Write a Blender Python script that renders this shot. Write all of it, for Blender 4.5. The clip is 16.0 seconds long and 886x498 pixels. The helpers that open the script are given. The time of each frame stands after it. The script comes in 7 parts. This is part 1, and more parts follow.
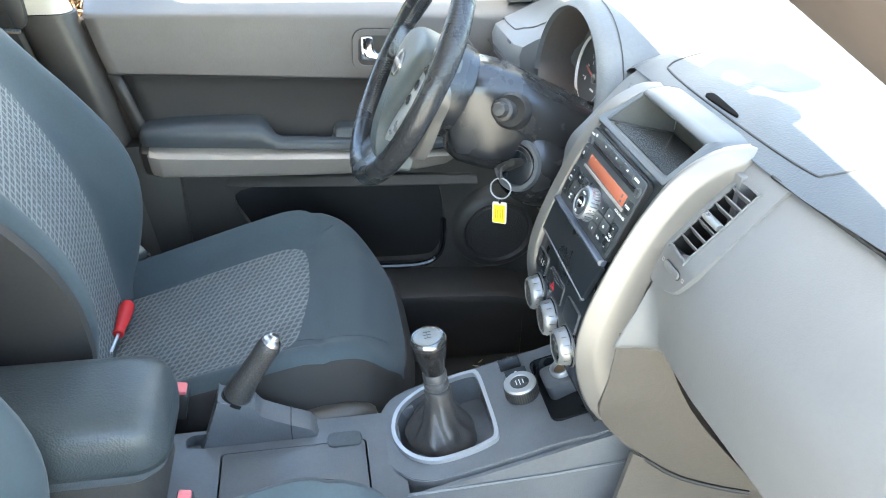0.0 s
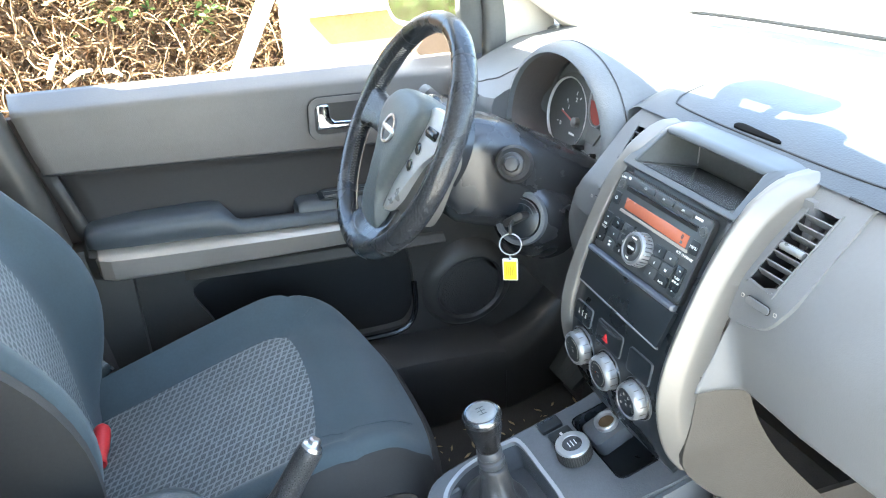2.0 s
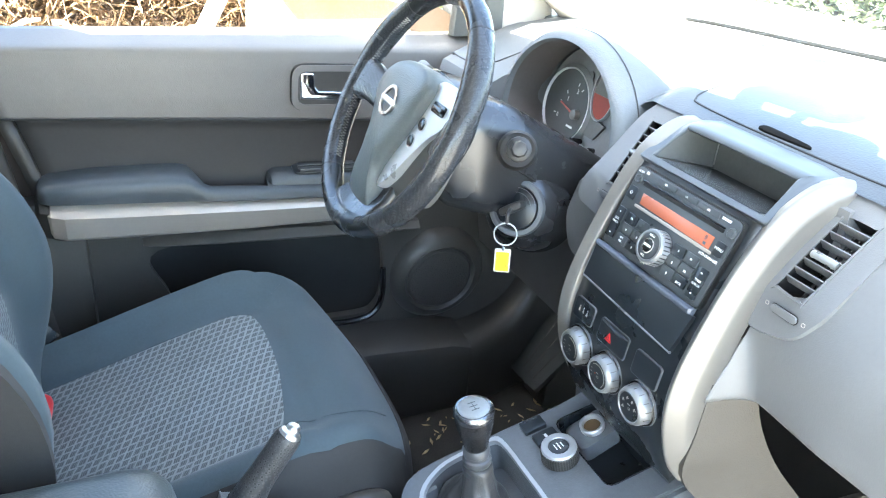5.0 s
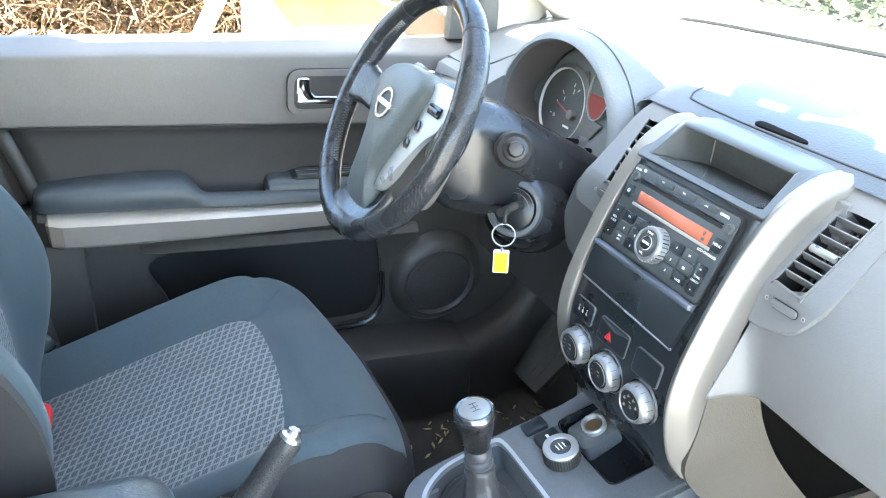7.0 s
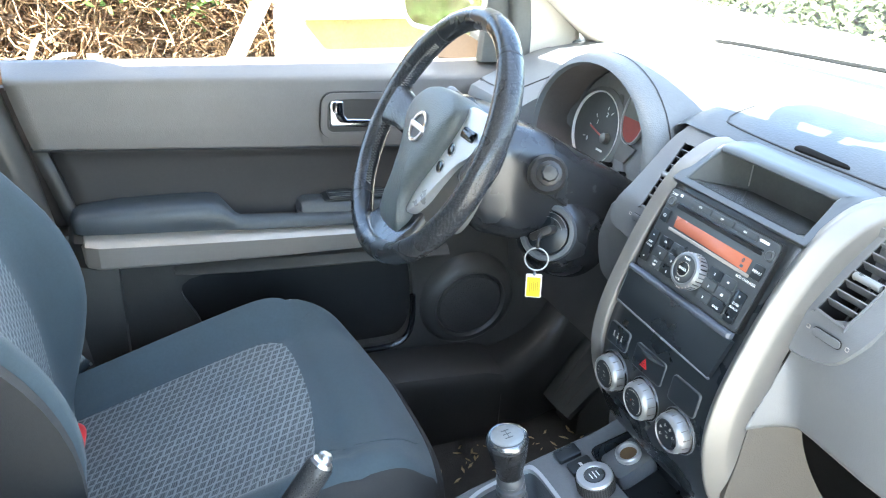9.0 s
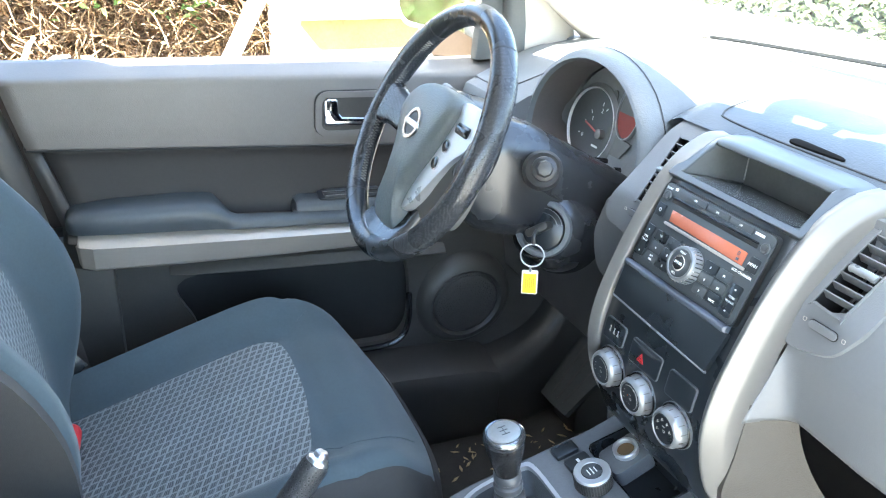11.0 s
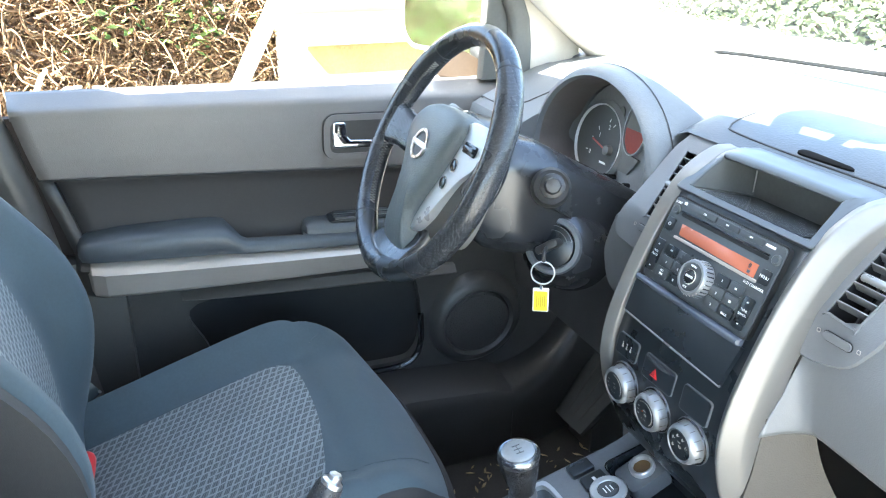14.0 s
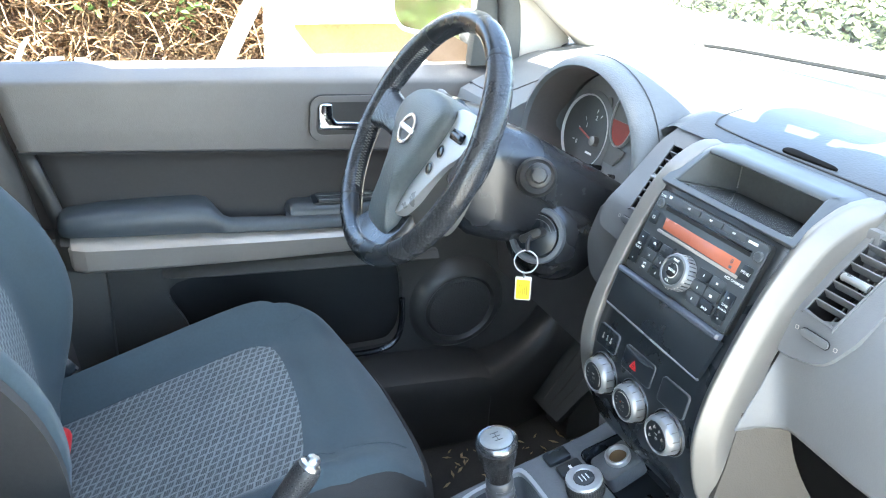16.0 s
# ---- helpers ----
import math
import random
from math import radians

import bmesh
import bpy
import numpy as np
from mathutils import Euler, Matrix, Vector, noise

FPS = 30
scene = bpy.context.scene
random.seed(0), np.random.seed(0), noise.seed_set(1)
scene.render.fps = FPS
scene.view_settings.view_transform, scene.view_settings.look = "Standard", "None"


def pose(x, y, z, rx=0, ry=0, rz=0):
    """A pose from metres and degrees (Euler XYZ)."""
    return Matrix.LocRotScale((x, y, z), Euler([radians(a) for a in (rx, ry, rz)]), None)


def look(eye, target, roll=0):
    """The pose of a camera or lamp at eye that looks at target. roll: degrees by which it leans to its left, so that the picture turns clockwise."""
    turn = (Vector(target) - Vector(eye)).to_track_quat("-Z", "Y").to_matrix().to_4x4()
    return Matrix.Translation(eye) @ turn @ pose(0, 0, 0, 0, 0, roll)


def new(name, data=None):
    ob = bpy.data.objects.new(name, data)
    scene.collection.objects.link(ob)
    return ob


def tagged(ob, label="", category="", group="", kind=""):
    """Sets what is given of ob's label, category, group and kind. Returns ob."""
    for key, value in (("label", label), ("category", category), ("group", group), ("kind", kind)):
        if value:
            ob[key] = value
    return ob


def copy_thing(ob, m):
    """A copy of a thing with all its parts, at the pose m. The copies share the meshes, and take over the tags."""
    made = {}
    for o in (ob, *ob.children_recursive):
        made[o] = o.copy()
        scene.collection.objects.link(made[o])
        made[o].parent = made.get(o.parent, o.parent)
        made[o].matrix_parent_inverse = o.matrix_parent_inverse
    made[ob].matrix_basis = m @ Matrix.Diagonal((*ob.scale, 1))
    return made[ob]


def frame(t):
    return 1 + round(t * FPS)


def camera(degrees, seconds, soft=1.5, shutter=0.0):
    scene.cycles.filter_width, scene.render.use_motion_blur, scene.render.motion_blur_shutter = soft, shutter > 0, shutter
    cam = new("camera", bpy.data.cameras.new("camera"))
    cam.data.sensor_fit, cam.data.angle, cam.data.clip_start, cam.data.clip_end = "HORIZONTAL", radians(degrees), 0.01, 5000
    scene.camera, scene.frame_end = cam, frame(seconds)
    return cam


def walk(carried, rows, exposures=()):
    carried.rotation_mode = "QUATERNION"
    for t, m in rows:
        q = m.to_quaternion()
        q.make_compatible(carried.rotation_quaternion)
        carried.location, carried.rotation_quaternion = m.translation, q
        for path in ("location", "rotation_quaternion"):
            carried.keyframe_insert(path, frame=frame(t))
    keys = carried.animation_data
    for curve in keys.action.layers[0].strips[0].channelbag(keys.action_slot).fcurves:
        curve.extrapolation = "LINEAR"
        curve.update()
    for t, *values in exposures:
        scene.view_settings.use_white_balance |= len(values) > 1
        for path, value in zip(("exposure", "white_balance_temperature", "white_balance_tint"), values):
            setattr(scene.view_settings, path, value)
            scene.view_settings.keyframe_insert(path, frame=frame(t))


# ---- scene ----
cam = camera(57.7, 16.0, soft=1.1)
PATH = [
    (0, (0.211, -0.842, 1.544), (0.51, 0.875, 0.563), 0.7),
    (0.5, (0.201, -0.856, 1.55), (0.541, 0.864, 0.586), -0.4),
    (1, (0.15, -0.839, 1.554), (0.578, 0.87, 0.606), -3.0),
    (1.3, (0.083, -0.793, 1.551), (0.537, 0.903, 0.593), -4.9),
    (1.5, (0.034, -0.786, 1.582), (0.559, 0.903, 0.648), -3.7),
    (2, (0.028, -0.721, 1.537), (0.639, 0.971, 0.664), -2.7),
    (2.5, (-0.007, -0.68, 1.523), (0.647, 1.011, 0.68), -0.6),
    (3, (-0.033, -0.645, 1.492), (0.638, 1.032, 0.633), 1.6),
    (3.5, (-0.035, -0.635, 1.49), (0.667, 1.018, 0.609), 3.6),
    (4, (-0.033, -0.634, 1.485), (0.692, 1.006, 0.6), 4.6),
    (4.5, (-0.034, -0.64, 1.492), (0.721, 0.989, 0.611), 4.7),
    (7, (-0.032, -0.643, 1.486), (0.738, 0.988, 0.621), 3.3),
    (7.5, (-0.03, -0.642, 1.483), (0.727, 0.989, 0.608), 3.3),
    (8, (-0.03, -0.638, 1.482), (0.716, 1.001, 0.613), 3.1),
    (8.5, (-0.029, -0.64, 1.483), (0.698, 1.022, 0.643), 2.7),
    (9, (-0.035, -0.634, 1.488), (0.677, 1.044, 0.665), 2.7),
    (9.2, (-0.032, -0.632, 1.48), (0.679, 1.045, 0.655), 2.7),
    (11.5, (-0.031, -0.636, 1.481), (0.689, 1.043, 0.666), 2.1),
    (12, (-0.03, -0.637, 1.477), (0.686, 1.048, 0.672), 1.6),
    (12.5, (-0.03, -0.636, 1.478), (0.685, 1.061, 0.698), 1.1),
    (13, (-0.032, -0.639, 1.483), (0.679, 1.064, 0.711), 0.9),
    (13.5, (-0.031, -0.637, 1.48), (0.676, 1.067, 0.707), 0.7),
    (14, (-0.03, -0.637, 1.479), (0.668, 1.071, 0.707), 0.7),
    (14.5, (-0.033, -0.633, 1.484), (0.672, 1.067, 0.7), 1.4),
    (15, (-0.033, -0.634, 1.484), (0.687, 1.055, 0.691), 2.2),
    (15.5, (-0.034, -0.636, 1.488), (0.699, 1.043, 0.687), 2.8),
    (16, (-0.033, -0.634, 1.482), (0.703, 1.041, 0.674), 3.0),
]
walk(cam, [(t, look(eye, target, roll)) for t, eye, target, roll in PATH], exposures=[(0.0, 4.41, 6800, 3), (1.0, 4.39, 6700, 3), (1.5, 4.52, 6600, 3), (2.0, 4.41, 6500, 4), (2.5, 4.30, 6500, 4), (3.0, 4.66, 6500, 4), (4.0, 4.75, 6500, 4), (8.5, 4.69, 6450, 4), (9.0, 4.48, 6400, 4), (11.5, 4.56, 6300, 4), (12.5, 4.56, 6300, 4), (13.5, 4.41, 6300, 4), (16.0, 4.45, 6300, 4)])
# ---------------------------------------------------------------- world and lights
SUN_WAY = Vector((0.80, 0.28, -1.0)).normalized()
world = bpy.data.worlds.new("sky")
scene.world = world
world.use_nodes = True
wn = world.node_tree
sky = wn.nodes.new("ShaderNodeTexSky")
sky.sky_type, sky.sun_disc = "NISHITA", False
sky.sun_elevation = math.asin(-SUN_WAY.z)
sky.sun_rotation = math.atan2(-SUN_WAY.x, -SUN_WAY.y)
sky.altitude, sky.air_density, sky.dust_density = 50, 1.0, 1.6
wn.links.new(sky.outputs[0], wn.nodes["Background"].inputs[0])
wn.nodes["Background"].inputs[1].default_value = 0.09
sun = new("sun", bpy.data.lights.new("sun", "SUN"))
sun.data.energy, sun.data.angle, sun.data.color = 5.0, radians(0.6), (1.0, 0.95, 0.87)
sun.matrix_world = look((0, 0, 30), Vector((0, 0, 30)) + SUN_WAY)


# ---------------------------------------------------------------- materials
def mat(name, colour, rough=0.5, metal=0.0, grain=0.0, grain_size=0.001, stain=0.15, stain_size=0.06, coat=0.0, spec=0.5, kind="voronoi"):
    m = bpy.data.materials.new(name)
    m.use_nodes = True
    nt = m.node_tree
    b = nt.nodes["Principled BSDF"]
    b.inputs["Roughness"].default_value, b.inputs["Metallic"].default_value = rough, metal
    b.inputs["Specular IOR Level"].default_value, b.inputs["Coat Weight"].default_value = spec, coat
    co = nt.nodes.new("ShaderNodeTexCoord")
    n1 = nt.nodes.new("ShaderNodeTexNoise")
    n1.inputs["Scale"].default_value, n1.inputs["Detail"].default_value = 1 / stain_size, 6
    n2 = nt.nodes.new("ShaderNodeTexNoise")
    n2.inputs["Scale"].default_value, n2.inputs["Detail"].default_value = 12 / stain_size, 3
    nt.links.new(co.outputs["Object"], n1.inputs["Vector"])
    nt.links.new(co.outputs["Object"], n2.inputs["Vector"])
    add = nt.nodes.new("ShaderNodeMath")
    add.operation = "MULTIPLY_ADD"
    add.inputs[1].default_value = 0.5
    nt.links.new(n2.outputs["Fac"], add.inputs[0])
    nt.links.new(n1.outputs["Fac"], add.inputs[2])
    ramp = nt.nodes.new("ShaderNodeMapRange")
    ramp.inputs["From Min"].default_value, ramp.inputs["From Max"].default_value = 0.45, 1.05
    ramp.inputs["To Min"].default_value, ramp.inputs["To Max"].default_value = 1 - stain, 1 + stain
    nt.links.new(add.outputs[0], ramp.inputs["Value"])
    sc = nt.nodes.new("ShaderNodeVectorMath")
    sc.operation = "SCALE"
    sc.inputs[0].default_value = colour
    nt.links.new(ramp.outputs[0], sc.inputs["Scale"])
    nt.links.new(sc.outputs[0], b.inputs["Base Color"])
    rr = nt.nodes.new("ShaderNodeMapRange")
    rr.inputs["From Min"].default_value, rr.inputs["From Max"].default_value = 0.3, 0.7
    rr.inputs["To Min"].default_value, rr.inputs["To Max"].default_value = max(0.02, rough - 0.07), min(1, rough + 0.07)
    nt.links.new(n1.outputs["Fac"], rr.inputs["Value"])
    nt.links.new(rr.outputs[0], b.inputs["Roughness"])
    if grain:
        if kind == "voronoi":
            g = nt.nodes.new("ShaderNodeTexVoronoi")
            g.feature = "SMOOTH_F1"
            out = g.outputs["Distance"]
        else:
            g = nt.nodes.new("ShaderNodeTexNoise")
            g.inputs["Detail"].default_value = 4
            out = g.outputs["Fac"]
        g.inputs["Scale"].default_value = 1 / grain_size
        nt.links.new(co.outputs["Object"], g.inputs["Vector"])
        bu = nt.nodes.new("ShaderNodeBump")
        bu.inputs["Strength"].default_value, bu.inputs["Distance"].default_value = grain, grain_size * 0.5
        nt.links.new(out, bu.inputs["Height"])
        nt.links.new(bu.outputs[0], b.inputs["Normal"])
    return m


def mesh_fabric(name, axes, light=(0.215, 0.235, 0.240), dark=(0.058, 0.067, 0.073)):
    """Knitted seat fabric: leaning dark cells between pale threads; axes are the object axes across and along it."""
    m = mat(name, light, 0.85, grain=0)
    nt = m.node_tree
    b = nt.nodes["Principled BSDF"]
    link = nt.links.new
    co = [n for n in nt.nodes if n.type == "TEX_COORD"][0]
    sep = nt.nodes.new("ShaderNodeSeparateXYZ")
    link(co.outputs["Object"], sep.inputs[0])

    def calc(op, a, k, c=0.0):
        n = nt.nodes.new("ShaderNodeMath")
        n.operation = op
        for sock, v in zip(n.inputs, (a, k, c)):
            if isinstance(v, (int, float)):
                sock.default_value = v
            else:
                link(v, sock)
        return n.outputs[0]

    across, along = sep.outputs[axes[0]], sep.outputs[axes[1]]
    com = nt.nodes.new("ShaderNodeCombineXYZ")
    link(calc("MULTIPLY_ADD", across, -0.42, along), com.inputs[0])    # the cells lean
    link(across, com.inputs[1])
    wob = nt.nodes.new("ShaderNodeTexNoise")
    wob.inputs["Scale"].default_value = 90
    link(com.outputs[0], wob.inputs["Vector"])
    mad = nt.nodes.new("ShaderNodeVectorMath")
    mad.operation = "MULTIPLY_ADD"
    mad.inputs[1].default_value = (0.0050, 0.0050, 0)
    link(wob.outputs["Color"], mad.inputs[0])
    link(com.outputs[0], mad.inputs[2])
    cells = nt.nodes.new("ShaderNodeTexBrick")
    cells.offset = 0.0
    for sock, v in (("Scale", 1.0), ("Mortar Size", 0.0027), ("Mortar Smooth", 0.9), ("Brick Width", 0.0116), ("Row Height", 0.0128)):
        cells.inputs[sock].default_value = v
    link(mad.outputs[0], cells.inputs["Vector"])
    split = nt.nodes.new("ShaderNodeSeparateXYZ")
    link(mad.outputs[0], split.inputs[0])
    ribs = calc("MULTIPLY_ADD", calc("COSINE", calc("MULTIPLY", split.outputs[0], 2 * math.pi / 0.0031), 0.0), 0.24, 0.78)
    fuzz = nt.nodes.new("ShaderNodeTexNoise")
    fuzz.inputs["Scale"].default_value = 700
    link(com.outputs[0], fuzz.inputs["Vector"])
    hole = calc("MULTIPLY", calc("SUBTRACT", 1.0, cells.outputs["Fac"]), ribs)
    hole = calc("ADD", hole, calc("MULTIPLY_ADD", fuzz.outputs[0], 0.5, -0.25))
    hole = calc("MINIMUM", calc("MAXIMUM", hole, 0.0), 1.0)
    mix = nt.nodes.new("ShaderNodeMix")
    mix.data_type = "RGBA"
    for sock in mix.inputs:
        if sock.identifier == "A_Color":
            sock.default_value = (*light, 1)
        if sock.identifier == "B_Color":
            sock.default_value = (*dark, 1)
    link(hole, mix.inputs[0])
    old = b.inputs["Base Color"].links[0].from_node
    mul = nt.nodes.new("ShaderNodeVectorMath")
    mul.operation = "MULTIPLY"
    link([o for o in mix.outputs if o.identifier == "Result_Color"][0], mul.inputs[0])
    old.inputs[0].default_value = (1, 1, 1)
    link(old.outputs[0], mul.inputs[1])
    link(mul.outputs[0], b.inputs["Base Color"])
    bu = nt.nodes.new("ShaderNodeBump")
    bu.invert = True
    bu.inputs["Strength"].default_value, bu.inputs["Distance"].default_value = 0.6, 0.0012
    link(hole, bu.inputs["Height"])
    link(bu.outputs[0], b.inputs["Normal"])
    return m


M = {}
M["dash_top"] = mat("grained_dash_pad", (0.046, 0.051, 0.054), 0.40, grain=0.26, grain_size=0.0022, spec=0.55)
M["dash_grey"] = mat("grey_dash_panel", (0.128, 0.132, 0.135), 0.48, grain=0.2, grain_size=0.0014, stain=0.05)
M["dash_tan"] = mat("grained_lower_panel", (0.054, 0.048, 0.040), 0.55, grain=0.5, grain_size=0.0017)
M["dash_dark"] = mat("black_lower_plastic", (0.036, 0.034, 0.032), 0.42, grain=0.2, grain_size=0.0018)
M["stack"] = mat("black_satin_panel", (0.013, 0.0165, 0.020), 0.30, stain=0.04)
M["gloss"] = mat("black_gloss_plastic", (0.012, 0.013, 0.015), 0.16, stain=0.1)
# black small parts, and the shade painted into slots, gaps and cavities
M["hollow"] = mat("black_plastic_and_cavity_shade", (0.01, 0.01, 0.01), 0.6)
M["silver"] = mat("satin_silver_trim", (0.198, 0.189, 0.175), 0.45, 0.55, stain=0.04)
M["strip"] = mat("champagne_silver_trim", (0.45, 0.41, 0.365), 0.42, 0.5, stain=0.05)
M["chrome"] = mat("chrome", (0.85, 0.85, 0.86), 0.07, 1.0, stain=0.03)
M["steel"] = mat("brushed_steel", (0.62, 0.62, 0.62), 0.25, 1.0, stain=0.06)
M["door_up"] = mat("grey_brown_door_skin", (0.147, 0.136, 0.124), 0.48, grain=0.3, grain_size=0.0016, stain=0.08)
M["door_mid"] = mat("dark_door_fabric", (0.034, 0.0315, 0.030), 0.7, grain=0.25, grain_size=0.0012, kind="noise")
M["door_low"] = mat("charcoal_door_plastic", (0.044, 0.041, 0.037), 0.46, grain=0.2, grain_size=0.002)
M["armrest"] = mat("charcoal_soft_armrest", (0.055, 0.064, 0.072), 0.42, grain=0.25, grain_size=0.0018)
M["lid"] = mat("charcoal_vinyl", (0.055, 0.066, 0.070), 0.40, grain=0.38, grain_size=0.0026)
M["console"] = mat("grained_console_plastic", (0.105, 0.113, 0.120), 0.36, grain=0.35, grain_size=0.0018)
M["console_side"] = mat("grey_console_side", (0.080, 0.072, 0.063), 0.5, grain=0.4, grain_size=0.0018)
M["seat"] = mat("charcoal_seat_cloth", (0.045, 0.065, 0.076), 0.8, grain=0.35, grain_size=0.0012, kind="noise", stain=0.16, stain_size=0.05)
M["seat"].node_tree.nodes["Principled BSDF"].inputs["Sheen Weight"].default_value = 0.12
M["insert"] = mesh_fabric("knitted_cushion_fabric", (1, 0))
M["insert_back"] = mesh_fabric("knitted_backrest_fabric", (1, 2))
M["seat_skirt"] = mat("brown_black_seat_side", (0.025, 0.023, 0.0215), 0.8, grain=0.4, grain_size=0.0015, kind="noise")
M["seat_side"] = mat("grey_seat_side_cloth", (0.036, 0.034, 0.032), 0.8, grain=0.4, grain_size=0.0015, kind="noise")
M["leather"] = mat("black_smooth_leather", (0.024, 0.027, 0.030), 0.26, grain=0.12, grain_size=0.0012, stain=0.25)
M["perf"] = mat("black_perforated_leather", (0.022, 0.023, 0.025), 0.25, grain=0.1, grain_size=0.0016, stain=0.15)
def perforate(m, size, share, glint=1.9):
    """Adds small dark holes to a material, with glints painted into the colour round them."""
    nt = m.node_tree
    b = nt.nodes["Principled BSDF"]
    co = [n for n in nt.nodes if n.type == "TEX_COORD"][0]
    v = nt.nodes.new("ShaderNodeTexVoronoi")
    v.inputs["Scale"].default_value, v.inputs["Randomness"].default_value = 1 / size, 0.35
    nt.links.new(co.outputs["Object"], v.inputs["Vector"])
    r = nt.nodes.new("ShaderNodeMapRange")
    r.inputs["From Min"].default_value, r.inputs["From Max"].default_value = share * 0.7, share
    r.inputs["To Min"].default_value = 0.12
    nt.links.new(v.outputs["Distance"], r.inputs["Value"])
    edge = nt.nodes.new("ShaderNodeMapRange")
    edge.inputs["From Min"].default_value, edge.inputs["From Max"].default_value = share, share * 1.6
    edge.inputs["To Min"].default_value = glint
    nt.links.new(v.outputs["Distance"], edge.inputs["Value"])
    both = nt.nodes.new("ShaderNodeMath")
    both.operation = "MULTIPLY"
    nt.links.new(r.outputs[0], both.inputs[0])
    nt.links.new(edge.outputs[0], both.inputs[1])
    old = b.inputs["Base Color"].links[0].from_socket
    mul = nt.nodes.new("ShaderNodeVectorMath")
    mul.operation = "SCALE"
    nt.links.new(old, mul.inputs[0])
    nt.links.new(both.outputs[0], mul.inputs["Scale"])
    nt.links.new(mul.outputs[0], b.inputs["Base Color"])
    bu = nt.nodes.new("ShaderNodeBump")
    bu.inputs["Strength"].default_value, bu.inputs["Distance"].default_value = 0.35, size * 0.3
    nt.links.new(r.outputs[0], bu.inputs["Height"])
    nt.links.new(bu.outputs[0], b.inputs["Normal"])
    return m


perforate(M["perf"], 0.0034, 0.34, 2.8)
M["knob_leather"] = perforate(mat("black_knob_leather", (0.013, 0.0125, 0.0125), 0.20, grain=0.05), 0.0042, 0.34, 1.8)
M["grip_leather"] = perforate(mat("black_grip_leather", (0.034, 0.033, 0.033), 0.36, grain=0.1), 0.0044, 0.34, 2.0)
M["pad"] = mat("grained_airbag_cover", (0.105, 0.119, 0.118), 0.44, grain=0.5, grain_size=0.002)
M["shroud"] = mat("black_shroud_plastic", (0.024, 0.0255, 0.028), 0.25, spec=0.7, grain=0.12, grain_size=0.0016)
M["crown"] = mat("satin_grey_plastic", (0.064, 0.070, 0.072), 0.36, stain=0.06, spec=0.55)
M["thread"] = mat("grey_stitching", (0.34, 0.32, 0.29), 0.8)
M["white"] = mat("white_marking", (0.80, 0.80, 0.78), 0.5, stain=0.02)
M["red"] = mat("red_plastic", (0.62, 0.03, 0.035), 0.35, stain=0.08)
M["pink"] = mat("faded_red_button", (0.68, 0.16, 0.17), 0.4)
M["yellow"] = mat("yellow_tag_card", (0.85, 0.68, 0.02), 0.45, stain=0.06)
M["tagedge"] = mat("clear_tag_plastic", (0.75, 0.72, 0.62), 0.25)
M["carpet"] = mat("black_carpet", (0.034, 0.031, 0.028), 0.95, grain=0.8, grain_size=0.003, kind="noise", stain=0.4, stain_size=0.05)
M["rubber"] = mat("black_rubber", (0.02, 0.02, 0.019), 0.65, grain=0.5, grain_size=0.003)
M["beige"] = mat("beige_pillar_trim", (0.62, 0.57, 0.48), 0.6, grain=0.2, grain_size=0.002, stain=0.05)
M["roof"] = mat("grey_headlining", (0.45, 0.44, 0.42), 0.9, grain=0.4, grain_size=0.002, kind="noise")
M["paint"] = mat("silver_car_paint", (0.62, 0.63, 0.64), 0.25, 0.2, coat=0.6, stain=0.03)
M["seal"] = mat("black_window_seal", (0.015, 0.015, 0.015), 0.6)
M["display"] = mat("orange_display_screen", (0.42, 0.13, 0.075), 0.25, stain=0.06)
M["button"] = mat("dark_radio_button", (0.050, 0.056, 0.060), 0.34, stain=0.1)
M["gauge"] = mat("dark_gauge_face", (0.070, 0.074, 0.074), 0.4)
M["ring"] = mat("bright_dial_ring", (0.70, 0.70, 0.70), 0.3, 0.3, stain=0.03)
M["bezel"] = mat("bright_satin_bezel", (0.40, 0.41, 0.42), 0.38, 0.5, stain=0.03)
M["gauge_panel"] = mat("grey_gauge_surround", (0.16, 0.165, 0.166), 0.45)
M["hood"] = mat("grained_hood_grey", (0.094, 0.104, 0.111), 0.42, grain=0.3, grain_size=0.002)
M["knob"] = mat("satin_metal_plastic", (0.30, 0.31, 0.31), 0.30, 0.5, stain=0.05)
M["spoke"] = mat("satin_silver_spoke", (0.50, 0.505, 0.51), 0.34, 0.35, stain=0.05)
M["slot_gloss"] = mat("glossy_tray_plastic", (0.05, 0.056, 0.062), 0.18, stain=0.35, stain_size=0.03)
M["gauge_red"] = mat("red_gauge_face", (0.24, 0.03, 0.02), 0.4)
M["hood_in"] = mat("brown_black_hood_lining", (0.086, 0.076, 0.071), 0.5, grain=0.2, grain_size=0.002)
# brown of the door seal, also painted on the passenger's pillar as its shade
M["seal_shade"] = mat("brown_seal_and_pillar_shade", (0.040, 0.030, 0.025), 0.7)
M["climate"] = mat("satin_silver_knob", (0.25, 0.255, 0.26), 0.34, 0.55, stain=0.05)
M["recess"] = mat("dark_grey_recess", (0.105, 0.106, 0.098), 0.5)
M["pillar_brown"] = mat("brown_grey_pillar_plastic", (0.062, 0.056, 0.049), 0.42, grain=0.12, grain_size=0.0016)
M["slot_black"] = mat("matt_black_slot", (0.006, 0.006, 0.006), 0.95, spec=0.1)
M["needle"] = mat("faded_red_needle", (0.42, 0.10, 0.085), 0.5)
# opaque dark sheets that keep light out of the rear openings
M["light_block"] = mat("dark_light_block", (0.012, 0.012, 0.013), 0.12)
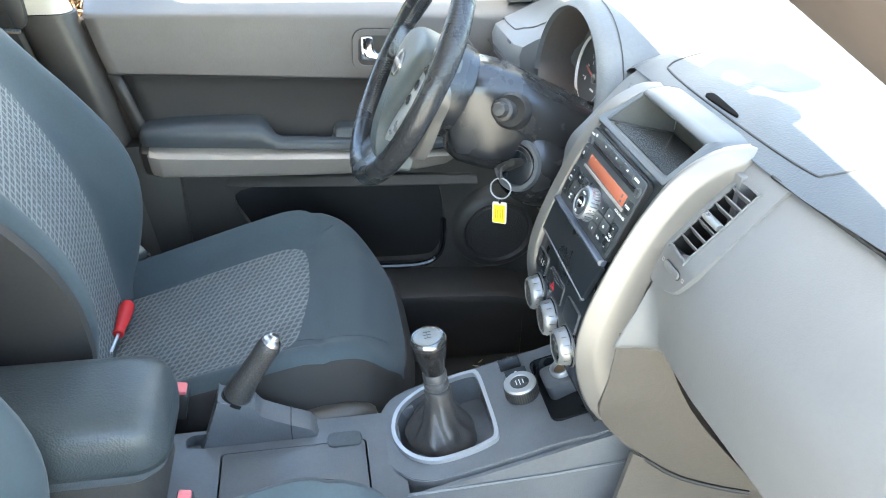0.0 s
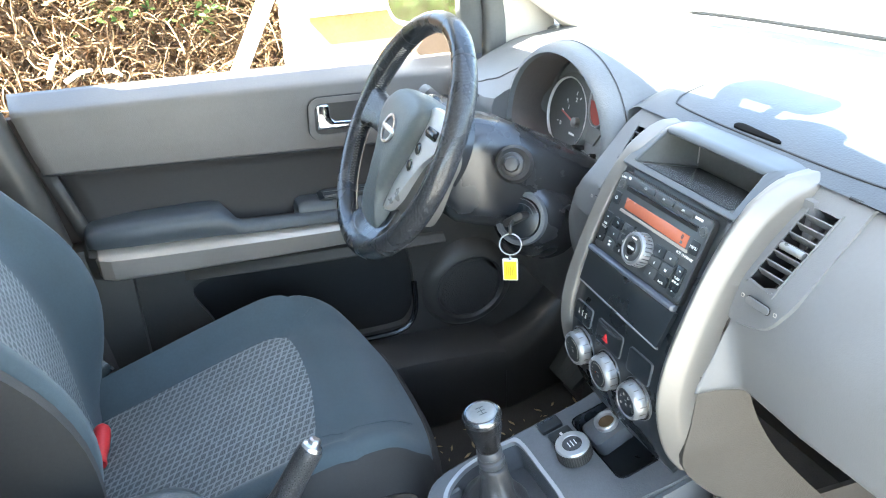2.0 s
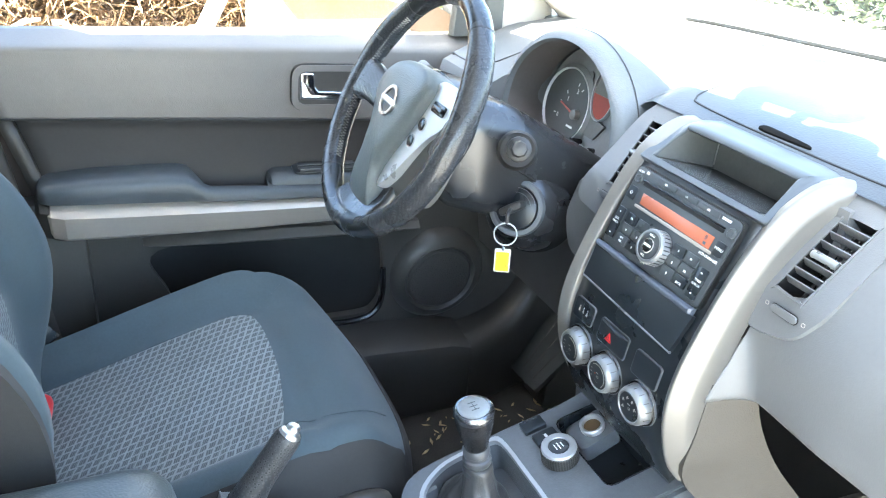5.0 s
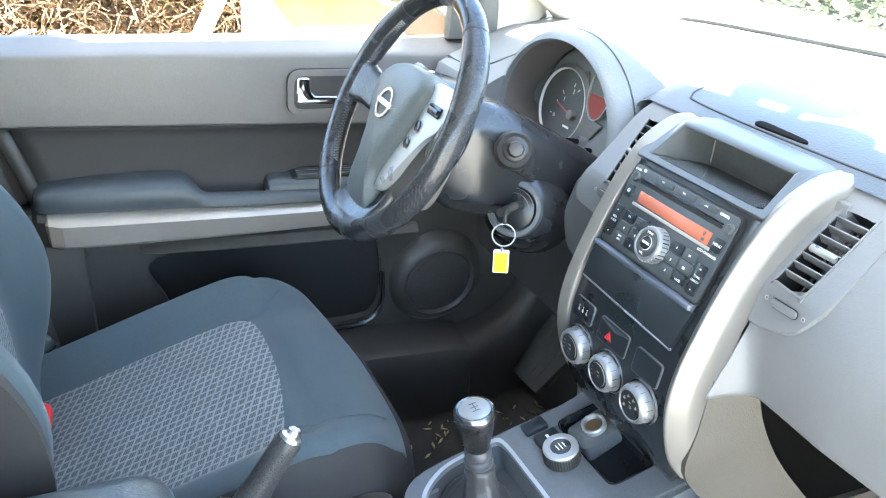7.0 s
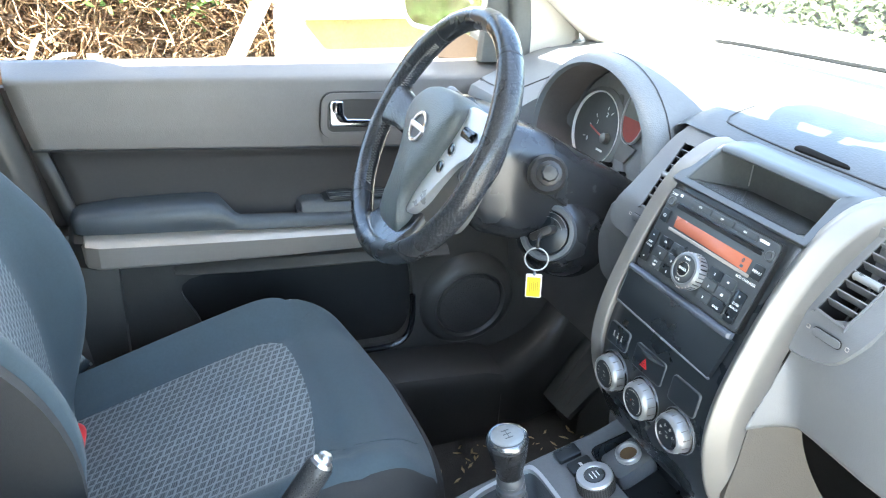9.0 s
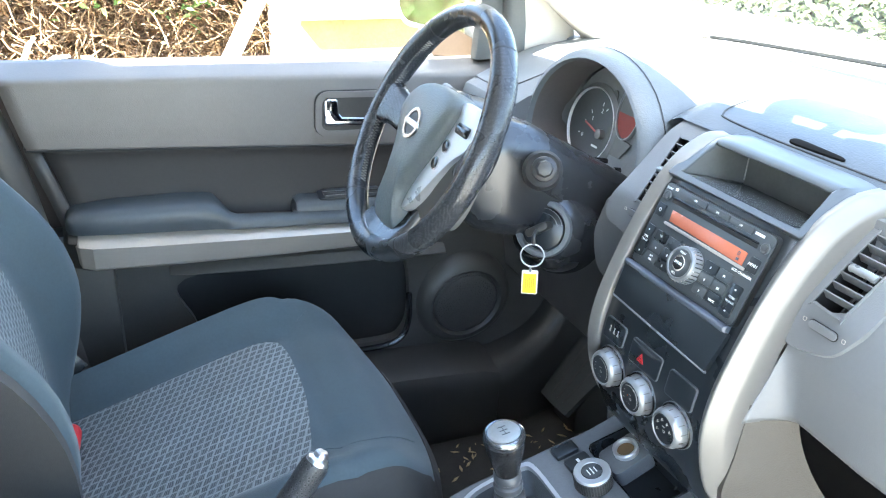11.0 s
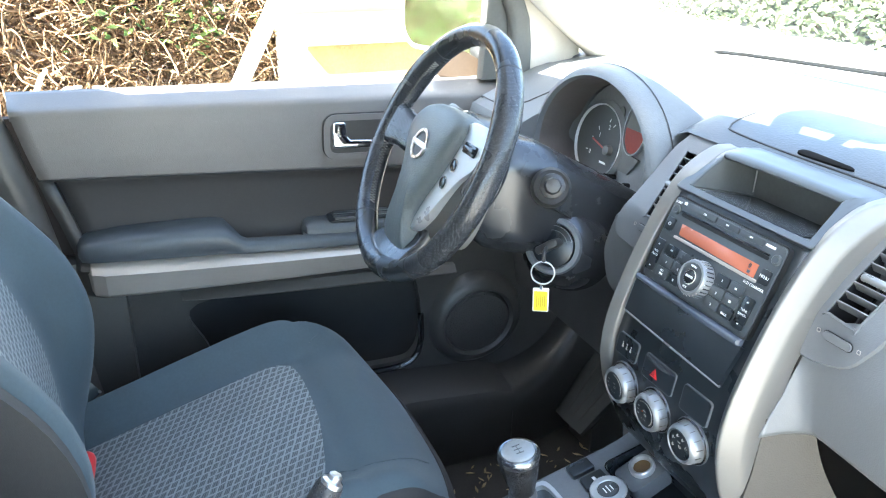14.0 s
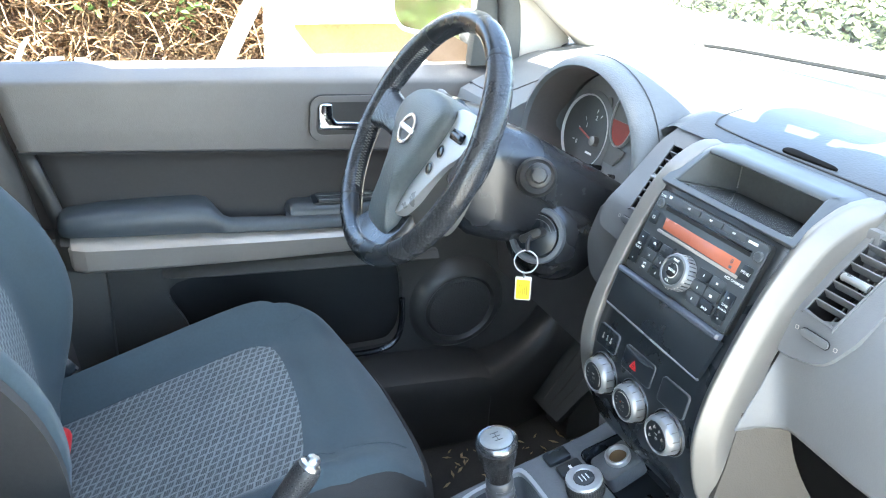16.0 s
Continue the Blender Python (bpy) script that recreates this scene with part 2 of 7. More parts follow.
M["dark_chrome"] = mat("dark_chrome", (0.20, 0.205, 0.21), 0.22, 0.9, stain=0.04)
M["sail"] = mat("brown_mirror_base", (0.085, 0.060, 0.042), 0.5)


# ---------------------------------------------------------------- mesh helpers
def frame_of(o, u, v):
    """A matrix at o whose x axis is u, whose y axis is v and whose z axis stands on both."""
    u, v = Vector(u).normalized(), Vector(v).normalized()
    n = u.cross(v).normalized()
    v = n.cross(u)
    m = Matrix((u, v, n)).transposed().to_4x4()
    m.translation = Vector(o)
    return m


def facing(o, n):
    """A matrix at o whose z axis points along n and whose y axis points up as far as it can."""
    n = Vector(n).normalized()
    u = Vector((0, 0, 1)).cross(n).normalized()
    return frame_of(o, u, n.cross(u))


def finish(bm, m=None, bevel=0.0, seg=2, sharp=30):
    bmesh.ops.remove_doubles(bm, verts=bm.verts, dist=1e-6)
    if bevel:
        ed = [e for e in bm.edges if len(e.link_faces) == 2 and e.calc_face_angle(0) > radians(sharp)]
        bmesh.ops.bevel(bm, geom=ed, offset=bevel, segments=seg, profile=0.6, affect="EDGES", clamp_overlap=True)
    bmesh.ops.recalc_face_normals(bm, faces=bm.faces)
    if m is not None:
        bm.transform(m)
    return bm


def box(size, m=None, bevel=0.0, seg=2, taper=(1, 1)):
    """A box of that size centred on its base (z from 0 up), its top scaled by taper."""
    bm = bmesh.new()
    bmesh.ops.create_cube(bm, size=1)
    for v in bm.verts:
        top = v.co.z > 0
        v.co.x *= size[0] * (taper[0] if top else 1)
        v.co.y *= size[1] * (taper[1] if top else 1)
        v.co.z = (v.co.z + 0.5) * size[2]
    return finish(bm, m, bevel, seg)


def block(lo, hi, bevel=0.0, seg=2):
    c = [(a + b) / 2 for a, b in zip(lo, hi)]
    return box([b - a for a, b in zip(lo, hi)], Matrix.Translation((c[0], c[1], lo[2])), bevel, seg)


def grid(fn, nu, nv, wrap=False):
    """A sheet of nu x nv points fn(a, b), with a and b from 0 to 1."""
    bm = bmesh.new()
    rows = [[bm.verts.new(fn(i / (nu - (0 if wrap else 1)), j / (nv - 1))) for j in range(nv)] for i in range(nu)]
    for i in range(nu if wrap else nu - 1):
        for j in range(nv - 1):
            bm.faces.new((rows[i][j], rows[(i + 1) % nu][j], rows[(i + 1) % nu][j + 1], rows[i][j + 1]))
    return finish(bm)


def loft(rings, cap=True):
    """A skin over closed rings of equal length."""
    bm = bmesh.new()
    vs = [[bm.verts.new(p) for p in ring] for ring in rings]
    n = len(vs[0])
    for a, b in zip(vs, vs[1:]):
        for k in range(n):
            bm.faces.new((a[k], a[(k + 1) % n], b[(k + 1) % n], b[k]))
    if cap is True:
        bm.faces.new(vs[0][::-1])
    if cap:
        bm.faces.new(vs[-1])
    return finish(bm)


def tube(path, r, n=10, cap=True, flat=1.0):
    """A tube along points; r is one radius or one for each point."""
    pts = [Vector(p) for p in path]
    rs = r if isinstance(r, (list, tuple)) else [r] * len(pts)
    rings, side = [], None
    for k, p in enumerate(pts):
        d = (pts[min(k + 1, len(pts) - 1)] - pts[max(k - 1, 0)]).normalized()
        if side is None:
            side = d.cross(Vector((0, 0, 1)) if abs(d.z) < 0.9 else Vector((1, 0, 0))).normalized()
        side = (side - d * side.dot(d)).normalized()
        up = d.cross(side)
        rings.append([p + rs[k] * (math.cos(a) * side + flat * math.sin(a) * up) for a in (2 * math.pi * i / n for i in range(n))])
    return loft(rings, cap)


def lathe(profile, n=32, m=None, cap=True):
    rings = [[(r * math.cos(a), r * math.sin(a), z) for a in (2 * math.pi * i / n for i in range(n))] for r, z in profile]
    bm = loft(rings, cap)
    if m is not None:
        bm.transform(m)
    return bm


def rrect(w, h, r, n=4, cx=0.0, cy=0.0):
    out = []
    for sx, sy, a0 in ((1, 1, 0), (-1, 1, 90), (-1, -1, 180), (1, -1, 270)):
        for k in range(n + 1):
            a = radians(a0 + 90 * k / n)
            out.append((cx + sx * (w / 2 - r) + r * math.cos(a), cy + sy * (h / 2 - r) + r * math.sin(a)))
    return out


def circle(r, n=32, cx=0.0, cy=0.0, ry=None):
    return [(cx + r * math.cos(2 * math.pi * k / n), cy + (ry or r) * math.sin(2 * math.pi * k / n)) for k in range(n)]


def smooth(pts, n=6, closed=True):
    """A Catmull-Rom curve through points."""
    out, c = [], len(pts)
    for k in range(c if closed else c - 1):
        p = [Vector(pts[(k + d) % c] if closed else pts[min(max(k + d, 0), c - 1)]) for d in (-1, 0, 1, 2)]
        for j in range(n):
            t = j / n
            out.append(tuple(0.5 * (2 * p[1] + (p[2] - p[0]) * t + (2 * p[0] - 5 * p[1] + 4 * p[2] - p[3]) * t * t + (3 * p[1] - p[0] - 3 * p[2] + p[3]) * t ** 3)))
    if not closed:
        out.append(tuple(pts[-1]))
    return out


def slab(outline, h, m=None, bevel=0.0, seg=2, top=1.0):
    """A flat piece: a closed outline in x, y raised by h; top scales its upper face."""
    c = [sum(p[i] for p in outline) / len(outline) for i in (0, 1)]
    bm = loft([[(x, y, 0) for x, y in outline], [(c[0] + (x - c[0]) * top, c[1] + (y - c[1]) * top, h) for x, y in outline]])
    if bevel:
        ed = [e for e in bm.edges if all(abs(v.co.z - h) < 1e-7 for v in e.verts)]
        bmesh.ops.bevel(bm, geom=ed, offset=bevel, segments=seg, profile=0.6, affect="EDGES", clamp_overlap=True)
    bmesh.ops.recalc_face_normals(bm, faces=bm.faces)
    if m is not None:
        bm.transform(m)
    return bm


def plate(outer, holes, depth, m=None, shape=None):
    """A sheet with holes: its face at z = 0, and rims down to -depth. shape bends the finished points."""
    bm = bmesh.new()
    edges, loops = [], []
    for ring in [outer, *holes]:
        vs = [bm.verts.new((x, y, 0)) for x, y in ring]
        edges += [bm.edges.new((vs[k], vs[(k + 1) % len(vs)])) for k in range(len(vs))]
        loops.append(vs)
    bmesh.ops.triangle_fill(bm, use_beauty=True, use_dissolve=False, edges=edges)
    for vs in loops:
        low = [bm.verts.new((v.co.x, v.co.y, -depth)) for v in vs]
        for k in range(len(vs)):
            j = (k + 1) % len(vs)
            bm.faces.new((vs[k], vs[j], low[j], low[k]))
    bmesh.ops.recalc_face_normals(bm, faces=bm.faces)
    if shape:
        for v in bm.verts:
            v.co = shape(v.co)
    if m is not None:
        bm.transform(m)
    return bm


def ring_plate(outer, inner, h, m=None, bevel=0.0):
    """A raised frame between two outlines of equal length."""
    o0, o1 = [(x, y, 0) for x, y in outer], [(x, y, h) for x, y in outer]
    i0, i1 = [(x, y, 0) for x, y in inner], [(x, y, h) for x, y in inner]
    bm = bmesh.new()
    vs = [[bm.verts.new(p) for p in r] for r in (o0, o1, i1, i0)]
    n = len(outer)
    for a in range(4):
        for k in range(n):
            bm.faces.new((vs[a][k], vs[a][(k + 1) % n], vs[(a + 1) % 4][(k + 1) % n], vs[(a + 1) % 4][k]))
    if bevel:
        ed = [e for e in bm.edges if all(abs(v.co.z - h) < 1e-7 for v in e.verts) and e.calc_face_angle(0) > 0.5]
        bmesh.ops.bevel(bm, geom=ed, offset=bevel, segments=2, profile=0.6, affect="EDGES", clamp_overlap=True)
    bmesh.ops.recalc_face_normals(bm, faces=bm.faces)
    if m is not None:
        bm.transform(m)
    return bm


def lettering(words, size, m, thick=0.0002):
    """A mesh of letters in the built-in font, centred in m's plane."""
    cu = bpy.data.curves.new("letters", "FONT")
    cu.body, cu.size, cu.extrude, cu.resolution_u = words, size, thick, 2
    cu.align_x, cu.align_y = "CENTER", "CENTER"
    ob = bpy.data.objects.new("letters", cu)
    scene.collection.objects.link(ob)
    me = bpy.data.meshes.new_from_object(ob.evaluated_get(bpy.context.evaluated_depsgraph_get()))
    bm = bmesh.new()
    bm.from_mesh(me)
    bpy.data.objects.remove(ob)
    bpy.data.curves.remove(cu)
    bpy.data.meshes.remove(me)
    bm.transform(m)
    return bm


def mesh_of(name, bm, material, angle=38):
    me = bpy.data.meshes.new(name)
    bm.to_mesh(me)
    bm.free()
    me.polygons.foreach_set("use_smooth", [True] * len(me.polygons))
    me.set_sharp_from_angle(angle=radians(angle))
    me.materials.append(material)
    return me


def thing(name, base, label, category, group=""):
    ob = new(name)
    ob.empty_display_size = 0.05
    ob.location = base
    return tagged(ob, label, category, group)


def part(name, bm, material, parent, label="", angle=38):
    ob = new(name, mesh_of(name, bm, material, angle))
    ob.parent = parent
    if parent.type == "EMPTY":
        ob.matrix_parent_inverse = Matrix.Translation(-parent.location)
    return tagged(ob, label)


def alone(name, bm, material, label, category="", kind="", angle=38, group=""):
    return tagged(new(name, mesh_of(name, bm, material, angle)), label, category, group, kind)


def thicken(ob, depth, toward):
    """Gives a sheet thickness on the side that toward points to."""
    total = sum((p.normal * p.area for p in ob.data.polygons), Vector())
    mo = ob.modifiers.new("thickness", "SOLIDIFY")
    mo.thickness, mo.offset = depth, (1.0 if total.dot(Vector(toward)) > 0 else -1.0)
    return ob


def merged(*bms):
    """One bmesh out of several."""
    out = bmesh.new()
    for bm in bms:
        me = bpy.data.meshes.new("tmp")
        bm.to_mesh(me)
        bm.free()
        out.from_mesh(me)
        bpy.data.meshes.remove(me)
    return out


def curve1(xs, ys):
    """A smooth function through points (monotone enough for gentle profiles)."""
    xs, ys = np.array(xs, float), np.array(ys, float)
    fine = np.array(smooth(list(zip(xs, ys, ys * 0)), 8, closed=False))
    return lambda v: float(np.interp(v, fine[:, 0], fine[:, 1]))
# ---------------------------------------------------------------- the car's shell
def sheet(name, lo, hi, material, label, bevel=0.0):
    return alone(name, block(lo, hi, bevel), material, label, kind="structure")


ground = alone("ground", grid(lambda a, b: ((a - 0.5) * 400, (b - 0.5) * 400, 0.0), 3, 3),
               mat("dusty_ground", (0.27, 0.26, 0.24), 0.9, grain=0.5, grain_size=0.02, kind="noise", stain=0.3, stain_size=0.8), "dusty pale ground outside the car", kind="structure")
sheet("floor", (-1.6, -0.76, 0.36), (1.15, 0.78, 0.40), M["carpet"], "black carpeted car floor with crumbs")
sheet("wall_front", (1.15, -0.76, 0.36), (1.19, 0.78, 1.10), M["dash_dark"], "black bulkhead under the dashboard")
sheet("wall_rear", (-1.66, -0.76, 0.36), (-1.60, 0.78, 1.15), M["seat_side"], "dark closed back of the cabin")
# unseen opaque sheet, added to cut the light from behind
sheet("rear_light_block", (-1.645, -0.70, 1.151), (-1.635, 0.70, 1.62), M["light_block"], "unseen dark sheet added in the rear opening to block light")


def shell_roof(a, b):
    x = -1.62 + a * 1.98
    y = (b - 0.5) * 1.22
    return (x, y, 1.655 - 0.05 * (2 * b - 1) ** 2 - 0.03 * max(0, (x - 0.1) / 0.26) ** 2)


thicken(alone("ceiling", grid(shell_roof, 16, 13), M["roof"], "pale grey headlining under the roof", kind="structure"), 0.04, (0, 0, 1))


def strut(name, path, w, d, material, label):
    """A pillar of rounded section along a path; w across the car's length, d across its width."""
    rings = []
    for p in path:
        rings.append([(p[0] + x, p[1] + y, p[2]) for x, y in rrect(w, d, min(w, d) * 0.42, 3)])
    return alone(name, loft(rings), material, label, kind="structure")


# front pillars, door frames and centre pillars
for s, side in ((1, "driver"), (-1, "passenger")):
    lift = 0.0 if s > 0 else -0.087
    # the passenger's pillar has its shade put into a brown colour
    strut("a_pillar", [(0.30, s * 0.605, 1.655 + lift), (0.40, s * 0.62, 1.60 + lift), (0.62, s * 0.665, 1.44 + lift), (0.80, s * 0.70, 1.30), (0.98, s * 0.735, 1.17), (1.10, s * 0.75, 1.0)], 0.15, 0.085, M["beige"] if s > 0 else M["seal_shade"], "pale front windscreen pillar trim" if s > 0 else "front pillar of the open doorway, coloured brown to stand for shade")
    sheet("roof_rail", (-1.62, s * 0.64 - 0.035, 1.56), (0.34, s * 0.64 + 0.035, 1.63), M["roof"], "grey roof rail trim over the doors", 0.02)
    sheet("rear_pillar", (-1.66, s * 0.70 - 0.06, 1.10), (-1.40, s * 0.70 + 0.03, 1.60), M["roof"], "pale rear pillar trim", 0.02)
    sheet("rear_side_panel", (-1.62, s * 0.765 - 0.03, 0.40), (-0.40, s * 0.765 + 0.03, 1.16), M["door_low"], "dark rear side panel of the cabin", 0.02)
    # added out of view to block light through the rear sides
    sheet("side_light_block", (-1.45, s * 0.715 - 0.004, 1.14), (-0.44, s * 0.715 + 0.004, 1.60), M["light_block"], "unseen dark sheet added in the rear side opening to block light")
strut("a_pillar_foot", [(0.66, 0.735, 1.44), (0.715, 0.750, 1.345), (0.755, 0.765, 1.26), (0.775, 0.775, 1.15)], 0.13, 0.05, M["beige"], "pale trim at the foot of the windscreen pillar")
strut("b_pillar_trim", [(-0.272, 0.775, 1.190), (-0.302, 0.755, 1.30), (-0.345, 0.70, 1.50), (-0.375, 0.66, 1.58)], 0.115, 0.07, M["beige"], "cream centre pillar trim above the belt line")
sheet("pillar_foot", (-0.42, 0.735, 0.42), (-0.06, 0.79, 0.93), M["door_low"], "charcoal trim at the pillar foot", 0.02)
strut("b_pillar_base", [(-0.138, 0.76, 0.44), (-0.183, 0.765, 0.80), (-0.226, 0.77, 1.05), (-0.260, 0.772, 1.189)], 0.105, 0.075, M["pillar_brown"], "brown-grey centre pillar lower trim")
strut("b_pillar_rear", [(-0.30, 0.775, 0.44), (-0.325, 0.775, 0.80), (-0.345, 0.78, 1.05), (-0.40, 0.765, 1.32)], 0.15, 0.06, M["pillar_brown"], "dark rear half of the centre pillar")
strut("b_pillar_other", [(-0.42, -0.775, 0.44), (-0.44, -0.775, 1.1), (-0.52, -0.67, 1.58)], 0.10, 0.07, M["beige"], "cream centre pillar trim beside the open door")
sheet("passenger_sill", (-0.45, -0.80, 0.36), (1.15, -0.72, 0.47), M["dash_dark"], "black sill of the open doorway", 0.015)

# windscreen, its lower edge and the bonnet
glass = bpy.data.materials.new("clear_glass")
glass.use_nodes = True
gb = glass.node_tree.nodes["Principled BSDF"]
gb.inputs["Base Color"].default_value = (0.80, 0.84, 0.83, 1)
gb.inputs["Roughness"].default_value, gb.inputs["Transmission Weight"].default_value, gb.inputs["IOR"].default_value = 0.0, 1.0, 1.0005
gb.inputs["Coat Weight"].default_value, gb.inputs["Coat Roughness"].default_value = 0.5, 0.0
M["glass"] = glass
screen_glass = glass.copy()
screen_glass.name = "windscreen_glass"
screen_glass.node_tree.nodes["Principled BSDF"].inputs["Base Color"].default_value = (0.86, 0.90, 0.90, 1)
M["screen_glass"] = screen_glass


def screen(a, b):
    y = (a - 0.5) * 2
    w = 0.62 + 0.14 * b
    return (0.42 + 0.80 * b + 0.07 * (1 - y * y) * (0.4 + 0.6 * b), y * w, 1.63 - 0.46 * b - 0.01 * y * y)


pane = alone("windscreen", grid(screen, 17, 9), M["screen_glass"], "clear raked windscreen over the dashboard", "windscreen", kind="structure")
pane.visible_shadow = False
heads = []
for k in range(17):
    y = -0.60 + 1.20 * k / 16
    xf = 0.424 - 0.16 * (math.sqrt((y + 0.11) ** 2 + 0.01) - 0.1)
    heads.append([(x, y, z) for x, z in ((0.28, 1.635), (0.28, 1.600), (xf - 0.02, 1.590), (xf - 0.004, 1.600), (xf, 1.618), (xf - 0.006, 1.632), (xf - 0.02, 1.638))])
alone("header_trim", loft(heads), M["roof"], "grey windscreen header trim", kind="structure")


def cowl(a, b):
    y = (a - 0.5) * 2
    return (1.205 + 0.075 * (1 - y * y) + 0.06 * b, y * 0.78, 1.175 + 0.004 * b)


thicken(alone("cowl_trim", grid(cowl, 17, 3), M["seal"], "black trim at the foot of the windscreen", kind="structure"), 0.012, (0, 0, -1))


def bonnet(a, b):
    y = (a - 0.5) * 2
    return (1.285 + 0.07 * (1 - y * y) + 0.95 * b, y * 0.80, 1.165 - 0.10 * b - 0.13 * b ** 6 - 0.02 * y * y)


hood = thing("bonnet", (1.3, 0, 1.0), "pale silver car bonnet beyond the windscreen", "bonnet")
thicken(part("panel", grid(bonnet, 21, 12), M["paint"], hood), 0.02, (0, 0, -1))

wp = thing("wiper", (1.2, 0.6, 1.18), "black windscreen wiper resting outside the glass", "wiper")
part("blade", tube(smooth([(1.195, 0.840, 1.200), (1.202, 0.700, 1.2115), (1.178, 0.350, 1.2345), (1.150, 0.0, 1.2575), (1.12, -0.20, 1.272)], 4, closed=False), [0.0015] + [0.0042] * 16, 8), mat("black_wiper_rubber", (0.004, 0.004, 0.004), 0.9, spec=0.1), wp)
part("arm", tube([(1.225, 0.30, 1.185), (1.205, 0.0, 1.205), (1.185, -0.22, 1.222)], 0.0025, 8), M["hollow"], wp)

# ---------------------------------------------------------------- the driver's door
door = thing("driver_door", (0.2, 0.78, 0.45), "closed grey car door with a dark armrest and silver strip", "car door")


def lin(x, x0, z0, x1, z1):
    return z0 + (z1 - z0) * (x - x0) / (x1 - x0)


def sill_z(x):
    return lin(x, -0.18, 1.206, 0.44, 1.193)


def seam_z(x):
    return lin(x, -0.17, 1.075, 0.30, 1.047)


def rear_x(z):
    return curve1((0.45, 0.70, 0.87, 0.97, 1.076, 1.21), (-0.02, -0.07, -0.118, -0.142, -0.172, -0.20))(z)


up_y = lambda b: float(np.interp(b, (0.0, 0.25, 0.6, 0.80, 0.825, 0.85, 1.0), (0.748, 0.747, 0.7485, 0.7505, 0.752, 0.757, 0.812)))  # noqa: E731


def upper(a, b):
    z = b
    zz = seam_z(0.2) + (sill_z(0.2) - seam_z(0.2)) * z
    x0 = rear_x(zz)
    x = x0 + (0.70 - x0) * a
    return (x, up_y(b) - 0.012 * max(0, (x - 0.45) / 0.25) ** 2, seam_z(x) + (sill_z(x) - seam_z(x)) * b)


thicken(part("upper_panel", grid(upper, 40, 41), M["door_up"], door, "grey-brown grained upper door panel"), 0.02, (0, 1, 0))


part("panel_seam", tube([(x, 0.7465, seam_z(x) - 0.001) for x in (-0.168, 0.0, 0.2, 0.45, 0.68)], 0.0016, 6), M["seal"], door)


def middle(a, b):
    zz = 0.935 + 0.125 * b
    x0 = rear_x(zz) + 0.024
    x = x0 + (0.66 - x0) * a
    z0, z1 = lin(x, -0.1, 0.93, 0.4, 0.90), seam_z(x) - 0.003
    return (x, 0.758 + 0.006 * math.sin(math.pi * b) - 0.007 * max(0, (b - 0.86) / 0.14) ** 2, z0 + (z1 - z0) * b)


thicken(part("middle_panel", grid(middle, 30, 22), M["door_mid"], door, "dark cloth door insert"), 0.015, (0, 1, 0))


def rear_edge(a, b):
    z = 0.50 + 0.575 * b
    return (rear_x(z) + 0.024 * a, 0.7555, z - 0.002 * a)


thicken(part("edge_trim", grid(rear_edge, 3, 14), M["door_low"], door, "dark rear edge trim"), 0.02, (0, 1, 0))


def lower(a, b):
    z = 0.50 + 0.42 * b
    x0 = rear_x(z) + 0.024
    x = x0 + (0.80 - x0) * a
    return (x, 0.757 - 0.02 * (1 - b) ** 2, z - 0.065 * (x - 0.1) * b)


# the pocket is a hole through the lower panel
def lower_place(co):
    return Vector((co.x, 0.752 + co.z * -1.0, co.y))


low_out = [(-0.128, 0.90), (-0.09, 0.50), (0.20, 0.49), (0.52, 0.49), (0.84, 0.49), (0.84, 0.88), (0.5, 0.885), (0.2, 0.895)]
pocket = smooth([(0.052, 0.812), (0.30, 0.818), (0.455, 0.806), (0.484, 0.770), (0.490, 0.68), (0.475, 0.628), (0.43, 0.612), (0.25, 0.62), (0.10, 0.64), (0.066, 0.72)], 6)
part("lower_panel", plate(low_out, [pocket], 0.02, shape=lower_place), M["door_low"], door, "charcoal lower door panel")
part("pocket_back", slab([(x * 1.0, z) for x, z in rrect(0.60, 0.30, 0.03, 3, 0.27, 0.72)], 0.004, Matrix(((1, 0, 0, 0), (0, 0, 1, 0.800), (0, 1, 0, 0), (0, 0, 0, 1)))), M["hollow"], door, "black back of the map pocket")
lip = [(0.488, 0.748, 0.715), (0.487, 0.744, 0.66), (0.474, 0.740, 0.625), (0.44, 0.739, 0.607), (0.36, 0.740, 0.606), (0.2, 0.742, 0.616)]
part("pocket_lip", tube(smooth(lip, 6, closed=False), 0.0065, 8), M["gloss"], door, "glossy black pocket lip")
part("ledge", loft([[(x, y, zt + dz) for y, dz in ((0.760, 0.004), (0.742, 0.0), (0.731, -0.006 * k - 0.010 * k), (0.734, -0.020 * k), (0.760, -0.022 * k))] for x, zt, k in ((0.028, 0.838, 0.25), (0.06, 0.840, 0.6), (0.15, 0.838, 0.85), (0.30, 0.833, 1.0), (0.46, 0.826, 1.0), (0.56, 0.818, 0.8))]), M["console_side"], door, "taupe ledge over the map pocket")


def arm_ring(x, top, bot, out, back=0.770):
    """The section of the armrest at x."""
    h = min(0.018, (top - bot) * 0.35)
    return [(x, y, z) for y, z in ((back, bot), (min(back, 0.724), bot), (out + 0.004, bot + 0.3 * h), (out, bot + 0.7 * h), (out, top - h), (out + 0.004, top - 0.4 * h), (out + 0.012, top - 0.001), (min(back, 0.74), top), (back, top))]


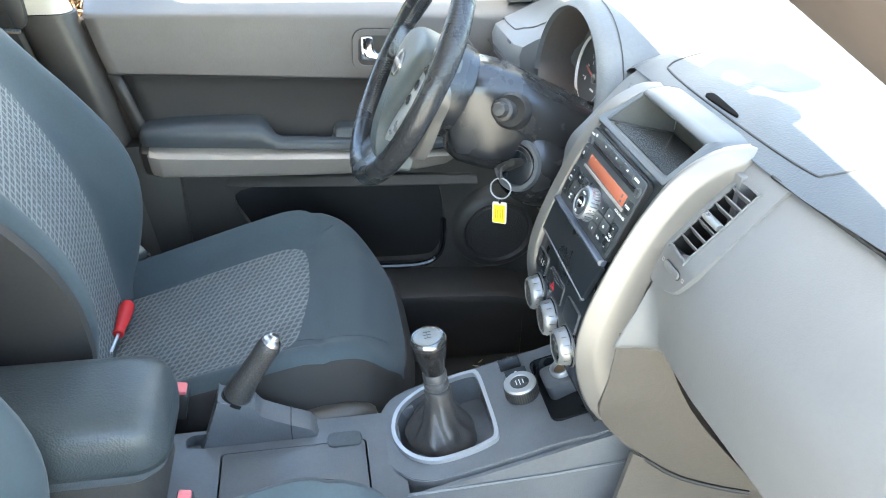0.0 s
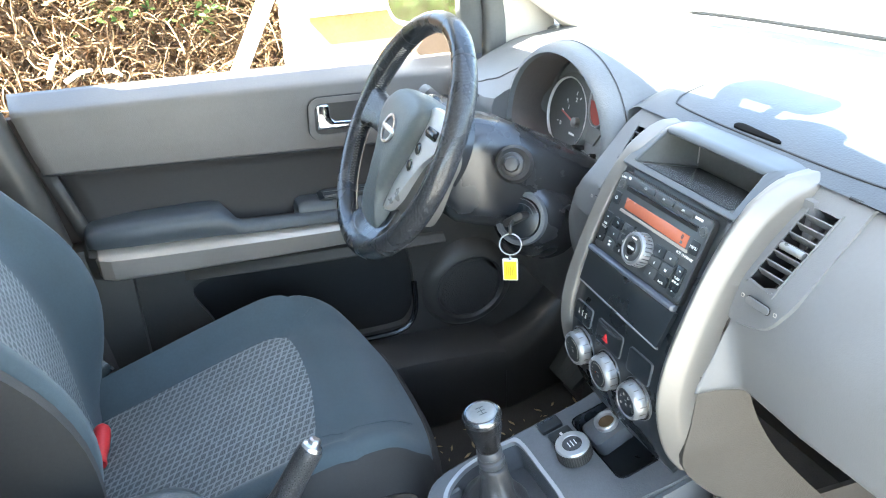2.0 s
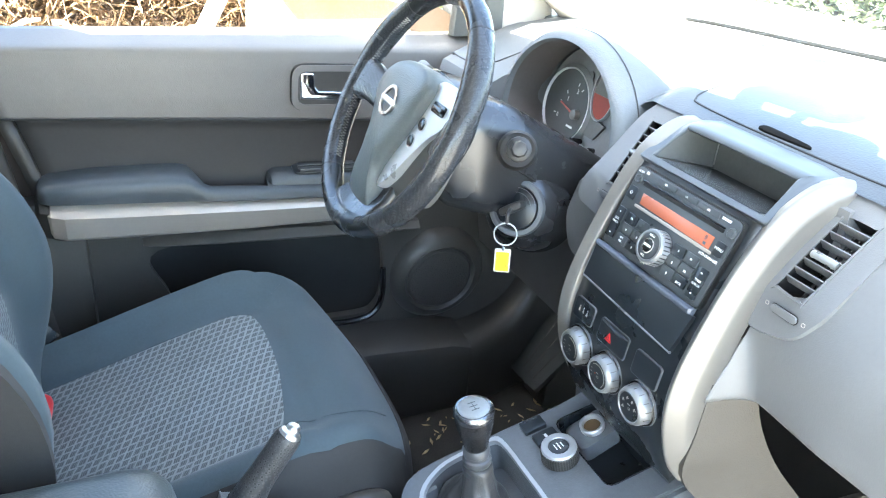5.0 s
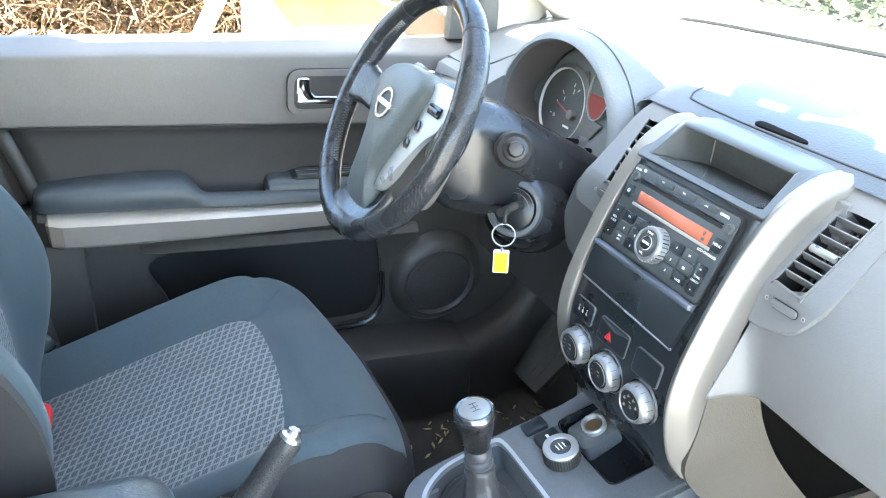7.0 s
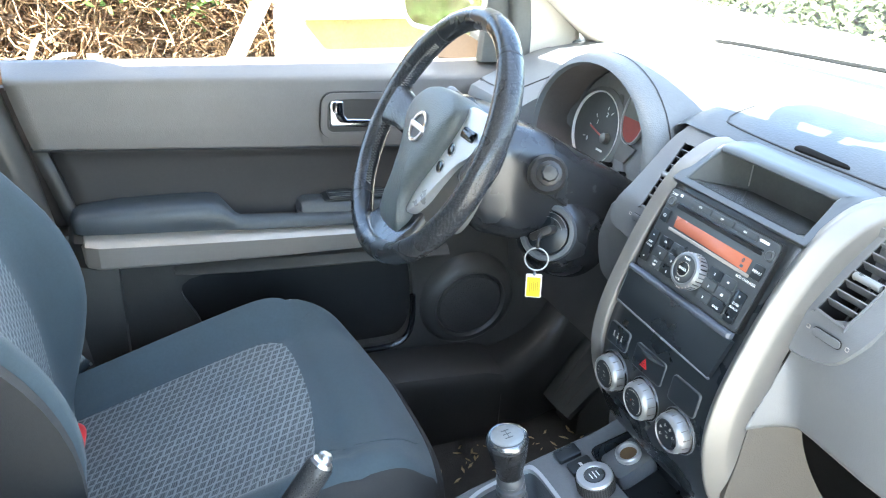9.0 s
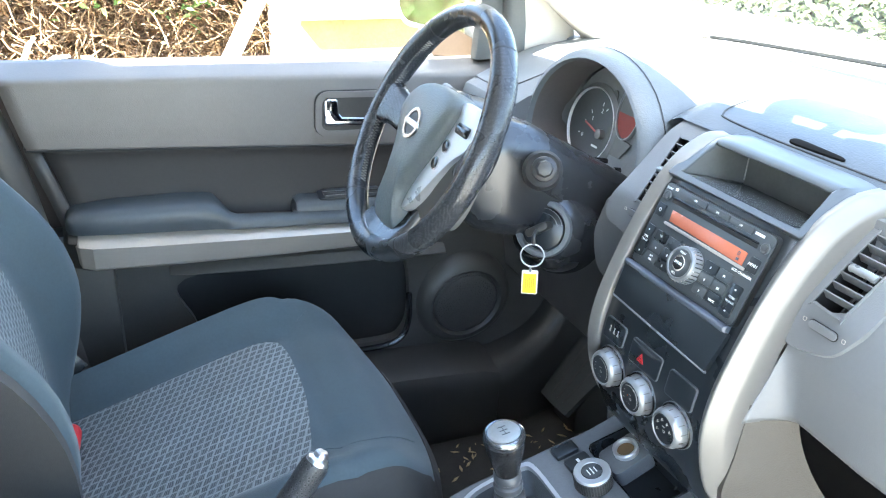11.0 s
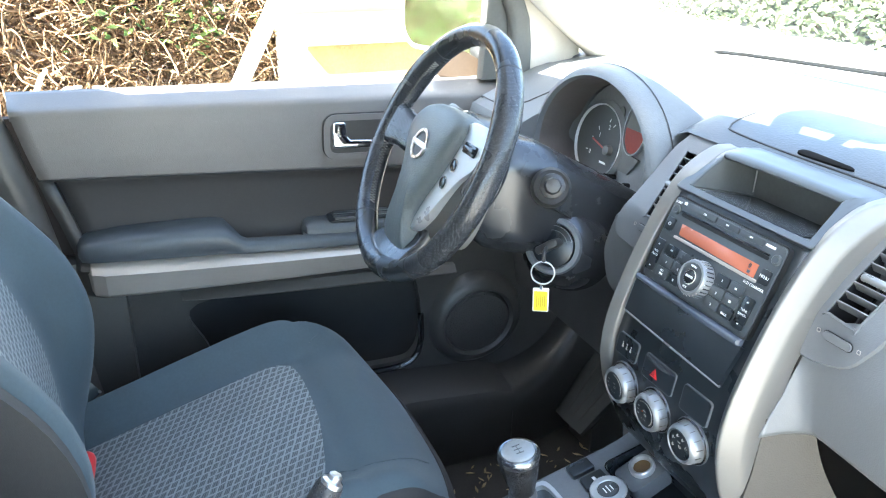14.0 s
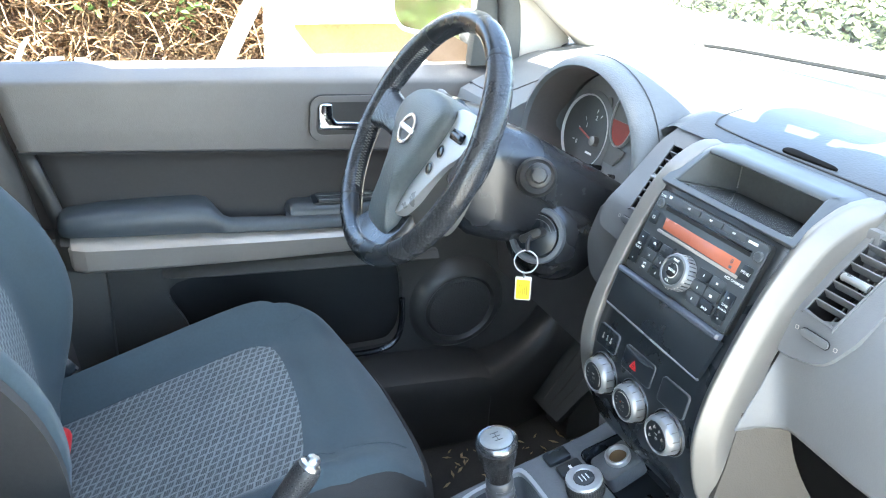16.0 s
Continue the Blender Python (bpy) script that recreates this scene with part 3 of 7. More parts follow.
arm = []
for x, top, out, back in ((-0.128, 0.955, 0.735, 0.77), (-0.122, 0.967, 0.712, 0.77), (-0.11, 0.972, 0.703, 0.77), (-0.05, 0.977, 0.698, 0.77), (0.05, 0.976, 0.697, 0.77), (0.100, 0.973, 0.697, 0.77), (0.114, 0.969, 0.697, 0.765), (0.126, 0.958, 0.697, 0.745), (0.138, 0.947, 0.697, 0.722), (0.150, 0.9425, 0.697, 0.717), (0.20, 0.9385, 0.697, 0.717), (0.248, 0.9345, 0.698, 0.717), (0.258, 0.934, 0.698, 0.77), (0.36, 0.927, 0.701, 0.77), (0.44, 0.922, 0.708, 0.77), (0.50, 0.913, 0.722, 0.77), (0.54, 0.905, 0.742, 0.77)):
    base = lin(x, -0.11, 0.938, 0.368, 0.907)
    arm.append(arm_ring(x, top, base - 0.005, out, back))
part("armrest", loft(arm), M["armrest"], door, "charcoal padded armrest with a pull recess")
# floor of the pull recess, its shade painted as black
part("pull_floor", block((0.118, 0.716, 0.900), (0.262, 0.757, 0.908), 0.0), M["hollow"], door, "door pull floor, black for the shade in the recess")


def strip_ring(x, k, out):
    zt, zb = lin(x, -0.11, 0.939, 0.368, 0.908), lin(x, -0.096, 0.871, 0.367, 0.852)
    zm = zb + (zt - zb) * 0.70
    c = (zt + zb) / 2
    pts = ((0.760, zb), (out + 0.018, zb), (out + 0.012, zb + 0.006), (out, zm), (out + 0.003, zm + 0.003), (out + 0.026, zt - 0.001), (0.760, zt))
    return [(x, y, c + (z - c) * k) for y, z in pts]


part("strip_moulding", loft([strip_ring(-0.134, 0.86, 0.732), strip_ring(-0.126, 1.08, 0.716), strip_ring(-0.10, 1.17, 0.703), strip_ring(0.0, 1.17, 0.700), strip_ring(0.2, 1.17, 0.701), strip_ring(0.36, 1.15, 0.707), strip_ring(0.44, 1.05, 0.717), strip_ring(0.50, 0.75, 0.735)]), M["door_low"], door, "charcoal moulding round the silver strip")
part("silver_strip", loft([strip_ring(-0.118, 0.80, 0.716), strip_ring(-0.110, 0.96, 0.700), strip_ring(-0.09, 1, 0.690), strip_ring(0.0, 1, 0.687), strip_ring(0.2, 1, 0.688), strip_ring(0.36, 0.97, 0.694), strip_ring(0.44, 0.86, 0.704), strip_ring(0.49, 0.66, 0.716), strip_ring(0.515, 0.4, 0.735)]), M["strip"], door, "silver armrest strip with a folded edge", 20)
D_IN = lambda x, y, z: frame_of((x, y, z), (1, 0, -0.035), (0, 0, 1))  # noqa: E731
pod = part("switch_pod", loft([arm_ring(x, top, 0.915, out) for x, top, out in ((0.254, 0.935, 0.726), (0.258, 0.946, 0.721), (0.268, 0.9515, 0.719), (0.40, 0.9465, 0.719), (0.455, 0.942, 0.724), (0.485, 0.932, 0.735))]), M["armrest"], door, "raised charcoal pod of the window switches")
part("switch_panel", slab(rrect(0.135, 0.036, 0.006, 3), 0.003, frame_of((0.368, 0.742, 0.9482), (1, 0, -0.038), (0.0, 1, 0.10)), 0.001), M["stack"], pod, "black window switch panel")
for k in range(2):
    for dy in (-0.008, 0.009):
        sk = part("switch", box((0.048, 0.0145, 0.004), frame_of((0.335 + 0.062 * k, 0.742 + dy, 0.9520 - 0.0024 * k + 0.10 * dy), (1, 0.0, -0.038), (0.0, 1, 0.10)), 0.0014), M["button"], pod)
        part("switch_edge", box((0.046, 0.0012, 0.0006), frame_of((0.335 + 0.062 * k, 0.742 + dy - 0.0066, 0.9558 - 0.0024 * k + 0.10 * dy), (1, 0.0, -0.038), (0.0, 1, 0.10))), M["knob"], sk)
bez = part("handle_bezel", ring_plate(rrect(0.135, 0.082, 0.022, 5), rrect(0.113, 0.060, 0.014, 5), 0.010, D_IN(0.368, 0.7475, 1.103), 0.003), M["door_up"], door, "grey frame round the inner handle")
part("handle_cup", slab(rrect(0.118, 0.064, 0.012, 4), 0.002, D_IN(0.368, 0.7425, 1.103)), M["door_low"], bez, "dark handle recess")
part("seam_line", ring_plate(rrect(0.137, 0.084, 0.023, 5), rrect(0.133, 0.080, 0.021, 5), 0.006, D_IN(0.368, 0.7475, 1.103)), M["seal"], bez)
hl = [(-0.056, -0.023), (0.058, -0.027), (0.060, -0.011), (-0.022, -0.008), (-0.029, 0.000), (-0.030, 0.022), (-0.035, 0.026), (-0.053, 0.026), (-0.057, 0.022)]
part("door_handle", slab(hl, 0.013, D_IN(0.3715, 0.7500, 1.1055), 0.005, 3), M["chrome"], bez, "chrome pull handle", 60)
part("lock_button", slab(rrect(0.022, 0.018, 0.003, 2), 0.004, D_IN(0.368, 0.7505, 1.112), 0.001), M["button"], bez, "black lock tab")

alone("door_seal", loft([[(rear_x(z) - 0.012 + dx * k, y, z) for dx, y in ((-0.055, 0.780), (0.10, 0.780), (0.10, 0.80), (-0.055, 0.80))] for z, k in ((0.42, 1), (0.6, 1), (0.8, 1), (0.95, 1), (1.08, 1), (1.12, 0.9), (1.17, 0.3))]), M["seal_shade"], "brown-black door edge seal", kind="structure")
# window opening of the door: seal, frame and pane
part("window_seal", tube([(-0.19, 0.825, 1.192), (0.1, 0.825, 1.190), (0.44, 0.825, 1.184), (0.60, 0.825, 1.180)], 0.008, 8), M["seal"], door, "black window seal")
part("window_frame", loft([[(x + dx, y + dy, z) for dx, dy in rrect(0.052, 0.03, 0.008, 2)] for x, y, z in ((0.643, 0.778, 1.185), (0.643, 0.768, 1.25), (0.637, 0.750, 1.34), (0.590, 0.710, 1.48), (0.455, 0.660, 1.60))]), M["recess"], door, "dark grey front window frame")
part("frame_seal", loft([[(x + dx, y + dy, z) for dx, dy in rrect(w, 0.034, 0.010, 3)] for x, y, z, w in ((0.690, 0.762, 1.150, 0.044), (0.690, 0.756, 1.20, 0.044), (0.687, 0.750, 1.25, 0.042), (0.677, 0.740, 1.30, 0.040), (0.655, 0.728, 1.345, 0.038), (0.600, 0.700, 1.47, 0.034), (0.47, 0.650, 1.59, 0.034))]), M["recess"], door, "grey-brown rubber seal beside the pillar")
part("mirror_sail", slab(smooth([(0.545, 1.19), (0.66, 1.187), (0.645, 1.205), (0.605, 1.230), (0.580, 1.238), (0.562, 1.222)], 3), 0.012, Matrix(((1, 0, 0, 0), (0, 0, 1, 0.800), (0, 1, 0, 0), (0, 0, 0, 1)))), M["sail"], door, "brown triangle trim at the mirror foot")
pw = part("pane", grid(lambda a, b: (-0.20 - 0.12 * b + (0.84 - 0.05 * b) * a, 0.812 - 0.13 * b, 1.195 + 0.40 * b), 6, 4), M["glass"], door, "clear side window")
pw.visible_shadow = False

# speaker pod and kick trim in front of the door
sp = thing("door_speaker", (0.61, 0.74, 0.60), "round black speaker grille low on the door", "speaker")
SPK = frame_of((0.612, 0.745, 0.682), (1, 0, -0.10), (-0.08, -0.10, 1))
SPK = SPK @ Matrix.Rotation(0, 4, "Z")
part("housing", lathe([(0.110, -0.02), (0.104, 0.004), (0.090, 0.016), (0.080, 0.018), (0.074, 0.012), (0.073, 0.0)], 40, SPK, cap=False), M["door_low"], sp)
part("grille", lathe([(0.0735, 0.010), (0.068, 0.016), (0.04, 0.018), (0.002, 0.019)], 40, SPK), mat("speaker_mesh", (0.040, 0.037, 0.034), 0.6, grain=1.0, grain_size=0.003), sp, "finely perforated round grille")
sill = alone("sill_trim", loft([[(x, y, z) for y, z in ((0.78, 0.40), (0.645, 0.40), (0.640, zt - 0.025), (0.648, zt - 0.008), (0.665, zt), (0.78, zt + 0.01))] for x, zt in ((-0.3, 0.592), (0.2, 0.587), (0.45, 0.581), (0.62, 0.567), (0.66, 0.555))]), M["dash_dark"], "black glossy door sill trim", kind="structure")
kick = []
kick_z = curve1((0.655, 0.70, 0.76, 0.80, 0.83, 0.86, 0.90, 0.94), (0.556, 0.563, 0.587, 0.625, 0.68, 0.77, 0.90, 1.02))
kick_y = curve1((0.655, 0.70, 0.76, 0.82, 0.88, 0.94), (0.652, 0.660, 0.678, 0.694, 0.700, 0.69))
for k in range(24):
    x = 0.656 + 0.28 * k / 23
    zt, yo = kick_z(x), kick_y(x)
    kick.append([(x, y, z) for y, z in ((0.80, 0.40), (yo - 0.012, 0.40), (yo - 0.013, zt - 0.060), (yo - 0.010, zt - 0.035), (yo - 0.004, zt - 0.018), (yo + 0.006, zt - 0.006), (yo + 0.020, zt), (yo + 0.040, zt + 0.001), (0.80, zt - 0.004))])
alone("kick_panel", loft(kick), M["dash_dark"], "black footwell kick panel", kind="structure", angle=70)

# ---------------------------------------------------------------- seats
cush_c = curve1((-0.22, -0.15, 0.0, 0.12, 0.19, 0.26, 0.31), (0.668, 0.688, 0.729, 0.762, 0.777, 0.782, 0.772))
cush_w = curve1((-0.22, -0.1, 0.05, 0.2, 0.30, 0.345), (0.225, 0.236, 0.250, 0.252, 0.232, 0.19))


def cushion_top(x, s):
    """Height of the seat cushion at x and at s across it, from -1 to 1."""
    fall = min(1, max(0, (0.36 - x) / 0.22))
    bol = (0.030 * math.exp(-((abs(s) - 0.80) / 0.16) ** 2) if s < 0 else 0.062 * math.exp(-((s - 0.85) / 0.145) ** 2)) * fall * fall * (3 - 2 * fall)
    edge = max(0, (abs(s) - 0.84) / 0.16)
    front = max(0, (x - 0.245) / 0.10)
    crease = -0.007 * math.exp(-((abs(s) - 0.655) / 0.035) ** 2) * min(1, max(0, (0.20 - x) / 0.03)) - 0.006 * math.exp(-((s - 0.62 - 2.0 * (x - 0.17)) / 0.05) ** 2) * (1 if 0.16 < x < 0.25 else max(0, 1 - abs(x - 0.205) / 0.08)) - 0.005 * math.exp(-((x - 0.200) / 0.012) ** 2) * (1 if abs(s) < 0.9 else 0)
    return cush_c(min(x, 0.31)) + bol - 0.05 * edge ** 2.2 - 0.062 * front ** 2.4 + crease


SEAT_Y = 0.385


def make_seat(y0, label, with_knob):
    seat = thing("front_seat", (0.05, y0, 0.42), label, "car seat", "front seats")

    def skin(a, b):
        x = -0.22 + 0.572 * a
        s = 2 * b - 1
        s2 = math.copysign(abs(s) ** 0.9, s)
        return (x - 0.022 * abs(s) ** 3 * max(0, a - 0.7) / 0.3, y0 + s2 * cush_w(x), cushion_top(x, s))

    top = grid(skin, 46, 37)
    # sides and front fall away under the upper skin
    bd = [e for e in top.edges if e.is_boundary]
    for drop, push in ((0.016, 0.006), (0.012, 0.002)):
        r = bmesh.ops.extrude_edge_only(top, edges=bd)
        vs = [g for g in r["geom"] if isinstance(g, bmesh.types.BMVert)]
        for v in vs:
            out = Vector((v.co.x - 0.06, v.co.y - y0, 0))
            out = Vector((out.x / 0.30, out.y / 0.25, 0))
            out.normalize()
            v.co += out * push
            v.co.z -= drop
        bd = [g for g in r["geom"] if isinstance(g, bmesh.types.BMEdge) and g.is_boundary]
    bmesh.ops.recalc_face_normals(top, faces=top.faces)
    cushion = part("cushion", top, M["seat"], seat, "charcoal cloth seat cushion", 60)

    def border(i, o):
        """The cushion's outline, drawn in by i along its front and by o along its sides."""
        return [skin((1 - i) * (1 - k / 40), o) for k in range(41)] + [skin(0.0, o + (1 - 2 * o) * k / 30) for k in range(1, 31)] + [skin((1 - i) * k / 40, 1 - o) for k in range(1, 41)] + [skin(1 - i, 1 - o - (1 - 2 * o) * k / 30) for k in range(1, 30)]

    skirt = [[(x, y, z + 0.0005) for x, y, z in border(0.012, 0.052)], [(x, y, z + 0.0042) for x, y, z in border(0.008, 0.040)], [(x, y, z + 0.0046) for x, y, z in border(0.004, 0.022)]]
    for drop, push in ((0.004, 0.007), (0.030, 0.0105), (0.075, 0.006), (0.125, -0.004), (0.185, -0.03)):
        skirt.append([tuple(Vector(p) + Vector(((p[0] - 0.06) / 0.30, (p[1] - y0) / 0.25, 0)).normalized() * push - Vector((0, 0, drop))) for p in border(0.0, 0.0)])
    part("cushion_side", loft(skirt, cap=False), M["seat_skirt"], seat, "dark brown-grey side cloth of the cushion", 60)

    # knitted panel laid over the middle of the cushion
    panel_front = curve1((-0.66, -0.62, -0.56, -0.45, -0.33, 0.0, 0.33, 0.50, 0.58, 0.62, 0.642), (0.120, 0.145, 0.158, 0.166, 0.172, 0.185, 0.186, 0.181, 0.174, 0.166, 0.150))

    def panel(a, b):
        s = 2 * b - 1
        ss = s * (0.642 if s > 0 else 0.66)
        x = -0.21 + (panel_front(ss) + 0.21) * a
        s2 = math.copysign(abs(ss) ** 0.9, ss)
        return (x, y0 + s2 * cush_w(x), cushion_top(x, ss) + 0.0022)

    part("cushion_panel", grid(panel, 50, 41), M["insert"], seat, "grey honeycomb-knit cushion panel", 60)
    for way in (((0.168, 0.62), (0.190, 0.655), (0.212, 0.707), (0.236, 0.77)), ((0.160, -0.53), (0.215, -0.58), (0.262, -0.62), (0.313, -0.58))):
        pts = smooth([(x, v, 0.0) for x, v in way], 6, closed=False)
        part("front_seam", tube([(x, y0 + math.copysign(abs(v) ** 0.9, v) * cush_w(x), cushion_top(x, v) + 0.0002) for x, v, _ in pts], 0.0009, 6), M["seat"], cushion, "stitched seam across the cushion front")

    # backrest: rings of a rounded section, leaning back
    rings, prings = [], []
    lean = curve1((0.66, 0.75, 0.90, 1.0, 1.10, 1.20, 1.36), (-0.150, -0.165, -0.178, -0.205, -0.250, -0.305, -0.395))
    bolx = curve1((0.66, 0.74, 0.82, 0.91, 1.0, 1.09, 1.18, 1.36), (0.0, 0.020, 0.048, 0.068, 0.070, 0.050, 0.028, 0.010))
    half_w = curve1((0.66, 0.8, 1.0, 1.2, 1.36), (0.238, 0.248, 0.250, 0.238, 0.21))
    thick = curve1((0.66, 0.8, 1.1, 1.36), (0.10, 0.13, 0.12, 0.08))

    def front_x(z, s):
        bol = bolx(z) * math.exp(-((abs(s) - 0.83) / 0.17) ** 2) if abs(s) < 0.83 else bolx(z) * (1 - 0.4 * ((abs(s) - 0.83) / 0.17) ** 2)
        edge = max(0, (abs(s) - 0.86) / 0.14)
        return lean(z) + bol - 0.045 * edge ** 2.2

    for k in range(26):
        z = 0.66 + 0.70 * k / 25
        shrink = 1 - 0.35 * max(0, (z - 1.30) / 0.06) ** 2
        front = [(front_x(z, s), y0 + s * half_w(z) * shrink, z) for s in (2 * j / 34 - 1 for j in range(35))]
        xb = lean(z) - thick(z)
        back = [(xb + 0.02 * abs(s) ** 4, y0 + s * half_w(z) * shrink * 0.97, z) for s in (1 - 2 * j / 12 for j in range(13))]
        rings.append(front + back)
    rest = part("backrest", loft(rings), M["seat"], seat, "charcoal cloth backrest with raised bolsters", 60)

    def back_panel(a, b):
        z = 0.70 + 0.60 * a
        s = (2 * b - 1) * (0.52 + 0.06 * a) * (0.80 if b > 0.5 else 1)
        return (front_x(z, s) + 0.0022, y0 + s * half_w(z), z)

    part("backrest_panel", grid(back_panel, 40, 21), M["insert_back"], seat, "grey honeycomb-knit backrest panel", 60)
    part("side_cover", loft([[(x, y0 - 0.236 - 0.02 * q, z) for x, z in smooth([(-0.20, 0.70), (-0.125, 0.80), (-0.115, 0.90), (-0.14, 0.99), (-0.195, 1.07), (-0.27, 1.15), (-0.36, 1.15), (-0.33, 0.95), (-0.29, 0.72)], 3)] for q in (0, 1)]), M["seat_side"], rest, "plain grey side of the backrest")
    if with_knob:
        part("lumbar_knob", lathe([(0.024, 0), (0.024, 0.008), (0.020, 0.014), (0.002, 0.015)], 24, frame_of((-0.250, y0 - 0.257, 0.955), (1, 0, 0), (0, 0, 1))), M["gloss"], rest, "round black lumbar knob")
        part("knob_bar", box((0.036, 0.006, 0.007), frame_of((-0.250, y0 - 0.271, 0.955), (0.6, 0, 0.5), (-0.5, 0, 0.6)), 0.002), M["steel"], rest)
    part("base_cover", loft([[(x, y, z) for x, z in smooth([(-0.22, 0.50), (-0.22, 0.60), (0.0, 0.61), (0.20, 0.60), (0.31, 0.57), (0.33, 0.50)], 3)] for y in (y0 - 0.225, y0 + 0.225)]), M["dash_dark"], seat, "black seat base cover")
    part("adjuster_lever", tube(smooth([(0.115, y0 - 0.252, 0.690), (0.150, y0 - 0.264, 0.704), (0.195, y0 - 0.268, 0.716), (0.235, y0 - 0.266, 0.718), (0.262, y0 - 0.260, 0.708), (0.272, y0 - 0.252, 0.692)], 5, closed=False), [0.006] * 3 + [0.013] * 3 + [0.017] * 16 + [0.012] * 3 + [0.006], 12), M["pillar_brown"], seat, "grey seat adjuster handle")
    for dy in (-0.2, 0.2):
        part("rail", block((-0.2, y0 + dy - 0.02, 0.40), (0.32, y0 + dy + 0.02, 0.51), 0.004), M["hollow"], seat)
    return seat


driver_seat = make_seat(SEAT_Y, "charcoal cloth car seat with grey honeycomb-knit centre, facing the steering wheel", True)
passenger_seat = copy_thing(driver_seat, Matrix.Translation((0.050, -0.325, 0.404)))
tagged(passenger_seat, "charcoal cloth car seat beside the open doorway", "car seat", "front seats")

# ---------------------------------------------------------------- centre console
con = thing("centre_console", (0.3, 0.03, 0.40), "dark grey plastic console between the front seats", "centre console")
CON = frame_of((0.44, 0.0, 0.77), (0.966, 0, 0.26), (0, 1, 0))   # local x runs forward along the slope, y to the driver


def cl(x):
    return (x - 0.44) / 0.966


dee = smooth([(cl(0.434), 0.112), (cl(0.436), 0.05), (cl(0.435), -0.014), (cl(0.422), -0.030), (cl(0.38), -0.036), (cl(0.340), -0.030), (cl(0.310), 0.0), (cl(0.298), 0.045), (cl(0.310), 0.090), (cl(0.345), 0.116), (cl(0.385), 0.122), (cl(0.420), 0.123)], 4)
cen = (cl(0.37), 0.043)
grow = lambda pts, k: [(cen[0] + (x - cen[0]) * k, cen[1] + (y - cen[1]) * k) for x, y in pts]  # noqa: E731
tray = rrect(0.075, 0.135, 0.012, 3, cl(0.548), 0.040)
isl_out = smooth([(cl(0.615), 0.133), (cl(0.615), 0.03), (cl(0.612), -0.066), (cl(0.50), -0.068), (cl(0.40), -0.068), (cl(0.325), -0.060), (cl(0.285), -0.015), (cl(0.272), 0.045), (cl(0.285), 0.105), (cl(0.325), 0.134), (cl(0.43), 0.136), (cl(0.53), 0.135)], 4)


def crown(co):
    """The island's top rolls over towards its edge."""
    return Vector(co)


part("gear_island", plate(isl_out, [dee, tray], 0.03, CON), M["console"], con, "grained gear-lever surround")
part("island_wall", loft([[tuple(CON @ Vector((cen[0] + (x - cen[0]) * k, cen[1] + (y - cen[1]) * k, z))) for x, y in isl_out] for k, z in ((0.985, 0.001), (1.0, -0.004), (1.012, -0.012), (1.015, -0.05), (1.015, -0.11))], cap=False), M["console"], con, "rolled edge of the gear surround")
rim = part("gear_bezel", ring_plate(grow(dee, 1.045), grow(dee, 0.965), 0.008, CON @ Matrix.Translation((0, 0, -0.001)), 0.003), M["bezel"], con, "bright silver gear bezel")
part("bezel_well", loft([[tuple(CON @ Vector((x, y, z))) for x, y in grow(dee, k)] for k, z in ((0.99, 0.001), (0.96, -0.02), (0.93, -0.045), (0.5, -0.046), (0.02, -0.046))], cap="end"), M["console"], con, "dark well round the lever")
part("tray_well", loft([[tuple(CON @ Vector((cl(0.548) + (x - cl(0.548)) * k, 0.04 + (y - 0.04) * k, z))) for x, y in tray] for k, z in ((1.0, 0.001), (0.97, -0.015), (0.94, -0.035), (0.5, -0.036), (0.02, -0.036))], cap="end"), M["stack"], con, "open tray with dark floor")
part("tray_rim", ring_plate([(cl(0.548) + (x - cl(0.548)) * 1.03, 0.04 + (y - 0.04) * 1.02) for x, y in tray], tray, 0.0025, CON, 0.001), M["gloss"], con)
SK = frame_of((0.552, 0.077, 0.801), (0.9, 0, 0.42), (0, 1, 0))
sock = part("power_socket", lathe([(0.0175, -0.006), (0.0175, 0.0008), (0.0162, 0.0022), (0.0134, 0.0018), (0.0124, 0.0), (0.0120, -0.006)], 32, SK, cap=False), M["bezel"], con, "chromed power socket ring")
part("socket_block", slab(rrect(0.060, 0.050, 0.008, 3), 0.026, frame_of((0.5625, 0.077, 0.7695), (0.9, 0, 0.42), (0, 1, 0)), 0.004), M["console"], con, "dark socket block")
part("socket_core", lathe([(0.0123, -0.0045), (0.0118, -0.012), (0.001, -0.0125)], 24, SK), mat("brown_socket_core", (0.13, 0.08, 0.035), 0.45), sock, "brown inside of the socket")
side = [(0.615, 0.815), (0.44, 0.768), (0.32, 0.737), (0.10, 0.70), (-0.42, 0.70), (-0.42, 0.41), (0.62, 0.41)]
part("side_panel", slab(side, 0.006, Matrix(((1, 0, 0, 0), (0, 0, 1, -0.080), (0, 1, 0, 0), (0, 0, 0, 1)))), M["console"], con, "dark lower side panel")
part("side_groove", tube([(0.600, -0.0815, 0.757), (0.50, -0.0815, 0.748), (0.40, -0.0815, 0.744), (0.30, -0.079, 0.738)], 0.0022, 6), M["console"], con)
part("side_panel_inner", slab([(0.33, 0.740), (0.30, 0.727), (-0.42, 0.70), (-0.42, 0.41), (0.40, 0.41)], 0.006, Matrix(((1, 0, 0, 0), (0, 0, 1, 0.092), (0, 1, 0, 0), (0, 0, 0, 1)))), M["console"], con, "dark inner side panel")
hb_slot = rrect(0.19, 0.030, 0.012, 4, 0.094, 0.078)
lid_hole = rrect(0.206, 0.135, 0.006, 3, 0.153, -0.020)
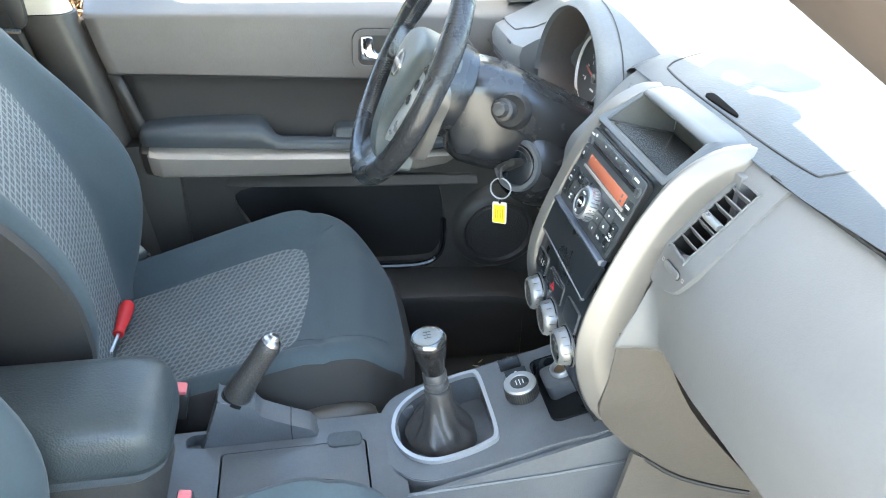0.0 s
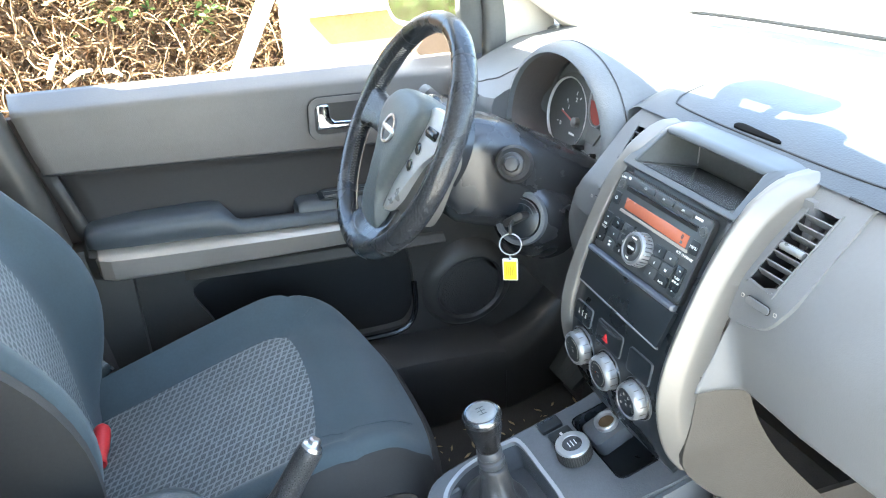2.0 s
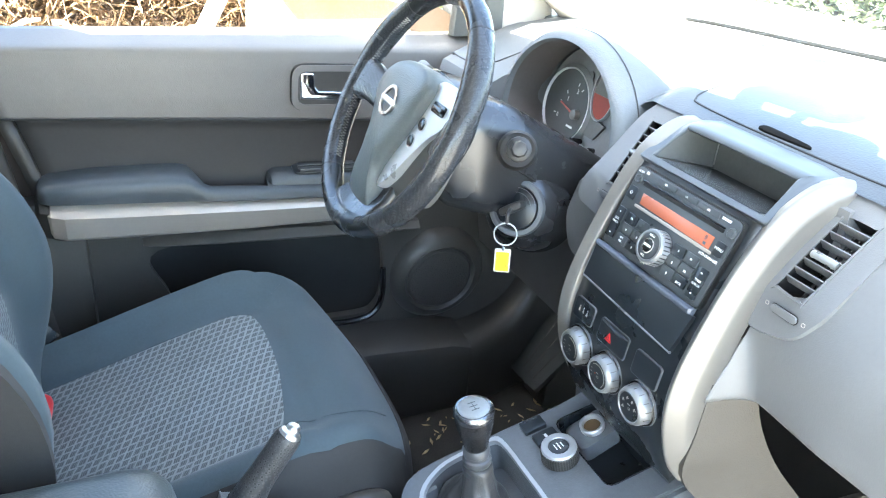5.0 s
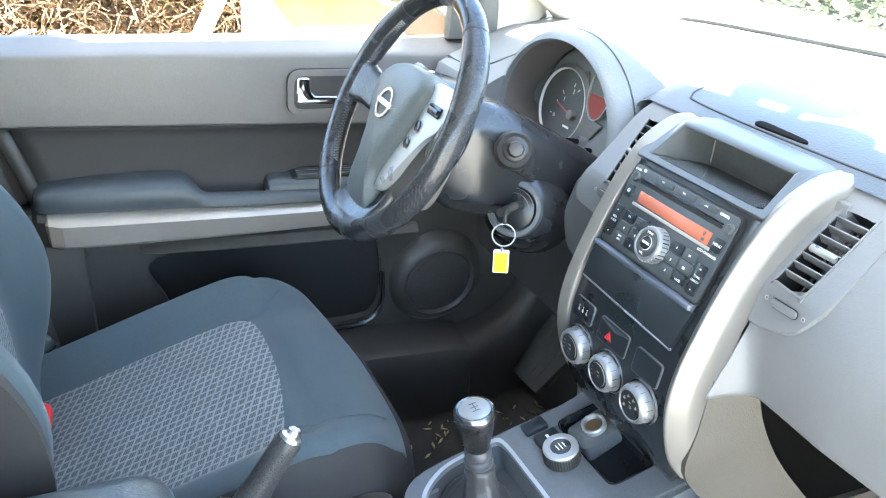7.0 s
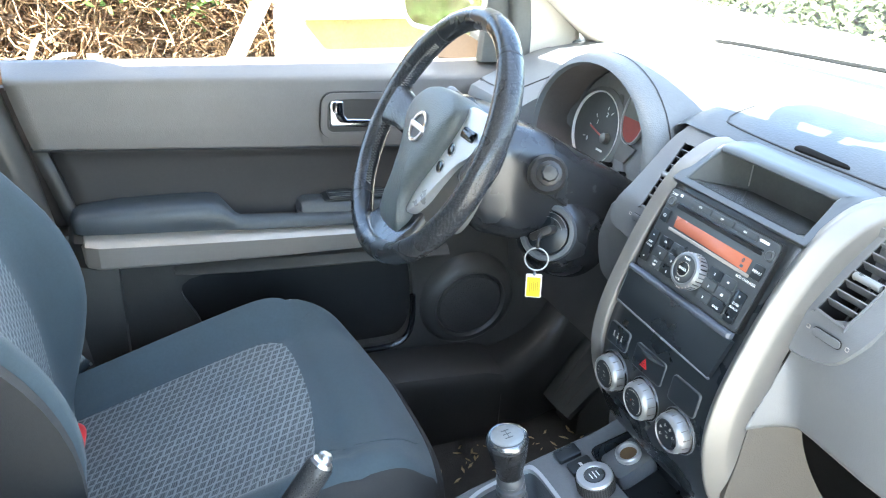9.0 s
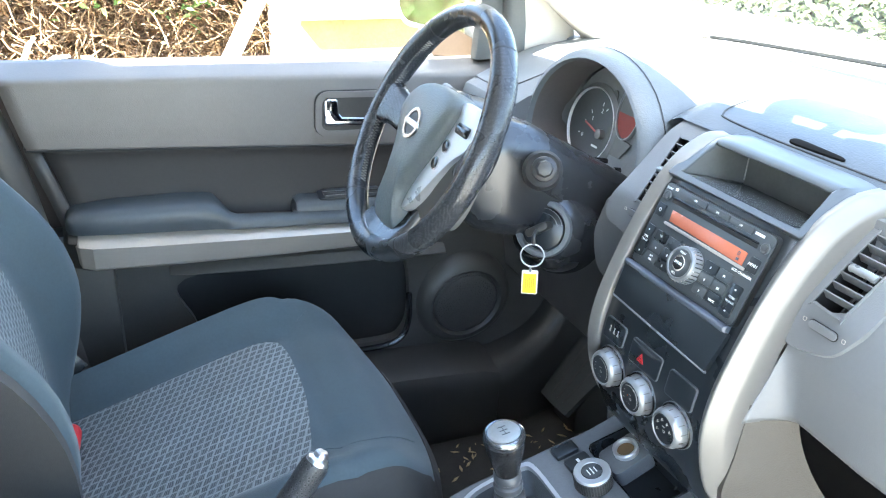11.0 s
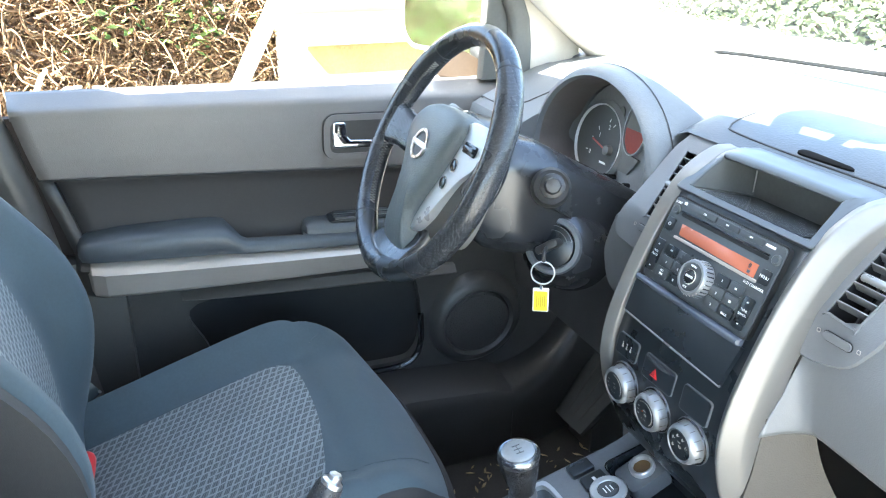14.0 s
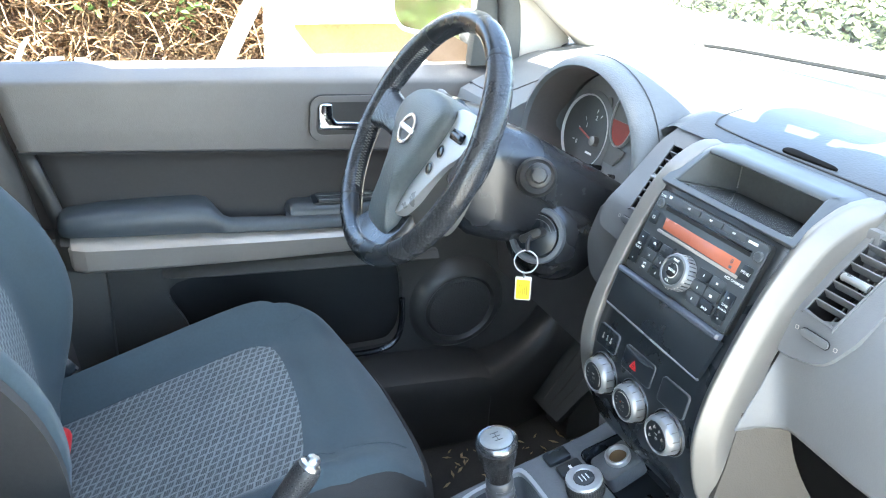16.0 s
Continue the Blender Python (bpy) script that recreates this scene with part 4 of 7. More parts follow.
part("rear_deck", plate(rrect(0.73, 0.178, 0.01, 2, -0.06, 0.011), [hb_slot, lid_hole], 0.03, frame_of((0, 0, 0.728), (1, 0, 0), (0, 1, 0)), shape=None), M["console"], con, "dark rear deck of the console")
ld = part("cup_lid", slab(rrect(0.201, 0.130, 0.006, 3, 0.153, -0.020), 0.014, Matrix.Translation((0, 0, 0.7165)), 0.004), M["console"], con, "closed cup-holder lid")
part("lid_notch", slab(rrect(0.05, 0.030, 0.010, 4, 0.225, 0.048), 0.006, Matrix.Translation((0, 0, 0.7275)), 0.003), M["lid"], ld, "finger notch of the lid")
part("slot_floor", slab(rrect(0.188, 0.028, 0.011, 4, 0.094, 0.078), 0.002, Matrix.Translation((0, 0, 0.708))), M["hollow"], con)
part("rear_body", block((-0.42, -0.070, 0.41), (0.03, 0.090, 0.716), 0.01), M["console"], con, "console body under the armrest")
# drive-mode dial and switches
DD = CON @ Matrix.Translation((cl(0.487), 0.048, 0.001)) @ Matrix.Scale(0.92, 4)
dl = part("drive_dial", lathe([(0.027, 0.0), (0.027, 0.017), (0.0262, 0.0205), (0.0250, 0.0215)], 40, DD), M["dash_dark"], con, "drive-mode dial with dark ribbed side")
part("dial_ring", lathe([(0.0262, 0.0200), (0.0258, 0.0228), (0.0245, 0.0242), (0.0160, 0.0246), (0.0150, 0.0232)], 40, DD, cap=False), M["bezel"], dl, "silver top ring of the dial")
part("dial_face", lathe([(0.0145, 0.0), (0.0140, 0.0010), (0.001, 0.0010)], 32, CON @ Matrix.Translation((cl(0.487), 0.048, 0.0219)) @ Matrix.Scale(0.89, 4)), M["button"], dl, "dark printed dial face")
for k in range(44):
    a = 2 * math.pi * k / 44
    part("rib", box((0.0022, 0.0022, 0.016), CON @ Matrix.Translation((cl(0.487) + 0.0242 * math.cos(a), 0.048 + 0.0242 * math.sin(a), 0.002)) @ Matrix.Rotation(a, 4, "Z")), M["rubber"], dl)
for dx, dy, w in ((-0.005, 0.0, 0.010), (0.000, 0.0, 0.012), (0.005, 0.0, 0.009)):
    part("mark", box((0.0014, w, 0.0004), CON @ Matrix.Translation((cl(0.487) + dx, 0.048 + dy, 0.0228))), M["white"], dl)
for yy, xx in ((0.118, 0.492), (0.088, 0.496)):
    swc = part("switch", slab(rrect(0.034, 0.023, 0.003, 3), 0.006, CON @ Matrix.Translation((cl(xx) - 0.008, yy, 0.0005)) @ Matrix.Rotation(radians(0), 4, "Z"), 0.002), M["stack"], con, "black rocker switch")
part("switch_mark", box((0.004, 0.006, 0.0004), CON @ Matrix.Translation((cl(0.496) - 0.008, 0.088, 0.0068))), M["white"], swc)

# armrest box between the seats
arm_box = thing("console_box", (-0.18, 0.025, 0.716), "padded charcoal vinyl armrest lid on the console box", "storage box")
lidr = []
for z, inset in ((0.806, 0.010), (0.811, 0.002), (0.825, 0.0), (0.850, 0.0), (0.866, 0.003), (0.877, 0.009), (0.885, 0.020), (0.8895, 0.036), (0.891, 0.055), (0.891, 0.078)):
    lidr.append([(-0.190 + x, 0.022 + y, z - 0.004 * max(0, x - 0.05) / 0.14) for x, y in rrect(0.39 - 2 * inset, 0.172 - 2 * inset, max(0.006, 0.045 - 0.5 * inset), 6)])
part("lid", loft(lidr), M["lid"], arm_box, "rounded vinyl lid", 60)
part("lid_base", loft([[(-0.185 + x * k, 0.022 + y * k, z) for x, y in rrect(0.375, 0.163, 0.042, 6)] for k, z in ((0.93, 0.788), (0.97, 0.794), (0.97, 0.806))]), M["console"], arm_box, "dark rim under the lid")
part("bin", loft([[(-0.190 + x * k, 0.022 + y * k, z) for x, y in rrect(0.36, 0.155, 0.03, 5)] for k, z in ((0.99, 0.716), (0.93, 0.76), (0.92, 0.790))]), M["console_side"], arm_box, "taupe storage bin")
# ---------------------------------------------------------------- levers
gear = thing("gear_lever", (0.37, 0.045, 0.728), "gear lever with black leather boot and metal-capped knob", "gear lever")
folds = []
for z, r, k, cx in ((0.730, 0.0588, 0.05, 0.366), (0.735, 0.0583, 0.08, 0.366), (0.740, 0.0563, 0.12, 0.366), (0.745, 0.0541, 0.16, 0.366), (0.750, 0.0506, 0.19, 0.366), (0.755, 0.0465, 0.21, 0.366), (0.760, 0.0430, 0.22, 0.366), (0.766, 0.0378, 0.20, 0.3655), (0.772, 0.0328, 0.17, 0.365), (0.778, 0.0288, 0.14, 0.3645), (0.785, 0.0253, 0.11, 0.364), (0.792, 0.0227, 0.08, 0.363), (0.799, 0.0213, 0.05, 0.362), (0.806, 0.0206, 0.02, 0.3612), (0.812, 0.0200, 0.0, 0.3606), (0.814, 0.0180, 0.0, 0.360)):
    pinch = lambda w: 1 - abs(math.sin(w)) ** 0.7  # noqa: E731
    fold = lambda a: 1 + k * (0.55 * math.sin(2 * a + 0.6 + 22 * z) - 0.75 * pinch(2.5 * a + 0.7 + 38 * z) - 0.55 * pinch(1.5 * a + 2.2 - 55 * z) + 0.22 * math.sin(9 * a + 60 * z))  # noqa: E731
    folds.append([(cx + r * fold(a) * math.cos(a) * 0.92, 0.044 + r * fold(a) * math.sin(a), z + 0.010 * k * math.sin(3 * a + 1)) for a in (2 * math.pi * i / 90 for i in range(90))])
boot = part("boot", loft(folds), mat("worn_boot_leather", (0.045, 0.043, 0.042), 0.42, grain=0.3, grain_size=0.002, stain=0.3), gear, "creased black leather boot", 60)
KN = frame_of((0.3612, 0.0445, 0.800), (0.988, 0.0, 0.155), (0.02, 1, 0.02))
part("collar", lathe([(0.0185, 0), (0.0192, 0.003), (0.0188, 0.009), (0.0160, 0.011), (0.0160, 0.015), (0.0178, 0.017), (0.0184, 0.021), (0.0178, 0.0255), (0.0155, 0.0275), (0.0155, 0.032), (0.0172, 0.034), (0.0170, 0.041), (0.0150, 0.044)], 28, KN), mat("dark_grey_ferrule", (0.060, 0.061, 0.064), 0.34), gear, "ringed grey ferrule under the knob")
knob = part("knob", lathe([(0.0145, 0.042), (0.0156, 0.047), (0.0178, 0.058), (0.0208, 0.070), (0.0232, 0.081), (0.0242, 0.090), (0.0242, 0.096)], 36, KN), M["knob_leather"], gear, "perforated black leather knob")
part("knob_ring", lathe([(0.0248, 0.0945), (0.0256, 0.0980), (0.0248, 0.1030), (0.0220, 0.1056), (0.0196, 0.1046)], 36, KN, cap=False), M["dark_chrome"], knob, "dark chrome ring")
cap = part("knob_cap", lathe([(0.0199, 0.1030), (0.0196, 0.1056), (0.0180, 0.1066), (0.012, 0.1072), (0.001, 0.1074)], 36, KN), mat("pale_metal_cap", (0.26, 0.27, 0.27), 0.40, 0.5), knob, "brushed metal cap with shift pattern")
for x, y, w, h in ((0.0, 0.0, 0.0007, 0.013), (0.0, -0.0065, 0.010, 0.0007), (0.0, 0.0, 0.010, 0.0007), (0.0, 0.0065, 0.010, 0.0007)):
    part("pattern_line", box((w, h, 0.0010), KN @ Matrix.Translation((x, y, 0.1069))), M["button"], cap)

brake = thing("handbrake_lever", (0.10, 0.085, 0.71), "raised handbrake lever with perforated grip and chrome button", "handbrake")
part("grip", tube(smooth([(0.0765, 0.085, 0.796), (0.092, 0.0855, 0.822), (0.113, 0.0865, 0.854), (0.1335, 0.0875, 0.884)], 5, closed=False), [0.0208, 0.0206, 0.0203, 0.0198, 0.0190, 0.0182, 0.0176, 0.0172, 0.0169, 0.0167, 0.0166, 0.0166, 0.0166, 0.0166, 0.0162, 0.0150], 22), M["grip_leather"], brake, "perforated black leather grip")
part("collar", tube([(0.0755, 0.085, 0.7945), (0.0785, 0.085, 0.7995)], 0.0216, 24), M["gloss"], brake)
part("button", tube([(0.1330, 0.0875, 0.883), (0.1360, 0.0878, 0.8875), (0.1372, 0.088, 0.8895), (0.1400, 0.0883, 0.8935), (0.1412, 0.0884, 0.8955)], [0.0138, 0.0128, 0.0085, 0.0080, 0.0055], 32), M["steel"], brake, "chrome release button")
cvo = [(0.016, 0.704), (0.024, 0.722), (0.052, 0.802), (0.056, 0.806), (0.0985, 0.793), (0.1015, 0.789), (0.108, 0.777), (0.118, 0.769), (0.150, 0.753), (0.172, 0.743), (0.181, 0.735), (0.185, 0.704)]
part("cover", slab(smooth(cvo, 3), 0.040, Matrix(((1, 0, 0, 0), (0, 0, -1, 0.105), (0, 1, 0, 0), (0, 0, 0, 1))), 0.007, 3), M["console"], brake, "dark plastic lever cover", 45)
part("cover_joint", block((0.1495, 0.0625, 0.712), (0.1508, 0.1075, 0.7535), 0.0), M["hollow"], brake)

# ---------------------------------------------------------------- dashboard
dash = thing("dashboard", (0.75, 0.0, 0.80), "grey car dashboard with dark grained top and silver centre arches", "dashboard")
CY = 0.010                                                # middle of the centre stack
face_x = curve1((0.84, 0.87, 0.90, 0.94, 0.98, 1.025, 1.06, 1.10, 1.14, 1.171, 1.19), (0.540, 0.525, 0.515, 0.510, 0.511, 0.522, 0.5355, 0.552, 0.5685, 0.582, 0.591))
top_z = curve1((0.60, 0.66, 0.72, 0.80, 0.95, 1.10, 1.30), (1.195, 1.219, 1.236, 1.246, 1.243, 1.222, 1.160))


def dash_top(a, b):
    y = -0.745 + 1.49 * b
    x0 = 0.664 + 0.09 * max(0, -y - 0.22)
    x = x0 + (1.26 + 0.04 * (1 - (y / 0.745) ** 2) - x0) * a
    z = top_z(x) - 0.02 * abs(y / 0.745) ** 4 - 0.006 * (1 - min(1, a * 8)) ** 2
    if 0.212 < y < 0.25 and x < 0.80:                          # the pad dips under the instrument hood
        k = (y - 0.212) / 0.037
        z -= 0.020 * k * k * (3 - 2 * k)
    if 0.25 < y < 0.567 and x < 0.80:
        z = 1.06
    if y > 0.555 and x < 1.0:
        z = min(z, 1.16)
    return (x, y, z)


part("top_pad", grid(dash_top, 72, 90), M["dash_top"], dash, "dark grained soft dashboard top")
# the closed tray flap on the top, with its dark seam and finger tab
dip = lambda x: 0.006 * (1 - min(1, max(0, (x - 0.664) / 0.62 * 8))) ** 2  # noqa: E731
drape = lambda pts, dz: [(x, y, top_z(x) - 0.02 * abs(y / 0.745) ** 4 - dip(x) + dz) for x, y in pts]  # noqa: E731
part("flap_seam", tube([tuple(v) for v in drape(smooth([(0.745, 0.177), (0.712, 0.174), (0.697, 0.167), (0.690, 0.150), (0.686, 0.06), (0.686, -0.10), (0.690, -0.190), (0.697, -0.202), (0.712, -0.208), (0.722, -0.209)], 5, closed=False), -0.0002)], 0.0016, 6), M["seal"], dash, "dark seam of the tray flap")
slot4 = smooth([(0.6895, 0.041), (0.694, 0.046), (0.6985, 0.038), (0.6975, 0.010), (0.6945, -0.028), (0.692, -0.034), (0.6905, -0.026), (0.6895, 0.010)], 4)
part("finger_slot", loft([drape(slot4, -0.003), drape(slot4, 0.0022), drape([(0.6945 + (x - 0.6945) * 0.6, 0.006 + (y - 0.006) * 0.9) for x, y in slot4], 0.0030)]), M["slot_black"], dash, "dark finger slot of the tray flap")


# centre face: black panel between the arches
def stack(a, b):
    z = 0.845 + 0.333 * a
    half = 0.1045 + 0.004 * math.sin(math.pi * a)
    y = CY + half * (2 * b - 1)
    return (face_x(z) + 0.004 * (2 * b - 1) ** 2, y, z)


thicken(part("centre_panel", grid(stack, 40, 9), M["stack"], dash, "black satin centre stack"), 0.02, (1, 0, 0))
# open pocket above the radio
PK = frame_of((0.612, CY, 1.1985), (0, -1, 0), (0.81, 0, 0.586))
ph = smooth([(-0.086, -0.0272), (0.0, -0.0280), (0.0905, -0.0280), (0.0950, -0.0250), (0.0910, 0.0), (0.0860, 0.0240), (0.0815, 0.0270), (0.0, 0.0278), (-0.086, 0.0270), (-0.0905, 0.0245), (-0.0915, 0.0), (-0.0905, -0.0245)], 4)
crown_h = curve1((-0.04, 0.028, 0.0396, 0.0519, 0.0635, 0.0752), (0.0, 0.0, -0.0033, -0.0101, -0.0178, -0.0257))


def surround(px, py, k, dz=0.0):
    """A place on the moulded surround of the pocket: k = 0 at its rim, 1 at the outer edge."""
    u, v = px / 0.0915, py / 0.028
    m = max(abs(u), abs(v))
    x = px + (u / m * (0.1065 if u > 0 else 0.1085) - px) * k
    s = py + (v / m * (0.0752 if v > 0 else 0.0365) - py) * k
    shoulder = 0.007 * max(0, (abs(x) - 0.08) / 0.0285) ** 2 * min(1, max(0, (s + 0.02) / 0.06))
    return tuple(PK @ Vector((x, s, crown_h(s) - (shoulder if u < 0 else 0.4 * shoulder) + dz)))


rim_rows = ((0.0, -0.005), (0.0, -0.0022), (0.035, -0.0007), (0.09, 0.0), (0.2, 0.0), (0.32, 0.0), (0.44, 0.0), (0.56, 0.0), (0.68, 0.0), (0.80, 0.0), (0.91, 0.0), (0.975, -0.0004), (1.0, -0.0014), (1.0, -0.010))
part("pocket_surround", loft([[surround(x, y, k, dz) for x, y in ph] for k, dz in rim_rows], cap=False), M["crown"], dash, "smooth grey surround of the open pocket")



def pocket_wall(x, y, d):
    """A place inside the pocket: (x, y) on its mouth, d from the mouth to the back wall."""
    a, k = PK @ Vector((x, y, -0.004)), 1 - 0.06 * d
    b = Vector((0.684, CY - x * k, 1.158 + (y + 0.0285) / 0.0565 * 0.040))
    return a + (b - a) * d



part("pocket_inside", loft([[tuple(pocket_wall(x, y, d)) for x, y in ph] for d in (0.0, 0.25, 0.5, 0.75, 0.95, 1.0)] + [[tuple(pocket_wall(x * 0.97, y * 0.9, 1.0)) for x, y in ph], [tuple(pocket_wall(x * 0.02, y * 0.02, 1.0)) for x, y in ph]], cap="end"), M["recess"], dash, "dark storage pocket", 40)
part("pocket_floor", loft([[tuple(pocket_wall(x, -0.0262, d) + Vector((0, 0, h))) for x, h in ((-0.082, 0.0), (0.082, 0.0), (0.082, -0.002), (-0.082, -0.002))] for d in (0.03, 0.5, 0.96)]), M["slot_gloss"], dash, "glossy dusty pocket floor")
part("pocket_crease", tube([tuple(pocket_wall(-0.0885, y, 0.97)) for y in (-0.020, 0.0, 0.020)], 0.0009, 6), M["thread"], dash, "pale line along the corner at the back wall")


# silver arches either side
arch_mid = [(0.548, 0.862), (0.534, 0.880), (0.522, 0.905), (0.512, 0.94), (0.509, 0.975), (0.515, 1.015), (0.530, 1.06), (0.551, 1.11), (0.574, 1.153), (0.598, 1.186), (0.622, 1.2050), (0.642, 1.2150), (0.658, 1.2183), (0.674, 1.2192), (0.688, 1.2185)]
apath = smooth([(x, z, 0) for x, z in arch_mid], 5, closed=False)
for s in (-1, 1):
    rings = []
    for k, (x, z, _) in enumerate(apath):
        k0, k1 = apath[max(0, k - 1)], apath[min(len(apath) - 1, k + 1)]
        t = Vector((k1[0] - k0[0], 0, k1[1] - k0[1])).normalized()
        n = Vector((-t.z, 0, t.x))                          # out of the face
        f = k / (len(apath) - 1)
        tipf = max(0, (f - 0.93) / 0.07)
        high = max(0, min(1, (f - 0.62) / 0.25))
        low = max(0, (0.08 - f) / 0.08)
        w = 0.0205 + 0.012 * max(0, (f - 0.5) / 0.5) - 0.006 * low
        d = 0.031 + 0.030 * max(0, min(1, (f - 0.45) / 0.15)) - 0.034 * high - 0.006 * tipf + (0.017 * max(0, 1 - max(0, f - 0.40) / 0.15) if s < 0 else 0)
        y0 = CY + s * (0.0985 + 0.003 * math.sin(math.pi * f) + 0.010 * low + (0.005 * high if s < 0 else 0))
        p = Vector((x, 0, z)) - n * (0.004 * tipf ** 2 + (0.0016 * high + 0.007 * max(0, (f - 0.8) / 0.2) ** 2 if s > 0 else 0))
        r = 1 - 0.72 * high
        q = 0.45 if s < 0 else 0.74                             # the ridge lies nearer the outer side on the driver's arch
        v = lambda k: (q + (1 - q) * k) * w  # noqa: E731
        sec = ((0.0, -0.012), (0.0, 0.0), (0.0012, 0.0012), (0.45 * q * w, 0.0034 * r), (0.85 * q * w, 0.0060 * r), (q * w, 0.0066 * r), (v(0.13), 0.0060 * r), (v(0.24), 0.0040 * r), (v(0.53), -0.0030 * r), (v(0.85), -0.0115 * r), (0.985 * w, -0.0148 * r - 0.002 * high), (w, -0.0185 * r - 0.006 * high), (w * 1.02, -d), (w * 0.8, -d - 0.004))
        slant = lambda c: Vector((0.012 * tipf * c / w, 0, 0))  # noqa: E731
        rings.append([tuple(p + n * h + slant(c) + Vector((0, y0 + s * c, 0))) for c, h in sec])
    part("silver_arch", loft(rings), M["silver"], dash, "broad satin silver arch beside the centre stack", 50)

# radio
RD = frame_of((0.5500, CY + 0.002, 1.1015), (0, -1, 0), (0.38, 0, 0.925))   # x to the passenger, y up the face, z out
radio = thing("car_radio", (0.56, CY, 1.05), "black car radio with orange display and round silver dial", "car radio")
part("body", slab(rrect(0.180, 0.1025, 0.006, 3, 0.0, 0.02175), 0.010, RD @ Matrix.Translation((0, 0, -0.006)), 0.0015), M["button"], radio, "dark radio face")
part("outline", ring_plate(rrect(0.1835, 0.106, 0.007, 3, 0, 0.02175), rrect(0.181, 0.1035, 0.006, 3, 0, 0.02175), 0.0065, RD @ Matrix.Translation((0, 0, -0.004))), M["hollow"], radio)
Z = 0.0042


def on_radio(name, outline, h, material, parent=None, bevel=0.0006, label="", lift=0.0):
    return part(name, slab(outline, h, RD @ Matrix.Translation((0, 0, Z + lift)), bevel), material, parent or radio, label)


def radio_words(words, x, y, size):
    part("lettering", lettering(words, size, RD @ Matrix.Translation((x, y, Z + 0.0022))), M["white"], radio)


dsp = on_radio("display", [(-0.0615, 0.0458), (0.0655, 0.0455), (0.0655, 0.0305), (-0.0595, 0.0325)], 0.0006, M["display"], label="orange liquid-crystal display")
on_radio("display_frame", rrect(0.136, 0.0035, 0.001, 2, 0.003, 0.0285), 0.0016, M["strip"], label="pale lower edge of the display")
part("numeral", lettering("0", 0.0075, RD @ Matrix.Translation((0.0555, 0.0405, Z + 0.001))), M["seat"], dsp)
part("numeral_bar", box((0.004, 0.003, 0.0004), RD @ Matrix.Translation((0.0565, 0.0345, Z + 0.0006))), M["seat"], dsp)
on_radio("disc_slot", rrect(0.142, 0.0042, 0.0018, 3, 0.0015, 0.0555), 0.0003, M["hollow"], label="black disc slot")
on_radio("slot_lip", rrect(0.142, 0.0022, 0.001, 2, 0.0015, 0.0592), 0.0020, M["gloss"], label="rounded lip above the slot")
for k in range(3):
    on_radio("button", rrect(0.0350, 0.0078, 0.0015, 2, -0.033 + 0.037 * k, 0.0673), 0.0016, M["button"])
for x in (-0.0795, 0.0830):
    eb = part("eject_button", lathe([(0.0058, 0), (0.0058, 0.0022), (0.0046, 0.003), (0.0030, 0.0022), (0.001, 0.0022)], 20, RD @ Matrix.Translation((x, 0.0580, Z))), M["crown"], radio, "round grey-rimmed button")
    part("button_dot", slab(circle(0.0032, 12), 0.0012, RD @ Matrix.Translation((x, 0.0580, Z + 0.0016))), M["button"], eb)
on_radio("power_button", rrect(0.013, 0.016, 0.002, 2, -0.0790, 0.0395), 0.0022, M["stack"])
part("power_mark", ring_plate(circle(0.0022, 14), circle(0.0016, 14), 0.0003, RD @ Matrix.Translation((-0.0790, 0.0395, Z + 0.0023))), M["white"], radio)
on_radio("menu_button", rrect(0.0135, 0.0165, 0.002, 2, 0.0795, 0.0370), 0.0022, M["stack"])
on_radio("seek_button", rrect(0.0145, 0.040, 0.002, 2, -0.0805, -0.001), 0.0022, M["stack"])
on_radio("tune_button", rrect(0.0150, 0.036, 0.002, 2, 0.0755, -0.0065), 0.0022, M["stack"])
for cx0, sgn in ((-0.0680, 1), (0.0180, 1)):
    for r in range(3):
        for c in range(2):
            on_radio("preset_button", rrect(0.0205, 0.0120, 0.0018, 2, cx0 + 0.0103 + 0.0222 * c + (0.003 if cx0 > 0 else 0), 0.0120 - 0.0138 * r), 0.0020, M["button"] if (r + c) % 3 else M["stack"])
for x, y, w, h in ((-0.0870 + 0.0065, 0.0125, 0.003, 0.002), (-0.0805, -0.0155, 0.003, 0.002), (0.0755, 0.0060, 0.003, 0.002), (0.0755, -0.0185, 0.003, 0.002), (-0.057, -0.0025, 0.002, 0.003), (-0.035, -0.003, 0.002, 0.004), (-0.035, -0.0165, 0.002, 0.004), (0.0320, 0.0120, 0.0015, 0.004), (0.0315, -0.0030, 0.002, 0.004), (0.0535, -0.0030, 0.005, 0.004), (0.0315, -0.0165, 0.002, 0.004), (0.0535, 0.0120, 0.004, 0.003), (0.0700, 0.0680, 0.018, 0.0040), (-0.068, 0.0690, 0.006, 0.005)):
    part("mark", box((w * 0.75, h * 0.7, 0.0003), RD @ Matrix.Translation((x, y, Z + 0.0021))), M["white"], radio)
